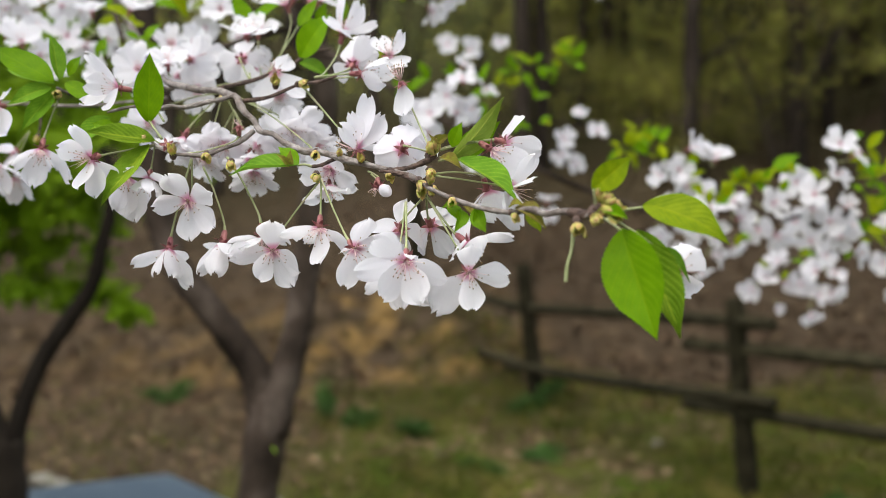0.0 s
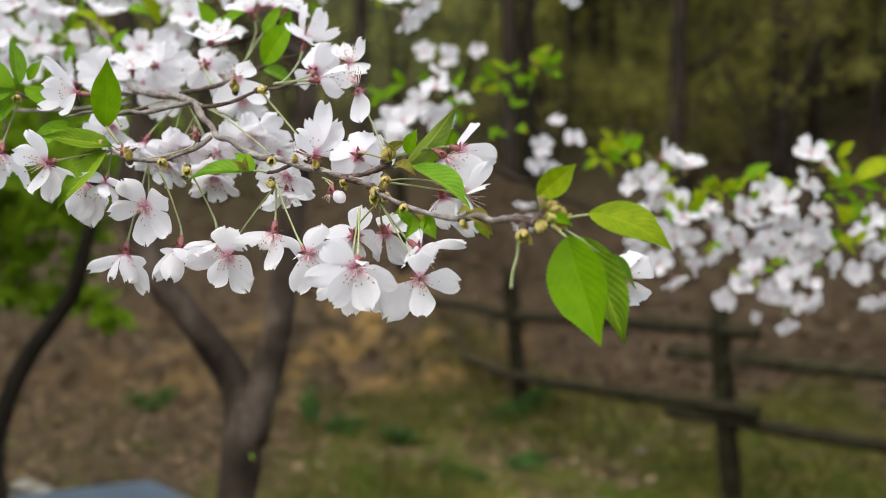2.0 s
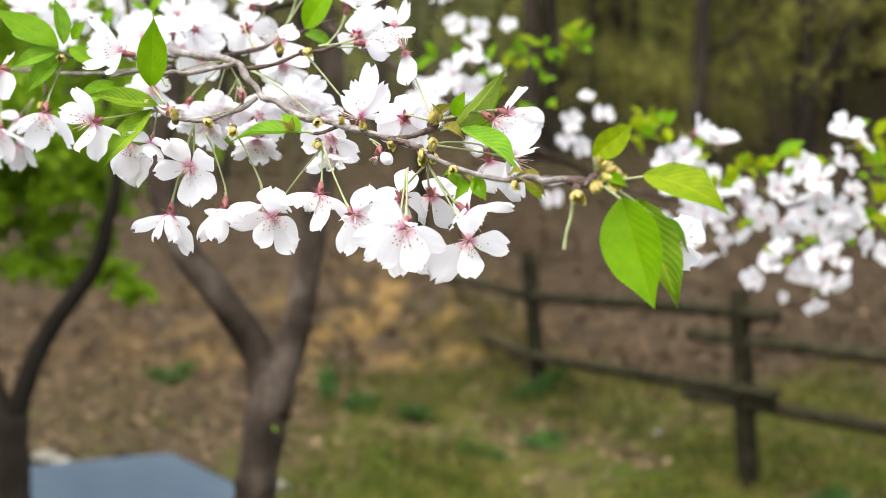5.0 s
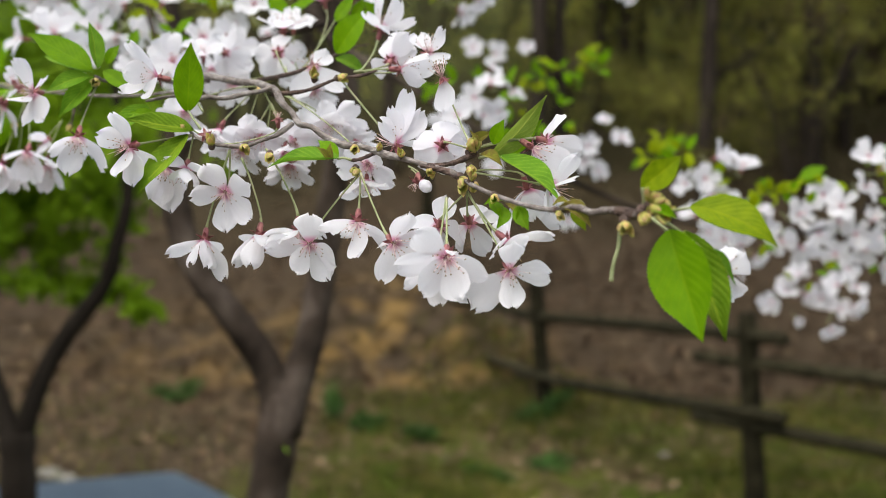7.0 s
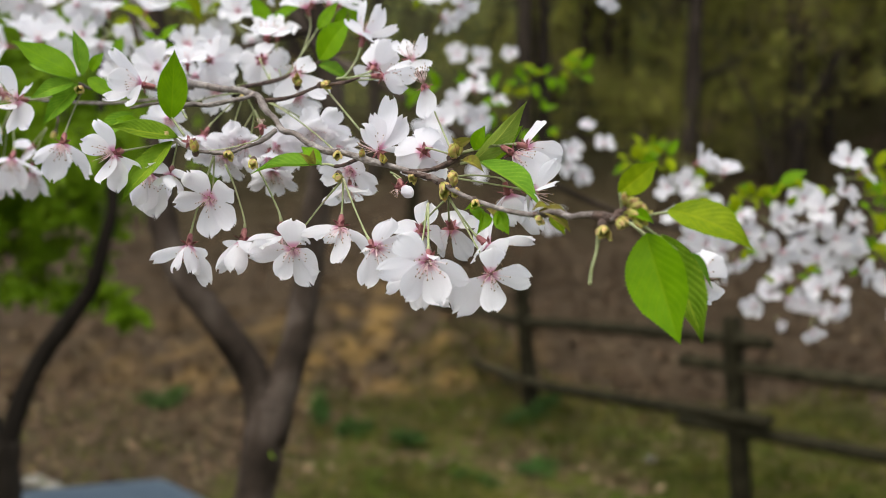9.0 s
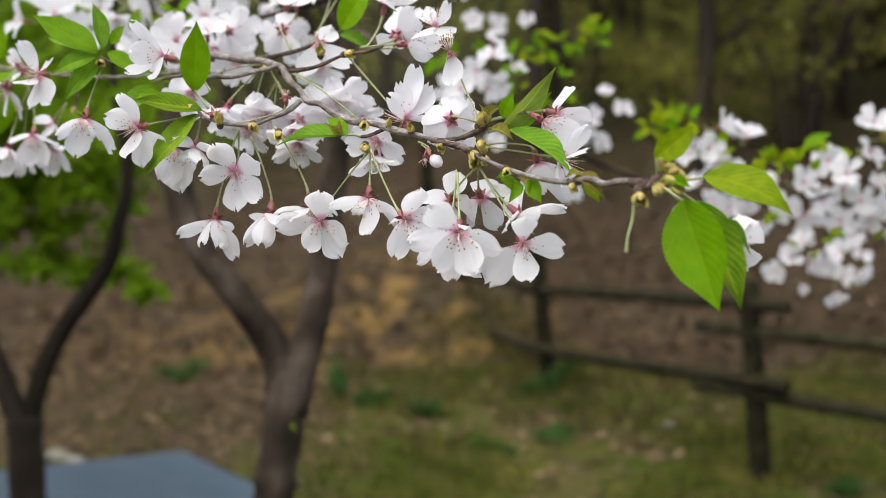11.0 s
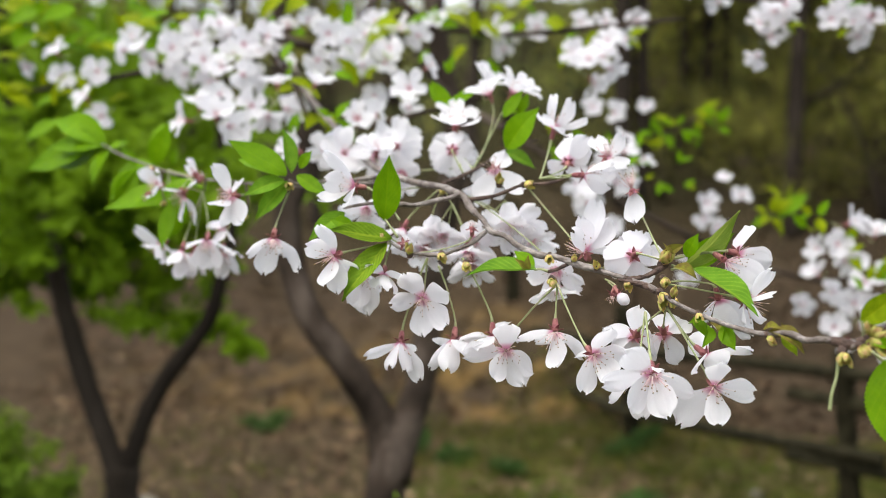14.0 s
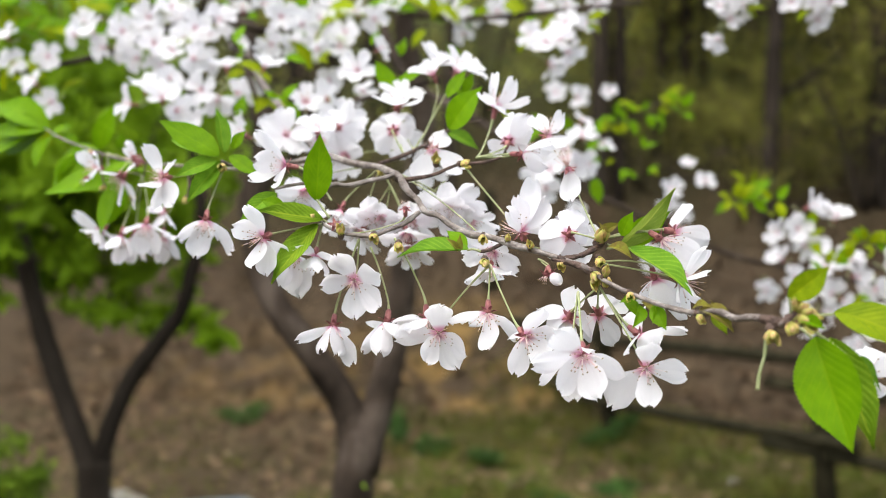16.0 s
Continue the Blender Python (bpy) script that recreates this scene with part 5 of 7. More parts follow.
soft_flowers(back_branch, [
    (-0.700, 1.500, 1.668, 0.1, -1.0, 0.0, 1.05), (-0.645, 1.450, 1.688, 0.7, -0.6, 0.1, 1.00), (-0.759, 1.500, 1.694, -0.3, -0.9, 0.2, 1.00),
    (-0.750, 1.500, 1.658, 0.2, -0.8, -0.4, 1.00), (-0.682, 1.420, 1.618, -0.6, -0.6, 0.3, 1.00), (-0.659, 1.420, 1.594, 0.5, -0.6, -0.5, 1.00),
    (-0.607, 1.420, 1.686, -0.7, -0.5, 0.3, 1.00), (-0.592, 1.420, 1.666, -0.2, -0.8, -0.5, 1.00), (-0.562, 1.400, 1.682, 0.2, -1.0, 0.1, 1.05),
    (-0.575, 1.450, 1.668, 0.1, -0.7, -0.6, 1.00), (-0.527, 1.400, 1.700, 0.0, -1.0, 0.2, 1.05), (-0.507, 1.360, 1.659, 0.1, -1.0, 0.0, 1.10)], 500)
soft_flowers(back_branch, [
    (-0.540, 1.400, 1.649, -0.2, -0.6, -0.7, 1.00), (-0.506, 1.420, 1.718, 0.1, -0.7, 0.6, 1.00), (-0.456, 1.360, 1.679, 0.1, -1.0, 0.1, 1.10),
    (-0.493, 1.450, 1.722, -0.4, -0.6, 0.6, 1.00), (-0.438, 1.400, 1.697, 0.8, -0.4, 0.2, 1.00), (-0.474, 1.330, 1.644, -0.2, -1.0, -0.1, 1.00),
    (-0.474, 1.380, 1.669, 0.2, -0.9, 0.3, 1.00), (-0.446, 1.320, 1.634, 0.1, -0.9, -0.4, 1.00), (-0.494, 1.360, 1.633, -0.3, -0.7, -0.6, 1.00),
    (-0.419, 1.400, 1.667, 0.6, -0.7, 0.2, 0.90), (-0.379, 1.220, 1.606, 0.0, -0.3, 0.9, 1.00), (-0.412, 1.240, 1.584, -0.1, -1.0, 0.0, 1.05)], 501)
soft_flowers(back_branch, [
    (-0.398, 1.260, 1.577, 0.2, -0.7, -0.7, 1.00), (-0.382, 1.280, 1.588, 0.7, -0.7, -0.2, 1.00), (-0.464, 1.160, 1.555, -0.8, -0.5, 0.1, 1.00),
    (-0.449, 1.160, 1.572, -0.2, -0.5, 0.8, 1.00), (-0.425, 1.140, 1.558, 0.1, -0.9, 0.4, 1.05), (-0.422, 1.180, 1.552, 0.7, -0.7, -0.2, 1.00),
    (-0.439, 1.300, 1.562, 0.3, -0.9, -0.3, 0.90), (-0.332, 1.200, 1.604, 0.1, -0.3, 0.9, 1.00), (-0.383, 1.350, 1.599, 0.4, -0.8, -0.3, 0.90),
    (-0.369, 1.400, 1.669, -0.3, -0.9, -0.3, 1.00), (-0.354, 1.380, 1.699, 0.1, -1.0, 0.0, 1.05), (-0.336, 1.420, 1.698, 0.6, -0.7, 0.2, 1.00)], 502)
soft_flowers(back_branch, [
    (-0.341, 1.400, 1.671, 0.2, -0.7, -0.6, 1.00), (-0.432, 1.500, 1.735, -0.2, -0.9, 0.3, 1.00), (-0.405, 1.500, 1.743, 0.2, -0.8, 0.5, 1.00),
    (-0.447, 1.500, 1.722, 0.3, -0.9, -0.3, 0.90), (-0.326, 1.500, 1.724, 0.2, -0.9, 0.2, 1.00), (-0.321, 1.450, 1.674, 0.5, -0.7, -0.4, 0.90),
    (-0.283, 1.450, 1.695, -0.2, -1.0, 0.1, 1.00), (-0.283, 1.400, 1.666, 0.2, -0.7, -0.6, 1.00), (-0.276, 1.500, 1.733, -0.3, -0.8, 0.4, 1.00),
    (-0.252, 1.500, 1.724, 0.4, -0.8, -0.3, 1.00), (-0.318, 1.550, 1.752, 0.1, -0.8, 0.5, 1.00), (-0.208, 1.200, 1.624, 0.9, -0.3, 0.2, 0.80)], 503)
soft_flowers(back_branch, [
    (-0.216, 1.100, 1.583, 0.1, -1.0, 0.0, 1.00), (-0.264, 1.200, 1.570, -0.2, 0.9, 0.3, 0.90), (-0.295, 1.400, 1.624, 0.2, -0.9, -0.3, 0.90),
    (-0.246, 1.350, 1.604, 0.4, -0.7, -0.5, 0.90), (-0.132, 1.000, 1.571, 0.2, -0.3, 0.9, 1.00), (-0.103, 0.950, 1.559, 0.5, -0.3, 0.8, 1.00),
    (-0.251, 0.930, 1.498, 0.1, -1.0, 0.1, 1.10), (-0.205, 0.920, 1.504, 0.1, 0.9, 0.3, 0.95), (-0.219, 0.900, 1.498, -0.4, -0.7, 0.5, 0.90),
    (-0.454, 1.420, 1.685, 0.3, -0.8, 0.4, 1.00), (-0.560, 1.480, 1.704, -0.3, -0.8, 0.3, 1.00), (-0.339, 1.550, 1.714, 0.0, -1.0, 0.1, 1.00)], 504)
soft_flowers(back_branch, [
    (-0.502, 1.450, 1.706, 0.0, -0.9, 0.2, 1.00), (-0.446, 1.380, 1.641, 0.3, -0.9, -0.3, 1.00), (-0.591, 1.500, 1.724, 0.0, -0.7, 0.6, 0.90),
    (-0.548, 1.500, 1.710, 0.0, -0.9, 0.2, 1.00), (-0.352, 1.550, 1.750, -0.2, -0.8, 0.5, 1.00), (-0.235, 1.600, 1.765, 0.2, -0.9, 0.2, 1.00),
    (-0.670, 1.550, 1.726, -0.2, -0.9, 0.4, 0.90), (-0.468, 1.300, 1.606, 0.2, -0.9, 0.3, 0.85)], 505)
soft_leaves(back_branch, [
    (-0.536, 1.120, 1.526, -0.602, 1.140, 1.551), (-0.534, 1.120, 1.523, -0.598, 1.130, 1.518), (-0.487, 1.130, 1.504, -0.468, 1.120, 1.548),
    (-0.532, 1.120, 1.516, -0.541, 1.100, 1.479), (-0.520, 1.120, 1.518, -0.503, 1.100, 1.524), (-0.495, 1.100, 1.496, -0.514, 1.100, 1.450),
    (-0.407, 0.980, 1.461, -0.423, 0.970, 1.413), (-0.412, 1.000, 1.459, -0.453, 0.980, 1.451), (-0.396, 0.980, 1.471, -0.423, 0.970, 1.473),
    (-0.795, 1.600, 1.719, -0.757, 1.600, 1.746), (-0.765, 1.600, 1.720, -0.717, 1.600, 1.742), (-0.749, 1.620, 1.749, -0.792, 1.620, 1.769)], 520, SOFT_GREEN)
soft_leaves(back_branch, [
    (-0.618, 1.500, 1.704, -0.605, 1.500, 1.725), (-0.602, 1.500, 1.739, -0.579, 1.500, 1.716), (-0.626, 1.500, 1.692, -0.633, 1.500, 1.715),
    (-0.814, 1.650, 1.747, -0.839, 1.650, 1.721), (-0.832, 1.650, 1.764, -0.806, 1.650, 1.781), (-0.490, 1.200, 1.511, -0.486, 1.200, 1.531),
    (-0.336, 1.100, 1.534, -0.327, 1.100, 1.546), (-0.381, 1.300, 1.640, -0.388, 1.300, 1.626), (-0.330, 1.300, 1.634, -0.303, 1.300, 1.626),
    (-0.290, 1.100, 1.551, -0.274, 1.100, 1.570), (-0.296, 1.100, 1.554, -0.310, 1.100, 1.562), (-0.172, 1.000, 1.551, -0.187, 1.000, 1.572)], 532, SOFT_GREEN)
soft_leaves(back_branch, [
    (-0.161, 0.980, 1.550, -0.138, 0.980, 1.564), (-0.217, 1.200, 1.629, -0.207, 1.200, 1.645), (-0.189, 1.250, 1.627, -0.184, 1.250, 1.648),
    (-0.103, 0.920, 1.533, -0.095, 0.920, 1.551), (-0.442, 1.450, 1.721, -0.444, 1.450, 1.741), (-0.388, 1.400, 1.699, -0.400, 1.400, 1.712),
    (-0.326, 1.400, 1.680, -0.337, 1.400, 1.688), (-0.243, 1.600, 1.767, -0.202, 1.600, 1.759), (-0.549, 1.550, 1.752, -0.580, 1.550, 1.762)], 544, SOFT_GREEN)
upper_branch = thing("flowering_branch", "thin cherry branch hung with small bunches of white blossom", "branch", "flowering branches")
tube("twig", [(0.3621, 1.4500, 1.7696, 0.0018), (0.3040, 1.5000, 1.7852, 0.0024), (0.2179, 1.5500, 1.7888, 0.0030), (0.1239, 1.6000, 1.8201, 0.0042), (-0.0350, 1.7000, 1.8874, 0.0048), (-0.2289, 1.9500, 2.0573, 0.0066), (-0.4357, 2.5000, 2.6168, 0.0132)], BARK, upper_branch, 7, 6, 0.1, 156)
cluster(upper_branch, (0.2946, 1.5200, 1.7749), 3, 0.03, 1, 160)
cluster(upper_branch, (0.2493, 1.5200, 1.7933), 4, 0.03, 2, 163)
cluster(upper_branch, (0.1636, 1.6000, 1.8207), 4, 0.04, 2, 164)
cluster(upper_branch, (0.3581, 1.4600, 1.7721), 4, 0.04, 2, 165)
soft_flowers(upper_branch, [
    (-0.040, 1.450, 1.694, -0.6, -0.7, 0.1, 1.00), (0.003, 1.450, 1.709, 0.3, -0.8, 0.5, 1.00), (0.005, 1.450, 1.674, 0.3, -0.8, -0.4, 1.00),
    (-0.016, 1.460, 1.659, -0.1, -0.5, -0.8, 1.00), (-0.023, 1.420, 1.679, -0.1, -1.0, 0.1, 1.10), (-0.005, 1.440, 1.688, 0.2, -1.0, 0.0, 1.00),
    (0.216, 1.550, 1.758, -0.3, -0.9, 0.1, 1.00), (0.230, 1.550, 1.740, 0.1, -0.8, -0.5, 1.00), (0.247, 1.560, 1.762, 0.5, -0.8, 0.2, 1.00),
    (0.215, 1.550, 1.715, -0.2, -0.5, -0.8, 0.90), (0.329, 1.500, 1.749, -0.2, -1.0, 0.1, 1.00), (0.348, 1.500, 1.751, 0.3, -0.9, 0.2, 1.00)], 700)
soft_flowers(upper_branch, [
    (0.334, 1.500, 1.732, 0.1, -0.5, -0.8, 0.90), (0.304, 1.520, 1.758, -0.3, -0.9, 0.3, 1.00), (-0.159, 1.700, 1.781, 0.0, -1.0, 0.1, 1.10),
    (-0.131, 1.700, 1.771, 0.3, -0.9, -0.2, 1.00), (-0.091, 1.700, 1.783, 0.0, -1.0, 0.1, 1.10), (-0.024, 1.700, 1.791, -0.1, -0.9, 0.4, 1.00),
    (0.013, 1.700, 1.791, 0.2, -0.9, 0.2, 1.00), (0.066, 1.750, 1.806, 0.1, -1.0, 0.0, 1.00), (-0.140, 1.720, 1.753, -0.2, -0.7, -0.6, 1.00),
    (0.046, 1.700, 1.766, 0.4, -0.8, -0.3, 0.80)], 712)
soft_leaves(upper_branch, [
    (0.040, 1.600, 1.749, 0.068, 1.595, 1.759), (0.043, 1.600, 1.746, 0.057, 1.595, 1.727), (-0.108, 1.700, 1.790, -0.123, 1.695, 1.770),
    (-0.048, 1.700, 1.784, -0.062, 1.695, 1.796), (0.253, 1.560, 1.755, 0.267, 1.555, 1.743), (0.322, 1.500, 1.741, 0.309, 1.495, 1.728)], 730)
tube("twig", [(-0.0194, 1.4500, 1.6821, 0.0010), (-0.0037, 1.5000, 1.7227, 0.0013), (0.0393, 1.6000, 1.7697, 0.0017), (0.0788, 1.7000, 1.8196, 0.0020)], BARK, upper_branch, 7, 6, 0.1, 735)
side_branch = thing("flowering_branch", "long drooping cherry branch with white blossom and bright leaves", "branch", "flowering branches")
tube("twig", [(1.3648, 2.2000, 1.3385, 0.0012), (1.2333, 2.2200, 1.3282, 0.0018), (1.0680, 2.2200, 1.3423, 0.0024), (0.7979, 2.1500, 1.3961, 0.0030), (0.5327, 2.0000, 1.4146, 0.0036), (0.3783, 1.9500, 1.4138, 0.0042), (0.2684, 1.9500, 1.4442, 0.0048), (0.1234, 2.0000, 1.5127, 0.0054), (0.0029, 2.1000, 1.5889, 0.0060), (-0.1368, 2.2000, 1.6860, 0.0078), (-0.2935, 2.3500, 1.7986, 0.0108), (-0.3834, 2.5000, 1.9824, 0.0144)], BARK, side_branch, 7, 6, 0.1, 167)
tube("twig", [(0.5661, 1.5500, 1.4457, 0.0012), (0.5289, 1.6000, 1.4073, 0.0024), (0.4763, 1.7500, 1.3870, 0.0030), (0.3752, 1.9300, 1.4130, 0.0036)], BARK, side_branch, 7, 6, 0.1, 168)
cluster(side_branch, (1.0620, 2.2500, 1.3366), 5, 0.035, 3, 204)
cluster(side_branch, (1.0941, 2.2500, 1.3603), 3, 0.03, 2, 205)
cluster(side_branch, (1.0850, 2.2600, 1.2782), 2, 0.02, 0, 206)
cluster(side_branch, (1.1344, 2.2000, 1.3473), 3, 0.025, 3, 207)
cluster(side_branch, (1.1559, 2.2600, 1.2868), 4, 0.028, 1, 208)
cluster(side_branch, (1.1323, 2.2500, 1.3357), 1, 0.02, 2, 209)
cluster(side_branch, (1.2680, 2.2000, 1.3457), 4, 0.026, 2, 210)
cluster(side_branch, (1.3780, 2.2000, 1.3685), 0, 0.03, 3, 211)
cluster(side_branch, (1.2999, 2.2000, 1.3213), 0, 0.02, 2, 212)
cluster(side_branch, (0.1843, 1.9500, 1.4250), 2, 0.022, 0, 218)
cluster(side_branch, (0.3498, 1.9500, 1.5434), 0, 0.03, 3, 220)
soft_flowers(side_branch, [
    (0.328, 1.500, 1.483, 0.4, -0.4, 0.8, 1.11), (0.313, 1.500, 1.455, -0.3, -0.9, -0.2, 1.00), (0.293, 1.520, 1.449, -0.9, -0.4, 0.1, 1.06),
    (0.322, 1.500, 1.433, 0.3, -0.5, -0.8, 1.00), (0.362, 1.500, 1.470, 0.2, -0.7, 0.6, 1.11), (0.375, 1.850, 1.421, -0.3, -0.9, 0.2, 1.11),
    (0.363, 1.900, 1.371, -0.2, -0.9, -0.4, 1.11), (0.388, 1.800, 1.393, -0.4, -0.9, -0.2, 1.11), (0.378, 1.600, 1.404, -0.1, -0.9, 0.3, 1.17),
    (0.365, 1.600, 1.378, -0.4, -0.9, -0.3, 1.11), (0.391, 1.620, 1.369, 0.2, -0.9, -0.3, 1.11), (0.416, 1.620, 1.417, 0.2, -0.8, 0.5, 1.11)], 600)
soft_flowers(side_branch, [
    (0.424, 1.620, 1.394, 0.5, -0.8, -0.1, 1.11), (0.384, 1.650, 1.431, -0.2, -0.7, 0.7, 1.00), (0.437, 1.500, 1.410, 0.1, -1.0, 0.0, 1.22),
    (0.446, 1.600, 1.378, -0.3, -0.9, -0.2, 1.11), (0.472, 1.600, 1.369, 0.3, -0.8, -0.5, 1.11), (0.529, 1.700, 1.393, 0.2, -1.0, -0.2, 1.11),
    (0.363, 1.700, 1.339, -0.5, -0.8, 0.2, 1.11), (0.386, 1.700, 1.317, 0.3, -0.5, -0.8, 1.11), (0.434, 1.800, 1.339, 0.3, -0.7, -0.6, 1.06),
    (0.489, 1.900, 1.356, 0.4, -0.9, -0.3, 0.89), (0.454, 1.450, 1.435, -0.7, -0.6, 0.3, 1.11), (0.467, 1.420, 1.418, -0.1, -1.0, -0.1, 1.11)], 612)
soft_flowers(side_branch, [
    (0.473, 1.450, 1.402, 0.1, -0.7, -0.7, 1.00), (0.487, 1.400, 1.442, 0.2, -1.0, 0.1, 1.11), (0.492, 1.400, 1.479, -0.4, -0.7, 0.6, 1.06),
    (0.517, 1.420, 1.468, 0.7, -0.6, 0.1, 1.06), (0.512, 1.500, 1.387, 0.0, -1.0, 0.1, 1.11), (0.536, 1.500, 1.406, 0.5, -0.8, 0.3, 1.00),
    (0.521, 1.600, 1.362, -0.3, -0.9, -0.3, 1.11), (0.543, 1.550, 1.368, 0.2, -1.0, -0.2, 1.11), (0.569, 1.580, 1.381, 0.7, -0.7, 0.0, 1.00),
    (0.588, 1.600, 1.346, 0.4, -0.9, -0.2, 1.06), (0.606, 1.800, 1.340, 0.0, -0.9, -0.3, 1.11), (0.592, 2.000, 1.327, 0.1, -0.9, 0.3, 1.11)], 624)
soft_flowers(side_branch, [
    (0.570, 2.000, 1.297, -0.2, -1.0, -0.1, 1.17), (0.547, 2.000, 1.279, -0.6, -0.6, -0.4, 1.11), (0.605, 2.000, 1.293, 0.1, -0.9, -0.4, 1.11),
    (0.631, 2.000, 1.289, 0.1, -1.0, -0.1, 1.11), (0.643, 1.950, 1.312, -0.1, -1.0, 0.0, 1.17), (0.673, 1.950, 1.310, 0.4, -0.9, 0.1, 1.11),
    (0.666, 2.000, 1.268, 0.0, -1.0, -0.2, 1.11), (0.689, 2.000, 1.274, 0.5, -0.7, -0.4, 1.11), (0.667, 2.050, 1.231, -0.1, -0.7, -0.7, 1.11),
    (0.624, 2.100, 1.239, 0.1, -0.9, -0.3, 0.56), (0.763, 1.900, 1.415, 0.1, -0.8, 0.5, 1.11), (0.748, 1.900, 1.388, -0.3, -0.9, 0.0, 1.11)], 636)
soft_flowers(side_branch, [
    (0.765, 1.900, 1.369, 0.3, -0.8, -0.5, 1.06), (0.778, 2.000, 1.325, -0.1, -1.0, -0.1, 1.17), (0.819, 1.950, 1.361, -0.1, -0.9, 0.4, 1.06),
    (0.837, 2.000, 1.325, 0.1, -1.0, -0.2, 1.11), (0.824, 2.000, 1.286, 0.4, -0.7, -0.5, 1.06), (0.801, 2.000, 1.274, -0.4, -0.6, -0.6, 1.06),
    (0.854, 1.950, 1.411, -0.1, -0.8, 0.5, 1.11), (0.866, 1.950, 1.375, 0.3, -0.9, -0.1, 1.11), (0.880, 2.000, 1.327, 0.2, -1.0, -0.2, 1.17),
    (0.862, 2.000, 1.319, -0.4, -0.8, -0.3, 1.06), (0.937, 2.000, 1.343, 0.1, -1.0, 0.1, 1.17), (0.930, 2.000, 1.315, -0.1, -0.8, -0.6, 1.11)], 648)
soft_leaves(side_branch, [
    (0.287, 1.500, 1.493, 0.301, 1.495, 1.513), (0.279, 1.500, 1.493, 0.262, 1.495, 1.505), (0.272, 1.500, 1.476, 0.252, 1.495, 1.493),
    (0.289, 1.500, 1.489, 0.292, 1.495, 1.464), (0.325, 1.500, 1.455, 0.333, 1.495, 1.473), (0.328, 1.500, 1.442, 0.344, 1.495, 1.417),
    (0.394, 1.500, 1.437, 0.376, 1.495, 1.451), (0.400, 1.500, 1.439, 0.393, 1.495, 1.461), (0.405, 1.500, 1.437, 0.421, 1.495, 1.455),
    (0.414, 1.500, 1.442, 0.435, 1.495, 1.437), (0.387, 1.500, 1.434, 0.369, 1.495, 1.429), (0.425, 1.500, 1.441, 0.442, 1.495, 1.458)], 660)
soft_leaves(side_branch, [
    (0.437, 1.500, 1.456, 0.472, 1.495, 1.474), (0.442, 1.500, 1.453, 0.465, 1.495, 1.456), (0.481, 1.500, 1.453, 0.499, 1.495, 1.442),
    (0.532, 1.500, 1.494, 0.558, 1.495, 1.503), (0.541, 1.500, 1.465, 0.549, 1.495, 1.488), (0.551, 1.500, 1.451, 0.560, 1.495, 1.476),
    (0.558, 1.500, 1.445, 0.588, 1.495, 1.456), (0.586, 1.500, 1.452, 0.622, 1.495, 1.439), (0.561, 1.500, 1.436, 0.586, 1.495, 1.433),
    (0.557, 1.500, 1.427, 0.539, 1.495, 1.434), (0.561, 1.500, 1.419, 0.584, 1.495, 1.401), (0.566, 1.500, 1.395, 0.586, 1.495, 1.419)], 672)
soft_leaves(side_branch, [
    (0.558, 1.500, 1.376, 0.589, 1.495, 1.370), (0.563, 1.500, 1.370, 0.547, 1.495, 1.390), (0.799, 1.950, 1.401, 0.817, 1.945, 1.417),
    (0.803, 1.950, 1.389, 0.825, 1.945, 1.397), (0.805, 1.950, 1.373, 0.793, 1.945, 1.352), (0.894, 1.950, 1.389, 0.884, 1.945, 1.413),
    (0.898, 1.950, 1.387, 0.921, 1.945, 1.407), (0.890, 1.950, 1.381, 0.865, 1.945, 1.349), (0.894, 1.950, 1.377, 0.918, 1.945, 1.371),
    (0.473, 1.500, 1.341, 0.487, 1.495, 1.352), (0.429, 1.500, 1.325, 0.417, 1.495, 1.335), (0.533, 1.500, 1.337, 0.542, 1.495, 1.349)], 684)
soft_leaves(side_branch, [
    (0.463, 1.500, 1.335, 0.479, 1.495, 1.331), (0.452, 1.500, 1.309, 0.456, 1.495, 1.323), (0.394, 1.500, 1.370, 0.408, 1.495, 1.361),
    (0.363, 1.500, 1.410, 0.369, 1.495, 1.425)], 696)
soft_leaves(side_branch, [
    (0.541, 1.441, 1.478, 0.561, 1.437, 1.500), (0.545, 1.431, 1.439, 0.529, 1.427, 1.459), (0.560, 1.431, 1.422, 0.546, 1.427, 1.436),
    (0.582, 1.441, 1.423, 0.580, 1.437, 1.439), (0.602, 1.441, 1.425, 0.617, 1.437, 1.448), (0.550, 1.431, 1.394, 0.534, 1.427, 1.413),
    (0.560, 1.431, 1.369, 0.576, 1.427, 1.386), (0.541, 1.431, 1.357, 0.534, 1.427, 1.364), (0.571, 1.431, 1.390, 0.578, 1.427, 1.408),
    (0.787, 1.871, 1.394, 0.778, 1.867, 1.411), (0.803, 1.871, 1.377, 0.810, 1.867, 1.389), (0.861, 1.871, 1.376, 0.843, 1.867, 1.407)], 800)
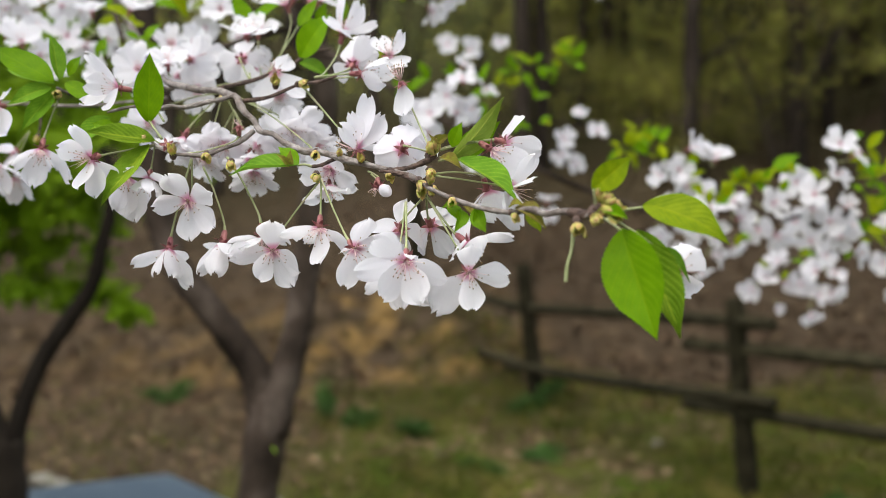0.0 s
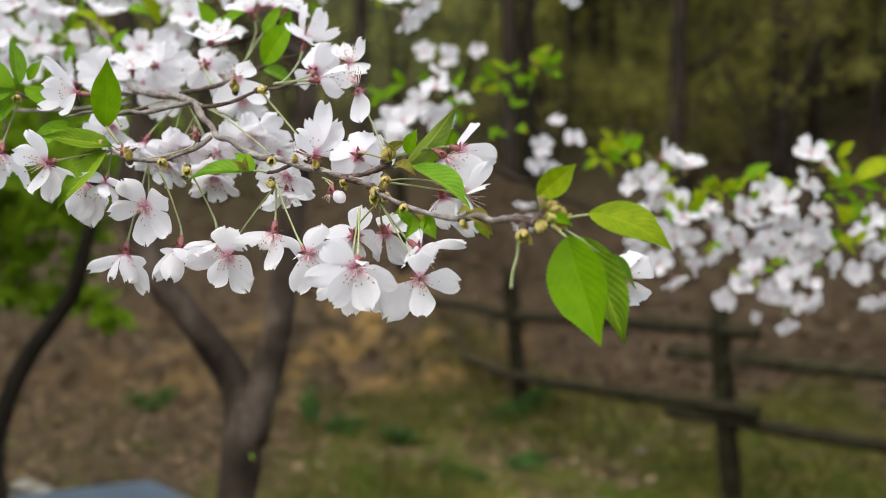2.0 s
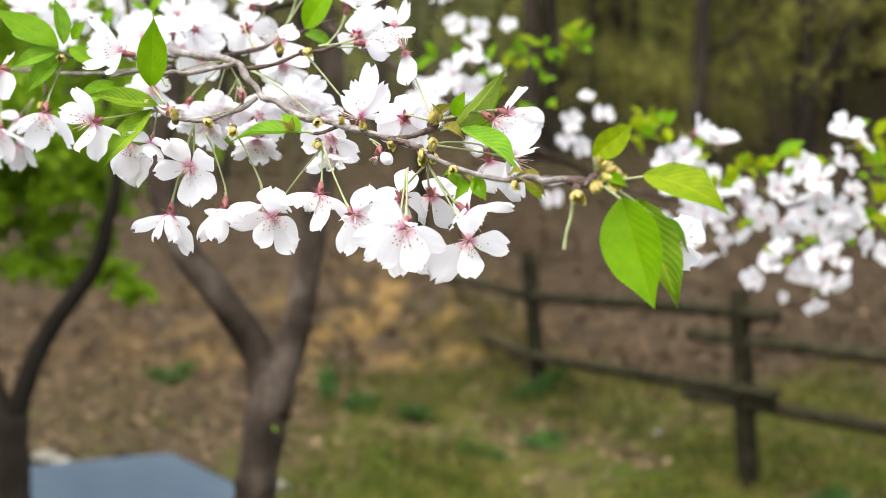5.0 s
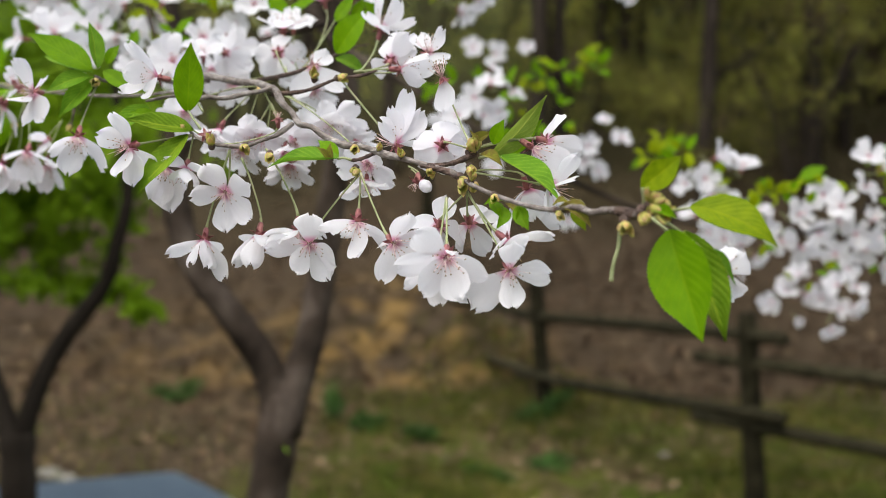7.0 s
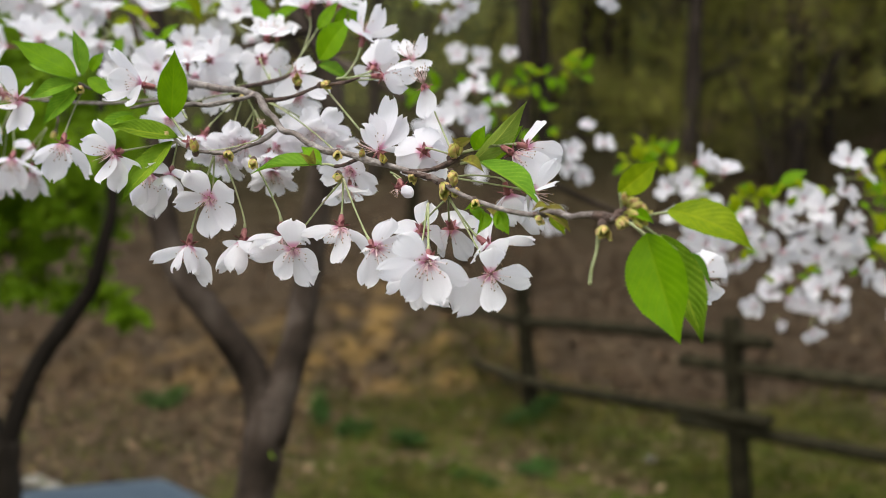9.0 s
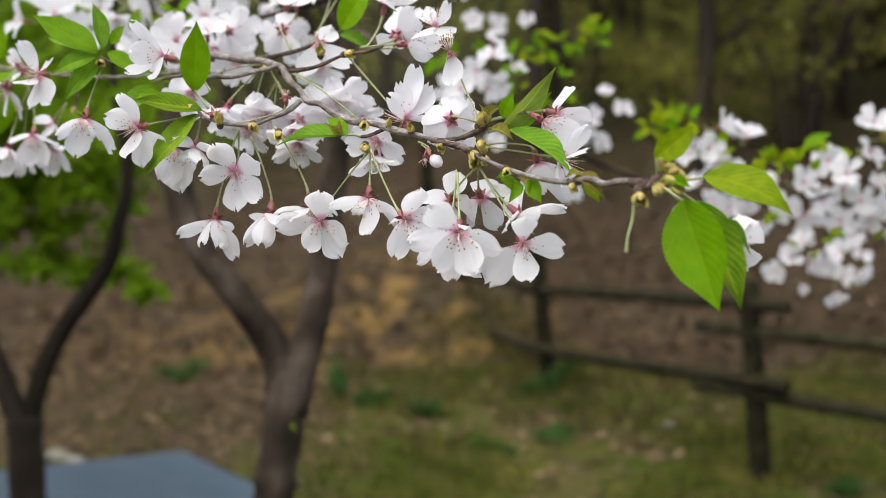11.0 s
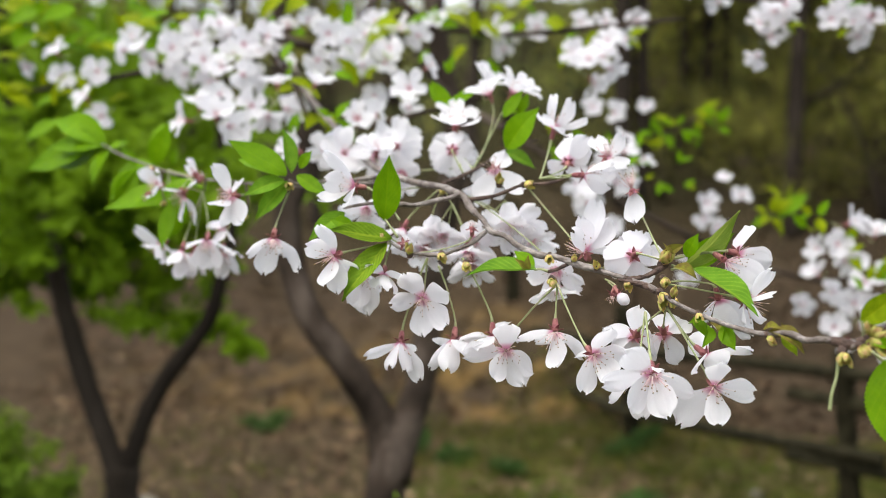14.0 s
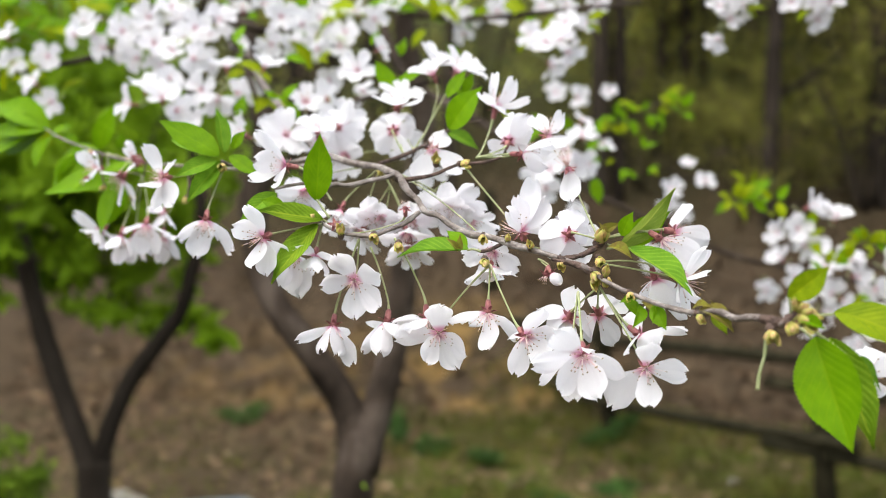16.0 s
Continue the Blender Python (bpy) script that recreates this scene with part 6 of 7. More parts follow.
soft_leaves(side_branch, [
    (0.881, 1.871, 1.354, 0.877, 1.867, 1.382), (0.858, 1.871, 1.349, 0.858, 1.867, 1.365), (0.968, 1.871, 1.320, 0.954, 1.867, 1.344),
    (1.009, 1.871, 1.341, 0.987, 1.867, 1.357), (0.405, 1.431, 1.439, 0.415, 1.427, 1.452), (0.427, 1.431, 1.423, 0.437, 1.427, 1.438),
    (0.444, 1.431, 1.444, 0.433, 1.427, 1.459), (0.391, 1.431, 1.423, 0.375, 1.427, 1.432), (0.357, 1.431, 1.415, 0.365, 1.427, 1.435),
    (0.327, 1.431, 1.395, 0.311, 1.427, 1.413), (0.335, 1.431, 1.407, 0.334, 1.427, 1.424)], 812)
soft_leaves(side_branch, [
    (0.223, 1.921, 1.674, 0.240, 1.917, 1.703), (0.210, 1.921, 1.685, 0.194, 1.917, 1.702), (0.241, 1.921, 1.654, 0.223, 1.917, 1.668),
    (0.194, 1.921, 1.644, 0.172, 1.917, 1.659), (0.175, 1.921, 1.639, 0.160, 1.917, 1.662), (0.158, 1.921, 1.604, 0.156, 1.917, 1.627),
    (0.110, 1.921, 1.659, 0.115, 1.917, 1.685), (0.125, 1.921, 1.648, 0.108, 1.917, 1.678), (0.134, 1.871, 1.550, 0.128, 1.867, 1.564),
    (0.161, 1.871, 1.557, 0.172, 1.867, 1.567), (-0.019, 1.571, 1.588, -0.035, 1.567, 1.611), (-0.067, 1.571, 1.576, -0.063, 1.567, 1.589)], 840, SOFT_GREEN)
soft_leaves(side_branch, [
    (-0.064, 1.571, 1.557, -0.045, 1.567, 1.583), (0.056, 1.571, 1.583, 0.042, 1.567, 1.593), (0.040, 1.571, 1.561, 0.061, 1.567, 1.574),
    (0.061, 1.671, 1.542, 0.062, 1.667, 1.567)], 852, SOFT_GREEN)
tube("twig", [(0.5072, 1.4200, 1.4698, 0.0012), (0.5109, 1.4500, 1.4317, 0.0016), (0.5257, 1.5500, 1.3980, 0.0021), (0.5463, 1.7000, 1.3856, 0.0026), (0.5298, 1.8000, 1.3971, 0.0030)], BARK, side_branch, 7, 6, 0.1, 690)
tube("twig", [(0.5959, 1.4800, 1.4374, 0.0010), (0.5645, 1.5000, 1.4309, 0.0014), (0.5504, 1.5400, 1.3977, 0.0018), (0.5485, 1.6500, 1.3803, 0.0022)], BARK, side_branch, 7, 6, 0.1, 691)
tube("twig", [(0.6714, 2.0500, 1.2373, 0.0010), (0.6613, 2.0000, 1.2908, 0.0013), (0.6509, 1.9500, 1.3417, 0.0017), (0.6770, 2.0000, 1.3772, 0.0020)], BARK, side_branch, 7, 6, 0.1, 692)
tube("twig", [(0.5635, 2.0000, 1.2910, 0.0010), (0.5889, 1.9800, 1.3216, 0.0015), (0.6297, 1.9800, 1.3518, 0.0020)], BARK, side_branch, 7, 6, 0.1, 693)
tube("twig", [(0.9211, 2.0000, 1.3311, 0.0010), (0.8555, 1.9800, 1.3516, 0.0014), (0.7824, 1.9500, 1.3814, 0.0019), (0.7318, 1.9500, 1.3864, 0.0024), (0.6977, 2.0000, 1.3823, 0.0028)], BARK, side_branch, 7, 6, 0.1, 694)
soft_flowers(side_branch, [
    (0.008, 1.900, 1.693, -0.2, -1.0, 0.1, 1.00), (0.044, 1.900, 1.684, 0.2, -1.0, -0.2, 1.05), (0.097, 1.900, 1.697, 0.0, -1.0, 0.1, 0.75),
    (0.025, 1.420, 1.562, 0.1, -0.9, 0.3, 1.00), (0.005, 1.450, 1.547, -0.3, -0.9, 0.1, 1.00), (0.016, 1.450, 1.525, 0.1, -0.9, -0.4, 1.00),
    (0.034, 1.460, 1.531, 0.5, -0.8, -0.3, 0.95), (0.054, 1.500, 1.561, 0.7, -0.7, 0.1, 0.85), (0.026, 1.450, 1.585, -0.1, -0.5, 0.8, 0.70),
    (-0.034, 1.400, 1.517, -0.2, -1.0, -0.1, 1.00), (-0.015, 1.380, 1.515, 0.1, -1.0, 0.1, 1.05), (-0.020, 1.400, 1.494, 0.1, -0.8, -0.6, 1.00)], 740)
soft_flowers(side_branch, [
    (0.231, 1.900, 1.577, 0.1, -0.8, 0.5, 0.75), (0.259, 1.900, 1.548, 0.2, -1.0, -0.1, 0.95), (0.202, 1.900, 1.535, -0.2, -1.0, 0.2, 1.00),
    (0.199, 1.900, 1.509, 0.0, -0.9, -0.3, 1.00), (0.221, 1.900, 1.494, 0.3, -0.8, -0.5, 0.90), (0.044, 1.850, 1.489, 0.0, -1.0, -0.2, 0.90)], 752)
soft_leaves(side_branch, [
    (0.202, 2.000, 1.696, 0.237, 1.995, 1.724), (0.201, 2.000, 1.692, 0.237, 1.995, 1.700), (0.193, 2.000, 1.684, 0.210, 1.995, 1.670),
    (0.163, 2.000, 1.680, 0.176, 1.995, 1.697), (0.155, 2.000, 1.676, 0.131, 1.995, 1.690), (0.138, 2.000, 1.669, 0.113, 1.995, 1.678),
    (0.142, 2.000, 1.663, 0.156, 1.995, 1.633), (0.120, 2.000, 1.661, 0.094, 1.995, 1.664), (0.128, 2.000, 1.659, 0.132, 1.995, 1.635),
    (0.108, 2.000, 1.655, 0.088, 1.995, 1.638), (0.126, 1.900, 1.566, 0.119, 1.895, 1.544), (0.130, 1.900, 1.560, 0.148, 1.895, 1.551)], 770)
soft_leaves(side_branch, [
    (0.167, 1.900, 1.570, 0.182, 1.895, 1.555), (0.295, 1.850, 1.513, 0.280, 1.845, 1.494), (0.299, 1.850, 1.519, 0.313, 1.845, 1.548),
    (0.304, 1.850, 1.517, 0.333, 1.845, 1.541), (0.310, 1.850, 1.513, 0.358, 1.845, 1.549), (0.299, 1.850, 1.508, 0.318, 1.845, 1.493),
    (0.290, 1.850, 1.519, 0.270, 1.845, 1.523), (-0.067, 1.300, 1.562, -0.078, 1.295, 1.578), (0.014, 1.500, 1.580, 0.006, 1.495, 1.598),
    (0.070, 1.600, 1.545, 0.083, 1.595, 1.551), (0.046, 1.500, 1.515, 0.056, 1.495, 1.502)], 782)
tube("twig", [(0.2257, 2.0000, 1.7167, 0.0010), (0.1575, 2.0000, 1.6707, 0.0015), (0.0985, 2.0000, 1.6496, 0.0020), (0.0315, 2.0500, 1.6396, 0.0025)], BARK, side_branch, 7, 6, 0.1, 790)
tube("twig", [(0.3613, 1.8500, 1.5475, 0.0010), (0.2987, 1.8500, 1.5169, 0.0013), (0.2614, 1.9000, 1.5402, 0.0017), (0.2022, 1.9500, 1.5720, 0.0020)], BARK, side_branch, 7, 6, 0.1, 791)
forked_tree = thing("cherry_tree", "forked brown cherry trunk standing on the grass", "tree")
tube("trunk", [(-0.4505, 2.6200, -0.1155, 0.0750), (-0.4505, 2.6200, 0.2250, 0.0580), (-0.4427, 2.6200, 0.6179, 0.0520), (-0.4292, 2.6100, 0.7773, 0.0480), (-0.4133, 2.6000, 0.8834, 0.0460), (-0.4029, 2.6000, 0.9874, 0.0450), (-0.3980, 2.6000, 1.0450, 0.0260)], BARK, forked_tree, 12, 6, 0.08, 244)
tube("limb", [(-0.4090, 2.6000, 0.9200, 0.0400), (-0.4276, 2.6000, 1.0524, 0.0390), (-0.4798, 2.5800, 1.1449, 0.0350), (-0.5362, 2.5600, 1.2233, 0.0340), (-0.5940, 2.5500, 1.3003, 0.0330), (-0.6361, 2.5500, 1.4023, 0.0320), (-0.6552, 2.5500, 1.5297, 0.0310), (-0.6297, 2.5500, 1.6827, 0.0290), (-0.6807, 2.5500, 1.9121, 0.0260), (-0.7062, 2.5500, 2.2945, 0.0200)], BARK, forked_tree, 10, 6, 0.07, 245)
tube("limb", [(-0.3960, 2.6000, 0.9200, 0.0400), (-0.3640, 2.6100, 1.0643, 0.0380), (-0.3392, 2.6200, 1.1549, 0.0340), (-0.3273, 2.6300, 1.2461, 0.0340), (-0.3154, 2.6400, 1.3513, 0.0330), (-0.2956, 2.6400, 1.5361, 0.0310), (-0.2737, 2.6200, 1.7311, 0.0290), (-0.3171, 2.6000, 1.9231, 0.0260), (-0.3620, 2.5500, 2.2945, 0.0200)], BARK, forked_tree, 10, 6, 0.07, 246)
tube("shoot", [(-0.3865, 2.5600, 0.9034, 0.0012), (-0.3804, 2.5450, 0.8971, 0.0025), (-0.3733, 2.5400, 0.8917, 0.0010)], LEAF_DEEP, forked_tree, 5, 6, 0.1, 247)
near_tree = thing("cherry_tree", "grey mottled leaning cherry trunk beside the lawn", "tree")
tube("trunk", [(0.6141, 1.0200, 1.7930, 0.0580), (0.6612, 1.0200, 1.6728, 0.0580), (0.7061, 1.0200, 1.5617, 0.0580), (0.7303, 1.0200, 1.4941, 0.0560), (0.7578, 1.0200, 1.4145, 0.0600), (0.7947, 1.0200, 1.2764, 0.0640), (0.8378, 1.0200, 0.9842, 0.0700), (0.9308, 1.0500, 0.3564, 0.0850), (1.0401, 1.1000, -0.4250, 0.1000)], BARK_GREY, near_tree, 16, 6, 0.05, 249)
tube("limb", [(0.6612, 1.0200, 1.6784, 0.0300), (0.7346, 1.0000, 1.7415, 0.0280), (0.8190, 0.9800, 1.8425, 0.0240), (0.8972, 1.0000, 2.0142, 0.0160)], BARK_GREY, near_tree, 10, 6, 0.05, 250)
leafy_tree = thing("leafy_tree", "dark forked tree with fresh green leaves at the bank", "tree")
tube("trunk", [(-1.6454, 4.3500, -0.4674, 0.0850), (-1.6479, 4.3200, 0.2016, 0.0700), (-1.6514, 4.3000, 0.4693, 0.0660), (-1.6576, 4.3000, 0.6226, 0.0700)], BARK_DARK, leafy_tree, 10, 6, 0.08, 252)
tube("limb", [(-1.6442, 4.3000, 0.5135, 0.0500), (-1.7198, 4.3000, 0.7077, 0.0460), (-1.8080, 4.3000, 0.9244, 0.0440), (-1.8853, 4.3000, 1.1425, 0.0420), (-1.9515, 4.3000, 1.3620, 0.0400), (-2.0331, 4.3000, 1.6711, 0.0350), (-2.1651, 4.3000, 2.0704, 0.0300), (-2.2636, 4.3000, 2.7444, 0.0200)], BARK_DARK, leafy_tree, 9, 6, 0.07, 253)
tube("limb", [(-1.6554, 4.3000, 0.5130, 0.0440), (-1.6036, 4.3000, 0.7348, 0.0380), (-1.5150, 4.2800, 0.9380, 0.0360), (-1.4043, 4.2500, 1.0862, 0.0340), (-1.3118, 4.2200, 1.2100, 0.0300), (-1.2717, 4.2000, 1.3408, 0.0270), (-1.2328, 4.2000, 1.5784, 0.0220), (-1.2915, 4.2000, 1.9649, 0.0160), (-1.2466, 4.2000, 2.5071, 0.0100)], BARK_DARK, leafy_tree, 9, 6, 0.07, 254)
foliage_of(leafy_tree, [((-2.2285, 4.7500, 1.5285), (0.4, 0.2, 0.2), 578), ((-1.9542, 4.8000, 1.7373), (0.4, 0.25, 0.25), 714), ((-1.7278, 4.7000, 1.3728), (0.3, 0.15, 0.14), 340), ((-2.2412, 4.8000, 1.9035), (0.5, 0.3, 0.3), 816), ((-1.8525, 4.9000, 2.1025), (0.5, 0.3, 0.3), 612), ((-1.5255, 4.5500, 1.1919), (0.2, 0.12, 0.07), 119), ((-2.3772, 4.7000, 1.4243), (0.3, 0.2, 0.16), 408), ((-1.2200, 4.3000, 1.1231), (0.1, 0.1, 0.04), 51), ((-2.1279, 4.4000, 2.2946), (0.45, 0.3, 0.25), 782), ((-1.5133, 4.7500, 1.7943), (0.4, 0.25, 0.25), 510), ((-1.9947, 4.8000, 1.4884), (0.35, 0.2, 0.16), 374), ((-2.4522, 4.6000, 1.9945), (0.4, 0.3, 0.4), 544), ((-2.0589, 4.7000, 2.1890), (0.5, 0.3, 0.25), 510), ((-1.8571, 3.9500, 1.7102), (0.35, 0.2, 0.2), 391), ((-1.9756, 3.9500, 1.5222), (0.2, 0.15, 0.1), 153), ((-1.6526, 3.9500, 1.8385), (0.3, 0.2, 0.2), 255)], 0.085, LEAF_BACK, 8)
PLATFORM = (-1.4333, 5.9000, 0.1792)
STONES = [(-2.53, 7.16, 0.09), (-1.01, 6.84, 0.08), (1.55, 8.20, 0.045), (-2.38, 7.04, 0.08), (-1.49, 6.15, 0.16)]
BUSH_AT = (-2.00, 3.70, 0.80, 0.27)
spray(branch, (-0.3971, 0.9650, 1.4768), [
    (-0.3762, 0.9300, 1.4749, 0.38, -0.59, 0.72, 0.85, "spent"),
    (-0.3823, 0.9300, 1.4786, -0.34, -0.51, 0.79, 0.85, "spent"),
    (-0.3987, 0.9400, 1.4605, -0.29, -0.60, -0.74, 0.85, "spent")], 259)
spray(branch, (-0.4389, 0.9800, 1.4884), [
    (-0.4372, 0.9700, 1.4803, -0.56, -0.52, -0.65, 0.85, "spent"),
    (-0.4384, 0.9700, 1.4598, -0.67, -0.39, -0.63, 0.85, "spent")], 260)
flower(branch, (-0.0421, 0.6620, 1.3938), (-0.0356, 0.6560, 1.3865), (0.55, -0.35, -0.75), "bud", 0.68, 0.4, (), 261)
flower(branch, (-0.0441, 0.6620, 1.3955), (-0.0395, 0.6580, 1.3855), (-0.25, -0.4, -0.88), "spent", 0.8, 0.4, (), 262)
EDGE_TREE = (5.98, 10.20)
WEEDS = [(-0.20, 8.34, 0.16, 0.12), (-0.91, 8.74, 0.12, 0.36), (-0.62, 8.72, 0.12, 0.14), (0.26, 7.48, 0.14, 0.08), (0.66, 7.82, 0.20, 0.07), (-2.20, 9.14, 0.22, 0.12), (0.69, 8.83, 0.16, 0.12), (0.88, 8.98, 0.12, 0.16), (2.35, 6.68, 0.14, 0.07)]
leafy_shoot(back_branch, (-0.8774, 1.6500, 1.7567), 9, 0.08, 0.06, 263)
leafy_shoot(back_branch, (-0.8144, 1.6500, 1.7405), 9, 0.08, 0.06, 264)
leafy_shoot(back_branch, (-0.7537, 1.6500, 1.7720), 8, 0.08, 0.06, 265)
leafy_shoot(back_branch, (-0.6735, 1.6000, 1.7490), 6, 0.06, 0.055, 266)
leafy_shoot(back_branch, (-0.8622, 1.6500, 1.8179), 10, 0.1, 0.06, 267)
leafy_shoot(back_branch, (-0.7918, 1.6500, 1.8364), 10, 0.1, 0.06, 268)
leafy_shoot(back_branch, (-0.8588, 1.6000, 1.6613), 6, 0.06, 0.055, 269)
leafy_shoot(back_branch, (-0.7687, 1.5000, 1.5981), 4, 0.05, 0.055, 270)
leafy_shoot(back_branch, (-0.7634, 1.6000, 1.6466), 4, 0.05, 0.05, 271)
leafy_shoot(back_branch, (-0.5598, 1.5000, 1.7830), 7, 0.07, 0.05, 272)
leafy_shoot(back_branch, (-0.4409, 1.5000, 1.7771), 7, 0.07, 0.05, 273)
leafy_shoot(back_branch, (-0.3117, 1.4000, 1.6518), 5, 0.05, 0.045, 274)
leafy_shoot(back_branch, (-0.3381, 1.2500, 1.5711), 5, 0.04, 0.045, 275)
leafy_shoot(back_branch, (-0.4096, 1.3500, 1.6474), 4, 0.04, 0.045, 276)
leafy_shoot(back_branch, (-0.2394, 1.7000, 1.7884), 6, 0.07, 0.05, 277)
leafy_shoot(back_branch, (-0.3145, 1.5000, 1.7403), 6, 0.06, 0.05, 278)
leafy_shoot(back_branch, (-0.1442, 1.7000, 1.7988), 6, 0.07, 0.05, 279)
leafy_shoot(back_branch, (-0.0341, 1.6000, 1.7360), 4, 0.05, 0.045, 280)
leafy_shoot(back_branch, (-0.1862, 1.7000, 1.7589), 4, 0.05, 0.045, 281)
spur(branch, (-0.0774, 0.6891, 1.4090), (-0.11, -0.75, -0.65), 1.15, 282)
spur(branch, (-0.0626, 0.6811, 1.4062), (0.23, -0.79, 0.57), 0.92, 283)
spur(branch, (-0.0486, 0.6728, 1.4020), (0.00, -0.76, 0.65), 1.03, 284)
spur(branch, (-0.0301, 0.6561, 1.3944), (-0.23, -0.69, -0.69), 1.15, 285)
spur(branch, (-0.0132, 0.6390, 1.3882), (0.33, -0.67, -0.67), 1.26, 286)
spur(branch, (-0.0076, 0.6309, 1.3864), (0.23, -0.69, 0.69), 1.15, 287)
spur(branch, (0.0049, 0.6128, 1.3773), (0.12, -0.81, -0.58), 1.03, 288)
spur(branch, (0.0353, 0.5739, 1.3680), (0.43, -0.64, -0.64), 1.03, 289)
leaf(branch, (0.0034, 0.6180, 1.3744), (0.0098, 0.6100, 1.3643), (0.30, -0.90, 0.30), "broad")
leaf(branch, (0.0163, 0.6030, 1.3714), (0.0226, 0.5950, 1.3586), (-0.31, -0.93, 0.21), "broad")
leaf(branch, (0.0175, 0.6030, 1.3708), (0.0155, 0.5980, 1.3617), (0.52, -0.83, 0.21), "curl")
leaf(branch, (0.0425, 0.5750, 1.3681), (0.0496, 0.5700, 1.3583), (0.30, -0.90, 0.30), "olive")
leaf(branch, (0.0434, 0.5750, 1.3687), (0.0410, 0.5700, 1.3754), (0.31, -0.93, 0.21), "young")
leaf(branch, (-0.0075, 0.6800, 1.4095), (0.0054, 0.6750, 1.4185), (-0.21, -0.93, 0.31), "young")
spur(branch, (0.0775, 0.5330, 1.3668), (0.77, -0.55, -0.33), 1.25, 296)
spur(branch, (0.0746, 0.5330, 1.3716), (0.11, -0.44, 0.89), 1.25, 298)
spur(branch, (0.0789, 0.5330, 1.3700), (0.93, -0.31, 0.21), 1.12, 300)
leaf(branch, (0.0750, 0.5320, 1.3673), (0.0866, 0.5280, 1.3640), (0.11, -0.84, 0.53), "curl")
leaf(branch, (0.0734, 0.5320, 1.3710), (0.0789, 0.5300, 1.3762), (0.30, -0.90, 0.30), "young")
leaf(branch, (-0.0022, 0.6700, 1.4041), (0.0111, 0.6620, 1.3969), (0.14, -0.80, 0.58), "young")
leaf(branch, (-0.0044, 0.6750, 1.4069), (-0.0087, 0.6700, 1.4187), (0.45, -0.87, 0.19), "young")
spray(branch, (-0.1089, 0.8000, 1.4512), [
    (-0.1007, 0.7900, 1.4357, 0.22, -0.82, -0.53, 0.94, "open"),
    (-0.1295, 0.8000, 1.4232, -0.04, -0.75, -0.66, 0.94, "open"),
    (-0.0898, 0.8000, 1.4250, 0.39, -0.63, -0.67, 0.89, "half")], 306)
spray(branch, (-0.1478, 0.8000, 1.4482), [
    (-0.1525, 0.8000, 1.4243, -0.15, -0.74, -0.65, 0.94, "open"),
    (-0.1318, 0.7900, 1.4046, 0.05, -0.51, -0.86, 0.94, "open"),
    (-0.1675, 0.8000, 1.4149, -0.37, -0.54, -0.76, 0.94, "open")], 307)
spray(branch, (-0.0497, 0.6900, 1.4038), [
    (-0.0716, 0.7200, 1.4007, -0.22, -0.87, -0.44, 0.89, "open"),
    (-0.0230, 0.7200, 1.4061, 0.33, -0.88, 0.33, 0.89, "half")], 308)


# ---- fence ----
def fence(posts):
    """A rustic fence of round posts and overlapping pole rails."""
    top = thing("fence", "weathered dark round-pole post-and-rail fence on the lawn edge", "fence", at=(0, 0, 0))
    rng = random.Random(5)
    for k, (x, y, hgt, lean) in enumerate(posts):
        z = height(x, y) - 0.12
        tube("post", [(x, y, z, 0.070), (x - lean * 0.5, y, z + hgt * 0.5, 0.066), (x - lean, y, z + hgt + 0.12, 0.060)], POST, top, 10, 6, 0.05, k)
    return top, rng


POSTS = [(-0.25, 11.3, 1.0, 0.05), (0.78, 9.2, 1.10, 0.13), (1.88, 6.9, 1.24, 0.10), (3.09, 5.06, 1.14, 0.05), (4.4, 3.2, 1.14, 0.04)]
fence_thing, frng = fence(POSTS)
RAILS = [((-0.35, 11.5, 0.98), (0.85, 9.05, 0.86)), ((-0.35, 11.5, 0.52), (0.85, 9.05, 0.38)),
         ((0.60, 9.55, 0.86), (1.98, 6.65, 0.91)), ((0.60, 9.55, 0.37), (1.98, 6.65, 0.45)),
         ((1.62, 7.35, 0.74), (3.22, 4.85, 0.73)), ((1.62, 7.35, 0.36), (3.22, 4.85, 0.37)),
         ((2.78, 5.45, 0.86), (4.5, 3.0, 0.80)), ((2.78, 5.45, 0.50), (4.5, 3.0, 0.42))]
for k, (a, b) in enumerate(RAILS):
    mx, my, mz = [(a[i] + b[i]) / 2 + frng.uniform(-0.012, 0.012) for i in range(3)]
    off = 0.055
    tube("rail", [(a[0] - off, a[1] - off, a[2], 0.040), (mx - off, my - off, mz, 0.043), (b[0] - off, b[1] - off, b[2], 0.042)], RAIL, fence_thing, 9, 6, 0.05, 20 + k)


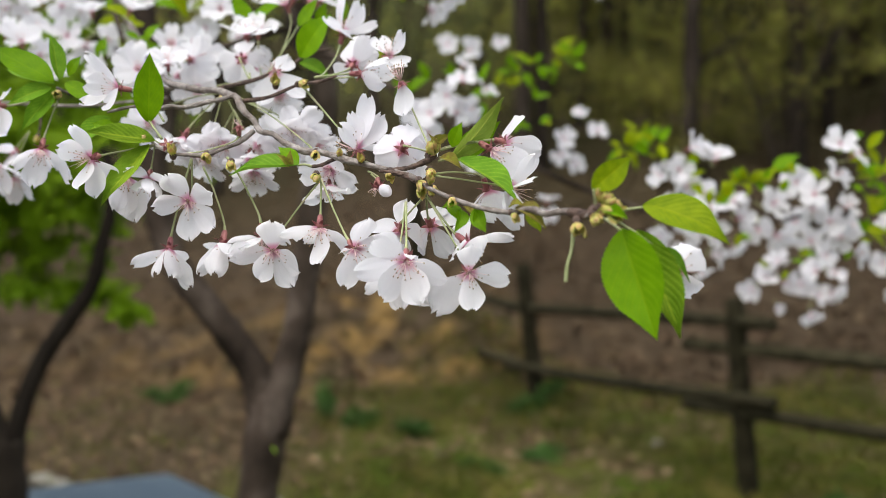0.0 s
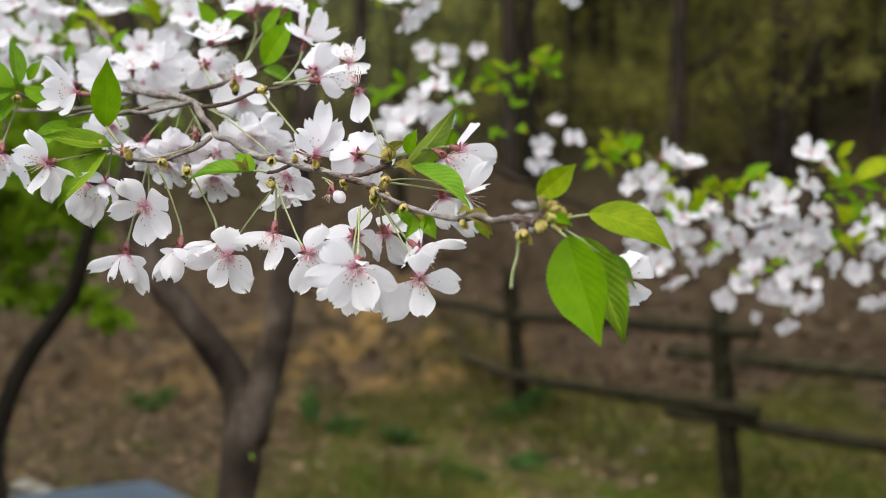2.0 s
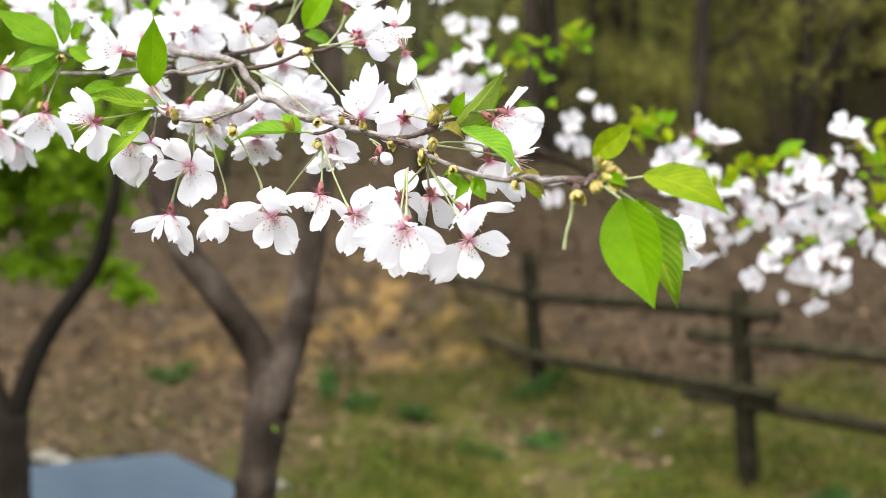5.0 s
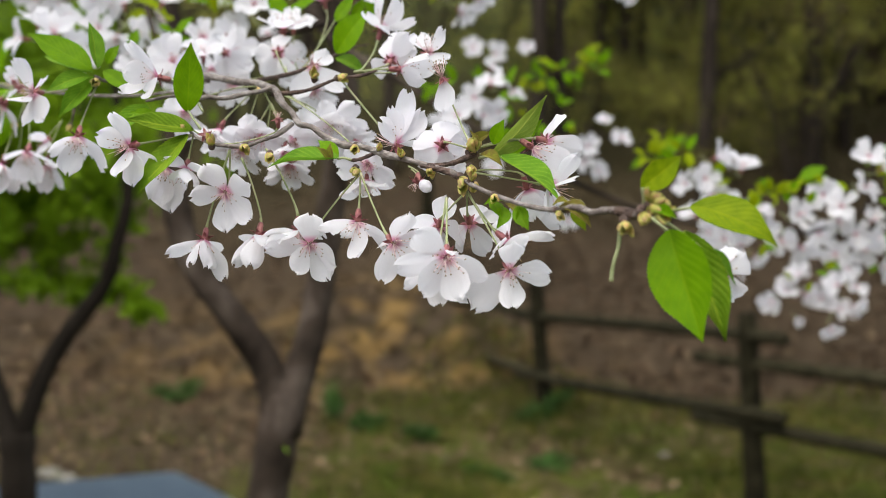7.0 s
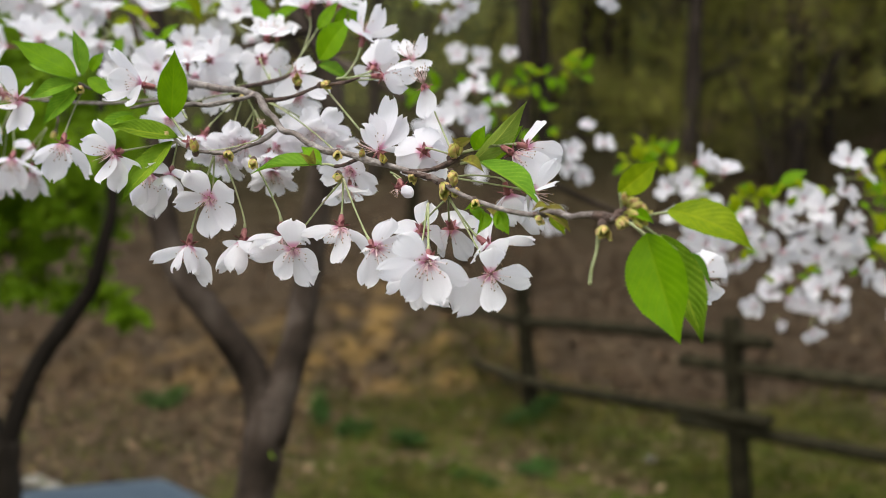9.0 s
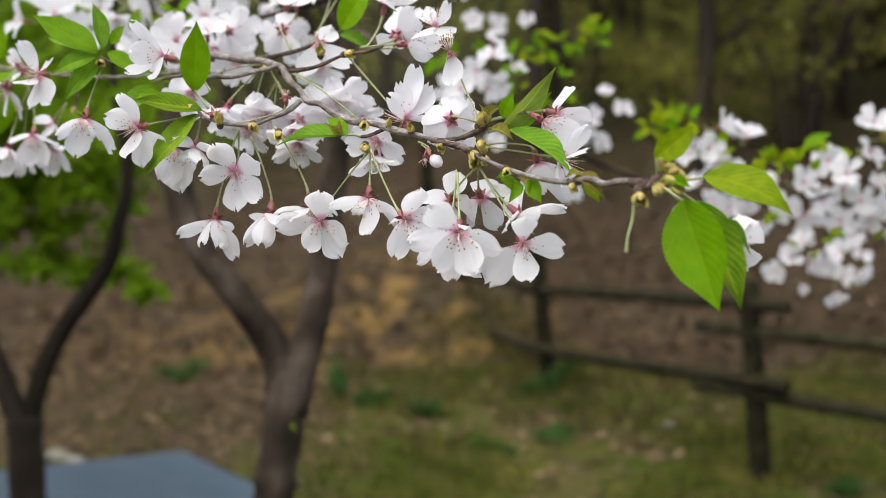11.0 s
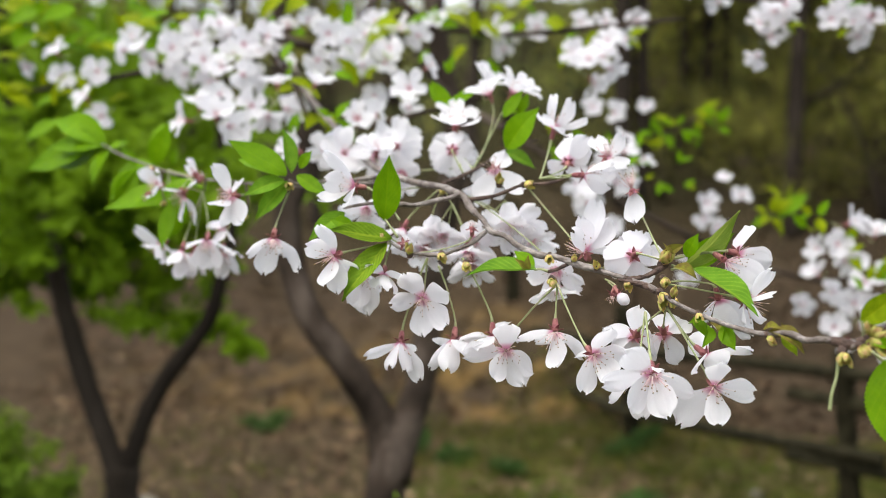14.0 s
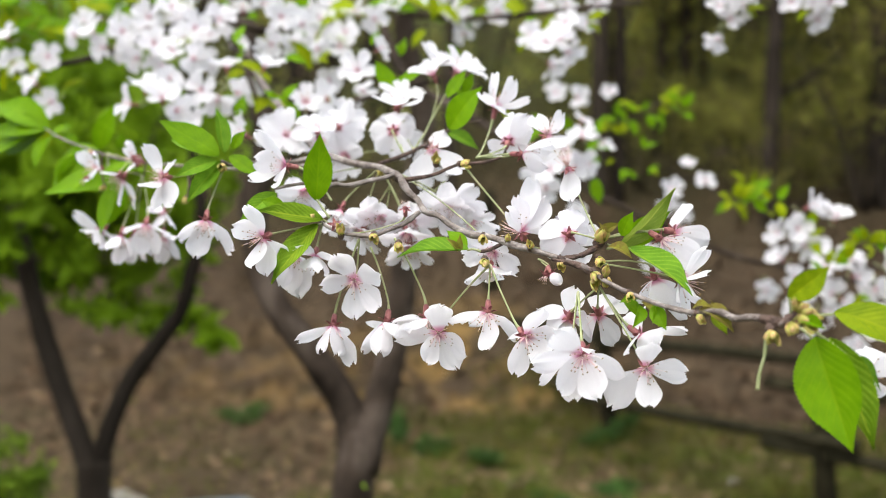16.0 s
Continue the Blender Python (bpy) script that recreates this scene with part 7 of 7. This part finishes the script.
# ---- hillside woods ----
def forest_tree(seed, height_m=9.0, radius=0.13, low=0.80):
    """A dark, straight woodland tree with a few thin limbs and sparse young foliage."""
    rng = random.Random(seed)
    tree = thing("forest_tree", "dark-barked woodland tree with sparse spring leaves", "tree", "trees on the hillside")
    lean = rng.uniform(-0.4, 0.4)
    tube("trunk", [(0, 0, -0.4, radius * 1.2), (lean * 0.2, 0, height_m * 0.3, radius), (lean * 0.6, 0.1, height_m * 0.65, radius * 0.7), (lean, 0, height_m, radius * 0.25)], BARK_DARK, tree, 8, 5, 0.08, seed)
    for k in range(6):
        h = height_m * rng.uniform(0.22, 0.85)
        a, ln = rng.uniform(0, 6.28), rng.uniform(0.8, 2.0)
        bx = lean * h / height_m
        tube("limb", [(bx, 0, h, radius * 0.4), (bx + math.cos(a) * ln * 0.5, math.sin(a) * ln * 0.5, h + 0.5, radius * 0.25), (bx + math.cos(a) * ln, math.sin(a) * ln, h + 1.2, radius * 0.08)], BARK_DARK, tree, 5, 3, 0.05, seed + k)
    foliage("crown", (lean * 0.6, 0, height_m * low), (1.7, 1.7, height_m * (0.97 - low)), 1700, 0.22, SHRUB, tree, seed, lump=90)
    return tree


def shrub(seed, size, leaf_of=None):
    """A loose understorey shrub: a few stems and a cloud of yellow-green leaves."""
    rng = random.Random(seed)
    sh = thing("shrub", "bare brown twiggy shrub holding dead leaves on the slope" if leaf_of == DRY else "loose yellow-green understorey shrub on the slope", "shrub", "shrubs on the hillside")
    for k in range(9 if leaf_of else 5):
        a, ln = rng.uniform(0, 6.28), size * rng.uniform(0.7, 1.2)
        tube("stem", [(0, 0, -0.15, 0.022), (math.cos(a) * ln * 0.25, math.sin(a) * ln * 0.25, ln * 0.7, 0.014), (math.cos(a) * ln * 0.6, math.sin(a) * ln * 0.6, ln * 1.3, 0.005)], BARK_DARK, sh, 5, 3, 0.05, seed + k)
    foliage("crown", (0, 0, size * 0.95), (size * 0.95, size * 0.8, size * 0.6), 520 if leaf_of == DRY else 1300, 0.075, leaf_of or SHRUB, sh, seed, lump=110, tight=0.17)
    return sh


wood = random.Random(77)
kinds = [forest_tree(1, 9.5, 0.13), forest_tree(2, 8.0, 0.09, 0.62), forest_tree(3, 11.0, 0.17), forest_tree(4, 9.0, 0.10, 0.66)]
for k in range(112):
    y = 14.0 + 26 * wood.random() ** 0.75
    x = wood.uniform(-0.6, 0.78) * y
    if -0.07 < x / y < 0.07:
        x += 0.16 * y
    m = pose(x, y, height(x, y), 0, 0, wood.uniform(0, 360)) @ Matrix.Scale(wood.choice((0.55, 0.7, 0.9, 1.1, 1.35)), 4)
    if k < 4:
        kinds[k].matrix_basis = m
    else:
        copy_thing(kinds[k % 4], m)
copy_thing(kinds[2], pose(EDGE_TREE[0], EDGE_TREE[1], height(*EDGE_TREE)))
for k in range(30):
    y = 15.0 + 15 * wood.random()
    x = wood.uniform(0.12, 0.78) * y
    copy_thing(kinds[1 if k % 3 else 3], pose(x, y, height(x, y), 0, 0, wood.uniform(0, 360)) @ Matrix.Scale(wood.uniform(0.8, 1.15), 4))
bushes = [shrub(11, 1.0), shrub(12, 1.4), shrub(13, 1.2), shrub(14, 1.3, DRY)]
# shrubs for the bright gap between trunks, their leaf colour lightened as by sun
young = shrub(15, 1.9, SUNLIT_YOUNG)
tagged(young, "tall fresh yellow-green shrub in a clearing on the slope, coloured as sunlit")
for k in range(58):
    y = 13.5 + 18 * wood.random()
    x = wood.uniform(0.07, 0.34) * y if k < 26 else wood.choice((wood.uniform(-0.5, -0.06), wood.uniform(0.3, 0.75))) * y
    if k >= 26:
        y += 5
    m = pose(x, y, height(x, y), 0, 0, wood.uniform(0, 360)) @ Matrix.Scale(wood.uniform(0.7, 1.25), 4)
    if k < 4:
        bushes[k].matrix_basis = m
    else:
        copy_thing(bushes[k % 4 if k < 26 else (3 if k % 3 else 1)], m)
for k, (x, y, size) in enumerate(((-0.6, 19.0, 1.0), (0.6, 21.0, 1.1), (-1.6, 23.0, 1.2), (1.4, 25.0, 1.2), (0.0, 27.0, 1.4), (-0.9, 30.0, 1.3), (2.0, 30.0, 1.4))):
    m = pose(x, y, height(x, y), 0, 0, 50 * k) @ Matrix.Scale(size, 4)
    if k:
        copy_thing(young, m)
    else:
        young.matrix_basis = m
for x, y, size in ((1.35, 15.5, 1.2), (3.1, 14.2, 1.35), (4.6, 14.6, 1.4), (5.6, 16.5, 1.1), (-0.9, 14.8, 1.1), (6.6, 14.0, 0.9), (2.2, 18.0, 1.2)):
    copy_thing(kinds[0], pose(x, y, height(x, y), 0, 0, 70 * x) @ Matrix.Scale(size, 4))
for x, y, size in ((3.1, 15.6, 1.3), (3.9, 15.4, 1.1), (3.2, 14.4, 0.8)):
    copy_thing(bushes[0 if size > 1.25 else 2], pose(x, y, height(x, y), 0, 0, 90 * x) @ Matrix.Scale(size, 4))


# ---- what covers the ground ----
def scatter(name, label, material, count, seed, spot, size, flat):
    """Countless small blades or dead leaves lying on the ground, in one mesh."""
    rng = np.random.default_rng(seed)
    verts, faces = [], []
    while len(faces) < count:
        x, y = spot(rng)
        s = size * rng.uniform(0.5, 1.3)
        a = rng.uniform(0, 6.28)
        d = np.array((math.cos(a), math.sin(a), rng.uniform(*flat)))
        d /= np.linalg.norm(d)
        e = np.cross(d, (0.2, 0.1, 1.0))
        o = np.array((x, y, height(x, y) + 0.004 + 0.02 * rng.random()))
        w = 0.32 if flat[1] < 1 else 0.12
        b = len(verts)
        verts += [o, o + d * s * 0.5 + e * s * w, o + d * s, o + d * s * 0.5 - e * s * w + np.array((0, 0, s * 0.08))]
        faces.append((b, b + 1, b + 2, b + 3))
    return tagged(new(name, mesh_of(name, verts, faces, material, smooth=False)), label, name.replace("_", " "), kind="stuff")


def slope_spot(rng):
    while True:
        y = 6.6 + 12.6 * rng.random() ** 1.35
        if rng.random() < min(1.0, ((y - 6.4) / 3.4) ** 1.5):
            return rng.uniform(-0.45, 0.5) * y, y


def lawn_spot(rng):
    while True:
        y = rng.uniform(5.2, 10.4)
        x = rng.uniform(-0.55, 0.55) * y
        if x < 0 and rng.random() < min(0.93, -0.75 * x):
            continue
        if noise.noise((x * 0.9, y * 0.9, 7.7)) + 0.35 * rng.random() > 0.05 + 0.12 * max(0, y - 7.5):
            return x, y


def fallen_spot(rng):
    y = 10.2 - 5.2 * rng.random() ** 1.5
    return rng.uniform(-0.5, 0.55) * y, y


scatter("leaf_litter", "brown dead leaves strewn over the wooded slope", LITTER, 24000, 3, slope_spot, 0.085, (-0.2, 0.35))
scatter("fallen_leaves", "scattered dry leaves lying on the lawn", LITTER, 9000, 4, fallen_spot, 0.055, (-0.1, 0.2))
scatter("grass", "short patchy spring grass on the lawn", GRASS, 22000, 5, lawn_spot, 0.08, (0.8, 2.2))


def weed(x, y, size, tall, seed):
    """A low tuft of broad green leaves rising from one root."""
    top = thing("weed", "low tuft of dark green weeds on the bare ground", "weed", "weeds on the lawn", at=(x, y, height(x, y)))
    for k in range(4):
        a = 1.57 * k + seed
        tube("stem", [(0, 0, -0.02, 0.005), (math.cos(a) * size * 0.25, math.sin(a) * size * 0.25, tall * 0.5, 0.004), (math.cos(a) * size * 0.6, math.sin(a) * size * 0.6, tall, 0.002)], WEED, top, 5, 3, 0.05, seed)
    foliage("leaves", (0, 0, tall * 0.55), (size, size * 0.8, tall * 0.42), 260, 0.055, WEED, top, 70 + seed)
    return top


for k, (x, y, size, tall) in enumerate(WEEDS):
    weed(x, y, size, tall, k)


# ---- low platform, stones and bush ----
def platform(corner):
    """A low square platform with a blue-grey sheet drawn over its top, one corner turned to the bank."""
    x, y, z = corner
    top = thing("platform", "low wooden platform covered with a smooth blue-grey sheet", "platform")
    a = Vector((-0.83, -0.56, 0))
    b = Vector((0.56, -0.83, 0))
    la, lb = 2.9, 1.5

    def slab(o, u, v, lu, lv, z0, z1, bev=0.012):
        bm = bmesh.new()
        q = [o, o + u * lu, o + u * lu + v * lv, o + v * lv]
        lo = [bm.verts.new((p.x, p.y, z0)) for p in q]
        hi = [bm.verts.new((p.x, p.y, z1)) for p in q]
        bm.faces.new(lo[::-1])
        bm.faces.new(hi)
        for k in range(4):
            bm.faces.new((lo[k], lo[(k + 1) % 4], hi[(k + 1) % 4], hi[k]))
        bmesh.ops.recalc_face_normals(bm, faces=bm.faces)
        bmesh.ops.bevel(bm, geom=list(bm.edges), offset=bev, segments=2, affect="EDGES")
        return bm

    def from_bm(name, bm, material, label=""):
        me = bpy.data.meshes.new(name)
        bm.to_mesh(me)
        bm.free()
        me.materials.append(material)
        return put(name, me, top, label=label)

    o = Vector((x, y, 0))
    from_bm("sheet", slab(o, a, b, la, lb, z - 0.012, z), TARP, "smooth blue-grey sheet")
    from_bm("deck", slab(o + a * 0.02 + b * 0.02, a, b, la - 0.04, lb - 0.04, z - 0.09, z - 0.013), RAIL)
    for u, v in ((0.08, 0.08), (la - 0.18, 0.08), (0.08, lb - 0.18), (la - 0.18, lb - 0.18)):
        p = o + a * u + b * v
        from_bm("leg", slab(p, a, b, 0.09, 0.09, height(p.x, p.y) - 0.05, z - 0.092), RAIL)
    return top


platform(PLATFORM)


def stone(x, y, size, seed):
    bm = bmesh.new()
    bmesh.ops.create_icosphere(bm, subdivisions=3, radius=1)
    for v in bm.verts:
        n = 1 + 0.22 * noise.noise(v.co * 1.3 + Vector((seed, 0, 0))) + 0.06 * noise.noise(v.co * 4 + Vector((seed, 2, 0)))
        v.co = Vector((v.co.x * size * n, v.co.y * size * 0.75 * n, v.co.z * size * 0.55 * n))
    me = bpy.data.meshes.new("stone")
    bm.to_mesh(me)
    bm.free()
    me.materials.append(STONE)
    me.polygons.foreach_set("use_smooth", [True] * len(me.polygons))
    ob = new("stone", me)
    ob.location = (x, y, height(x, y) + size * 0.2)
    return tagged(ob, "pale rounded stone lying on the ground", "stone", "stones by the platform")


for sx, sy, size in STONES:
    stone(sx, sy, size, 3 * sx + sy)


def round_bush(x, y, middle, size):
    """An upright bush of bright yellow-green leaves with a domed crown, on short stems."""
    top = thing("bush", "rounded yellow-green bush with a dense domed crown", "bush", at=(x, y, height(x, y)))
    for k in range(7):
        a = 6.28 * k / 7
        tube("stem", [(0, 0, -0.06, 0.012), (math.cos(a) * size * 0.3, math.sin(a) * size * 0.3, middle * 0.5, 0.009), (math.cos(a) * size * 0.6, math.sin(a) * size * 0.6, middle, 0.004)], BARK_DARK, top, 5, 3, 0.05, k)
    rng = random.Random(21)
    for k in range(16):
        a, e = 2.4 * k, math.asin(1 - 1.5 * (k + 0.5) / 16)
        r = size * rng.uniform(0.85, 1.05)
        foliage("crown", (math.cos(a) * math.cos(e) * r, math.sin(a) * math.cos(e) * r, middle + math.sin(e) * r * 1.1), (0.11, 0.11, 0.10), 520, 0.04, BUSH, top, 40 + k)
    return top


round_bush(*BUSH_AT)
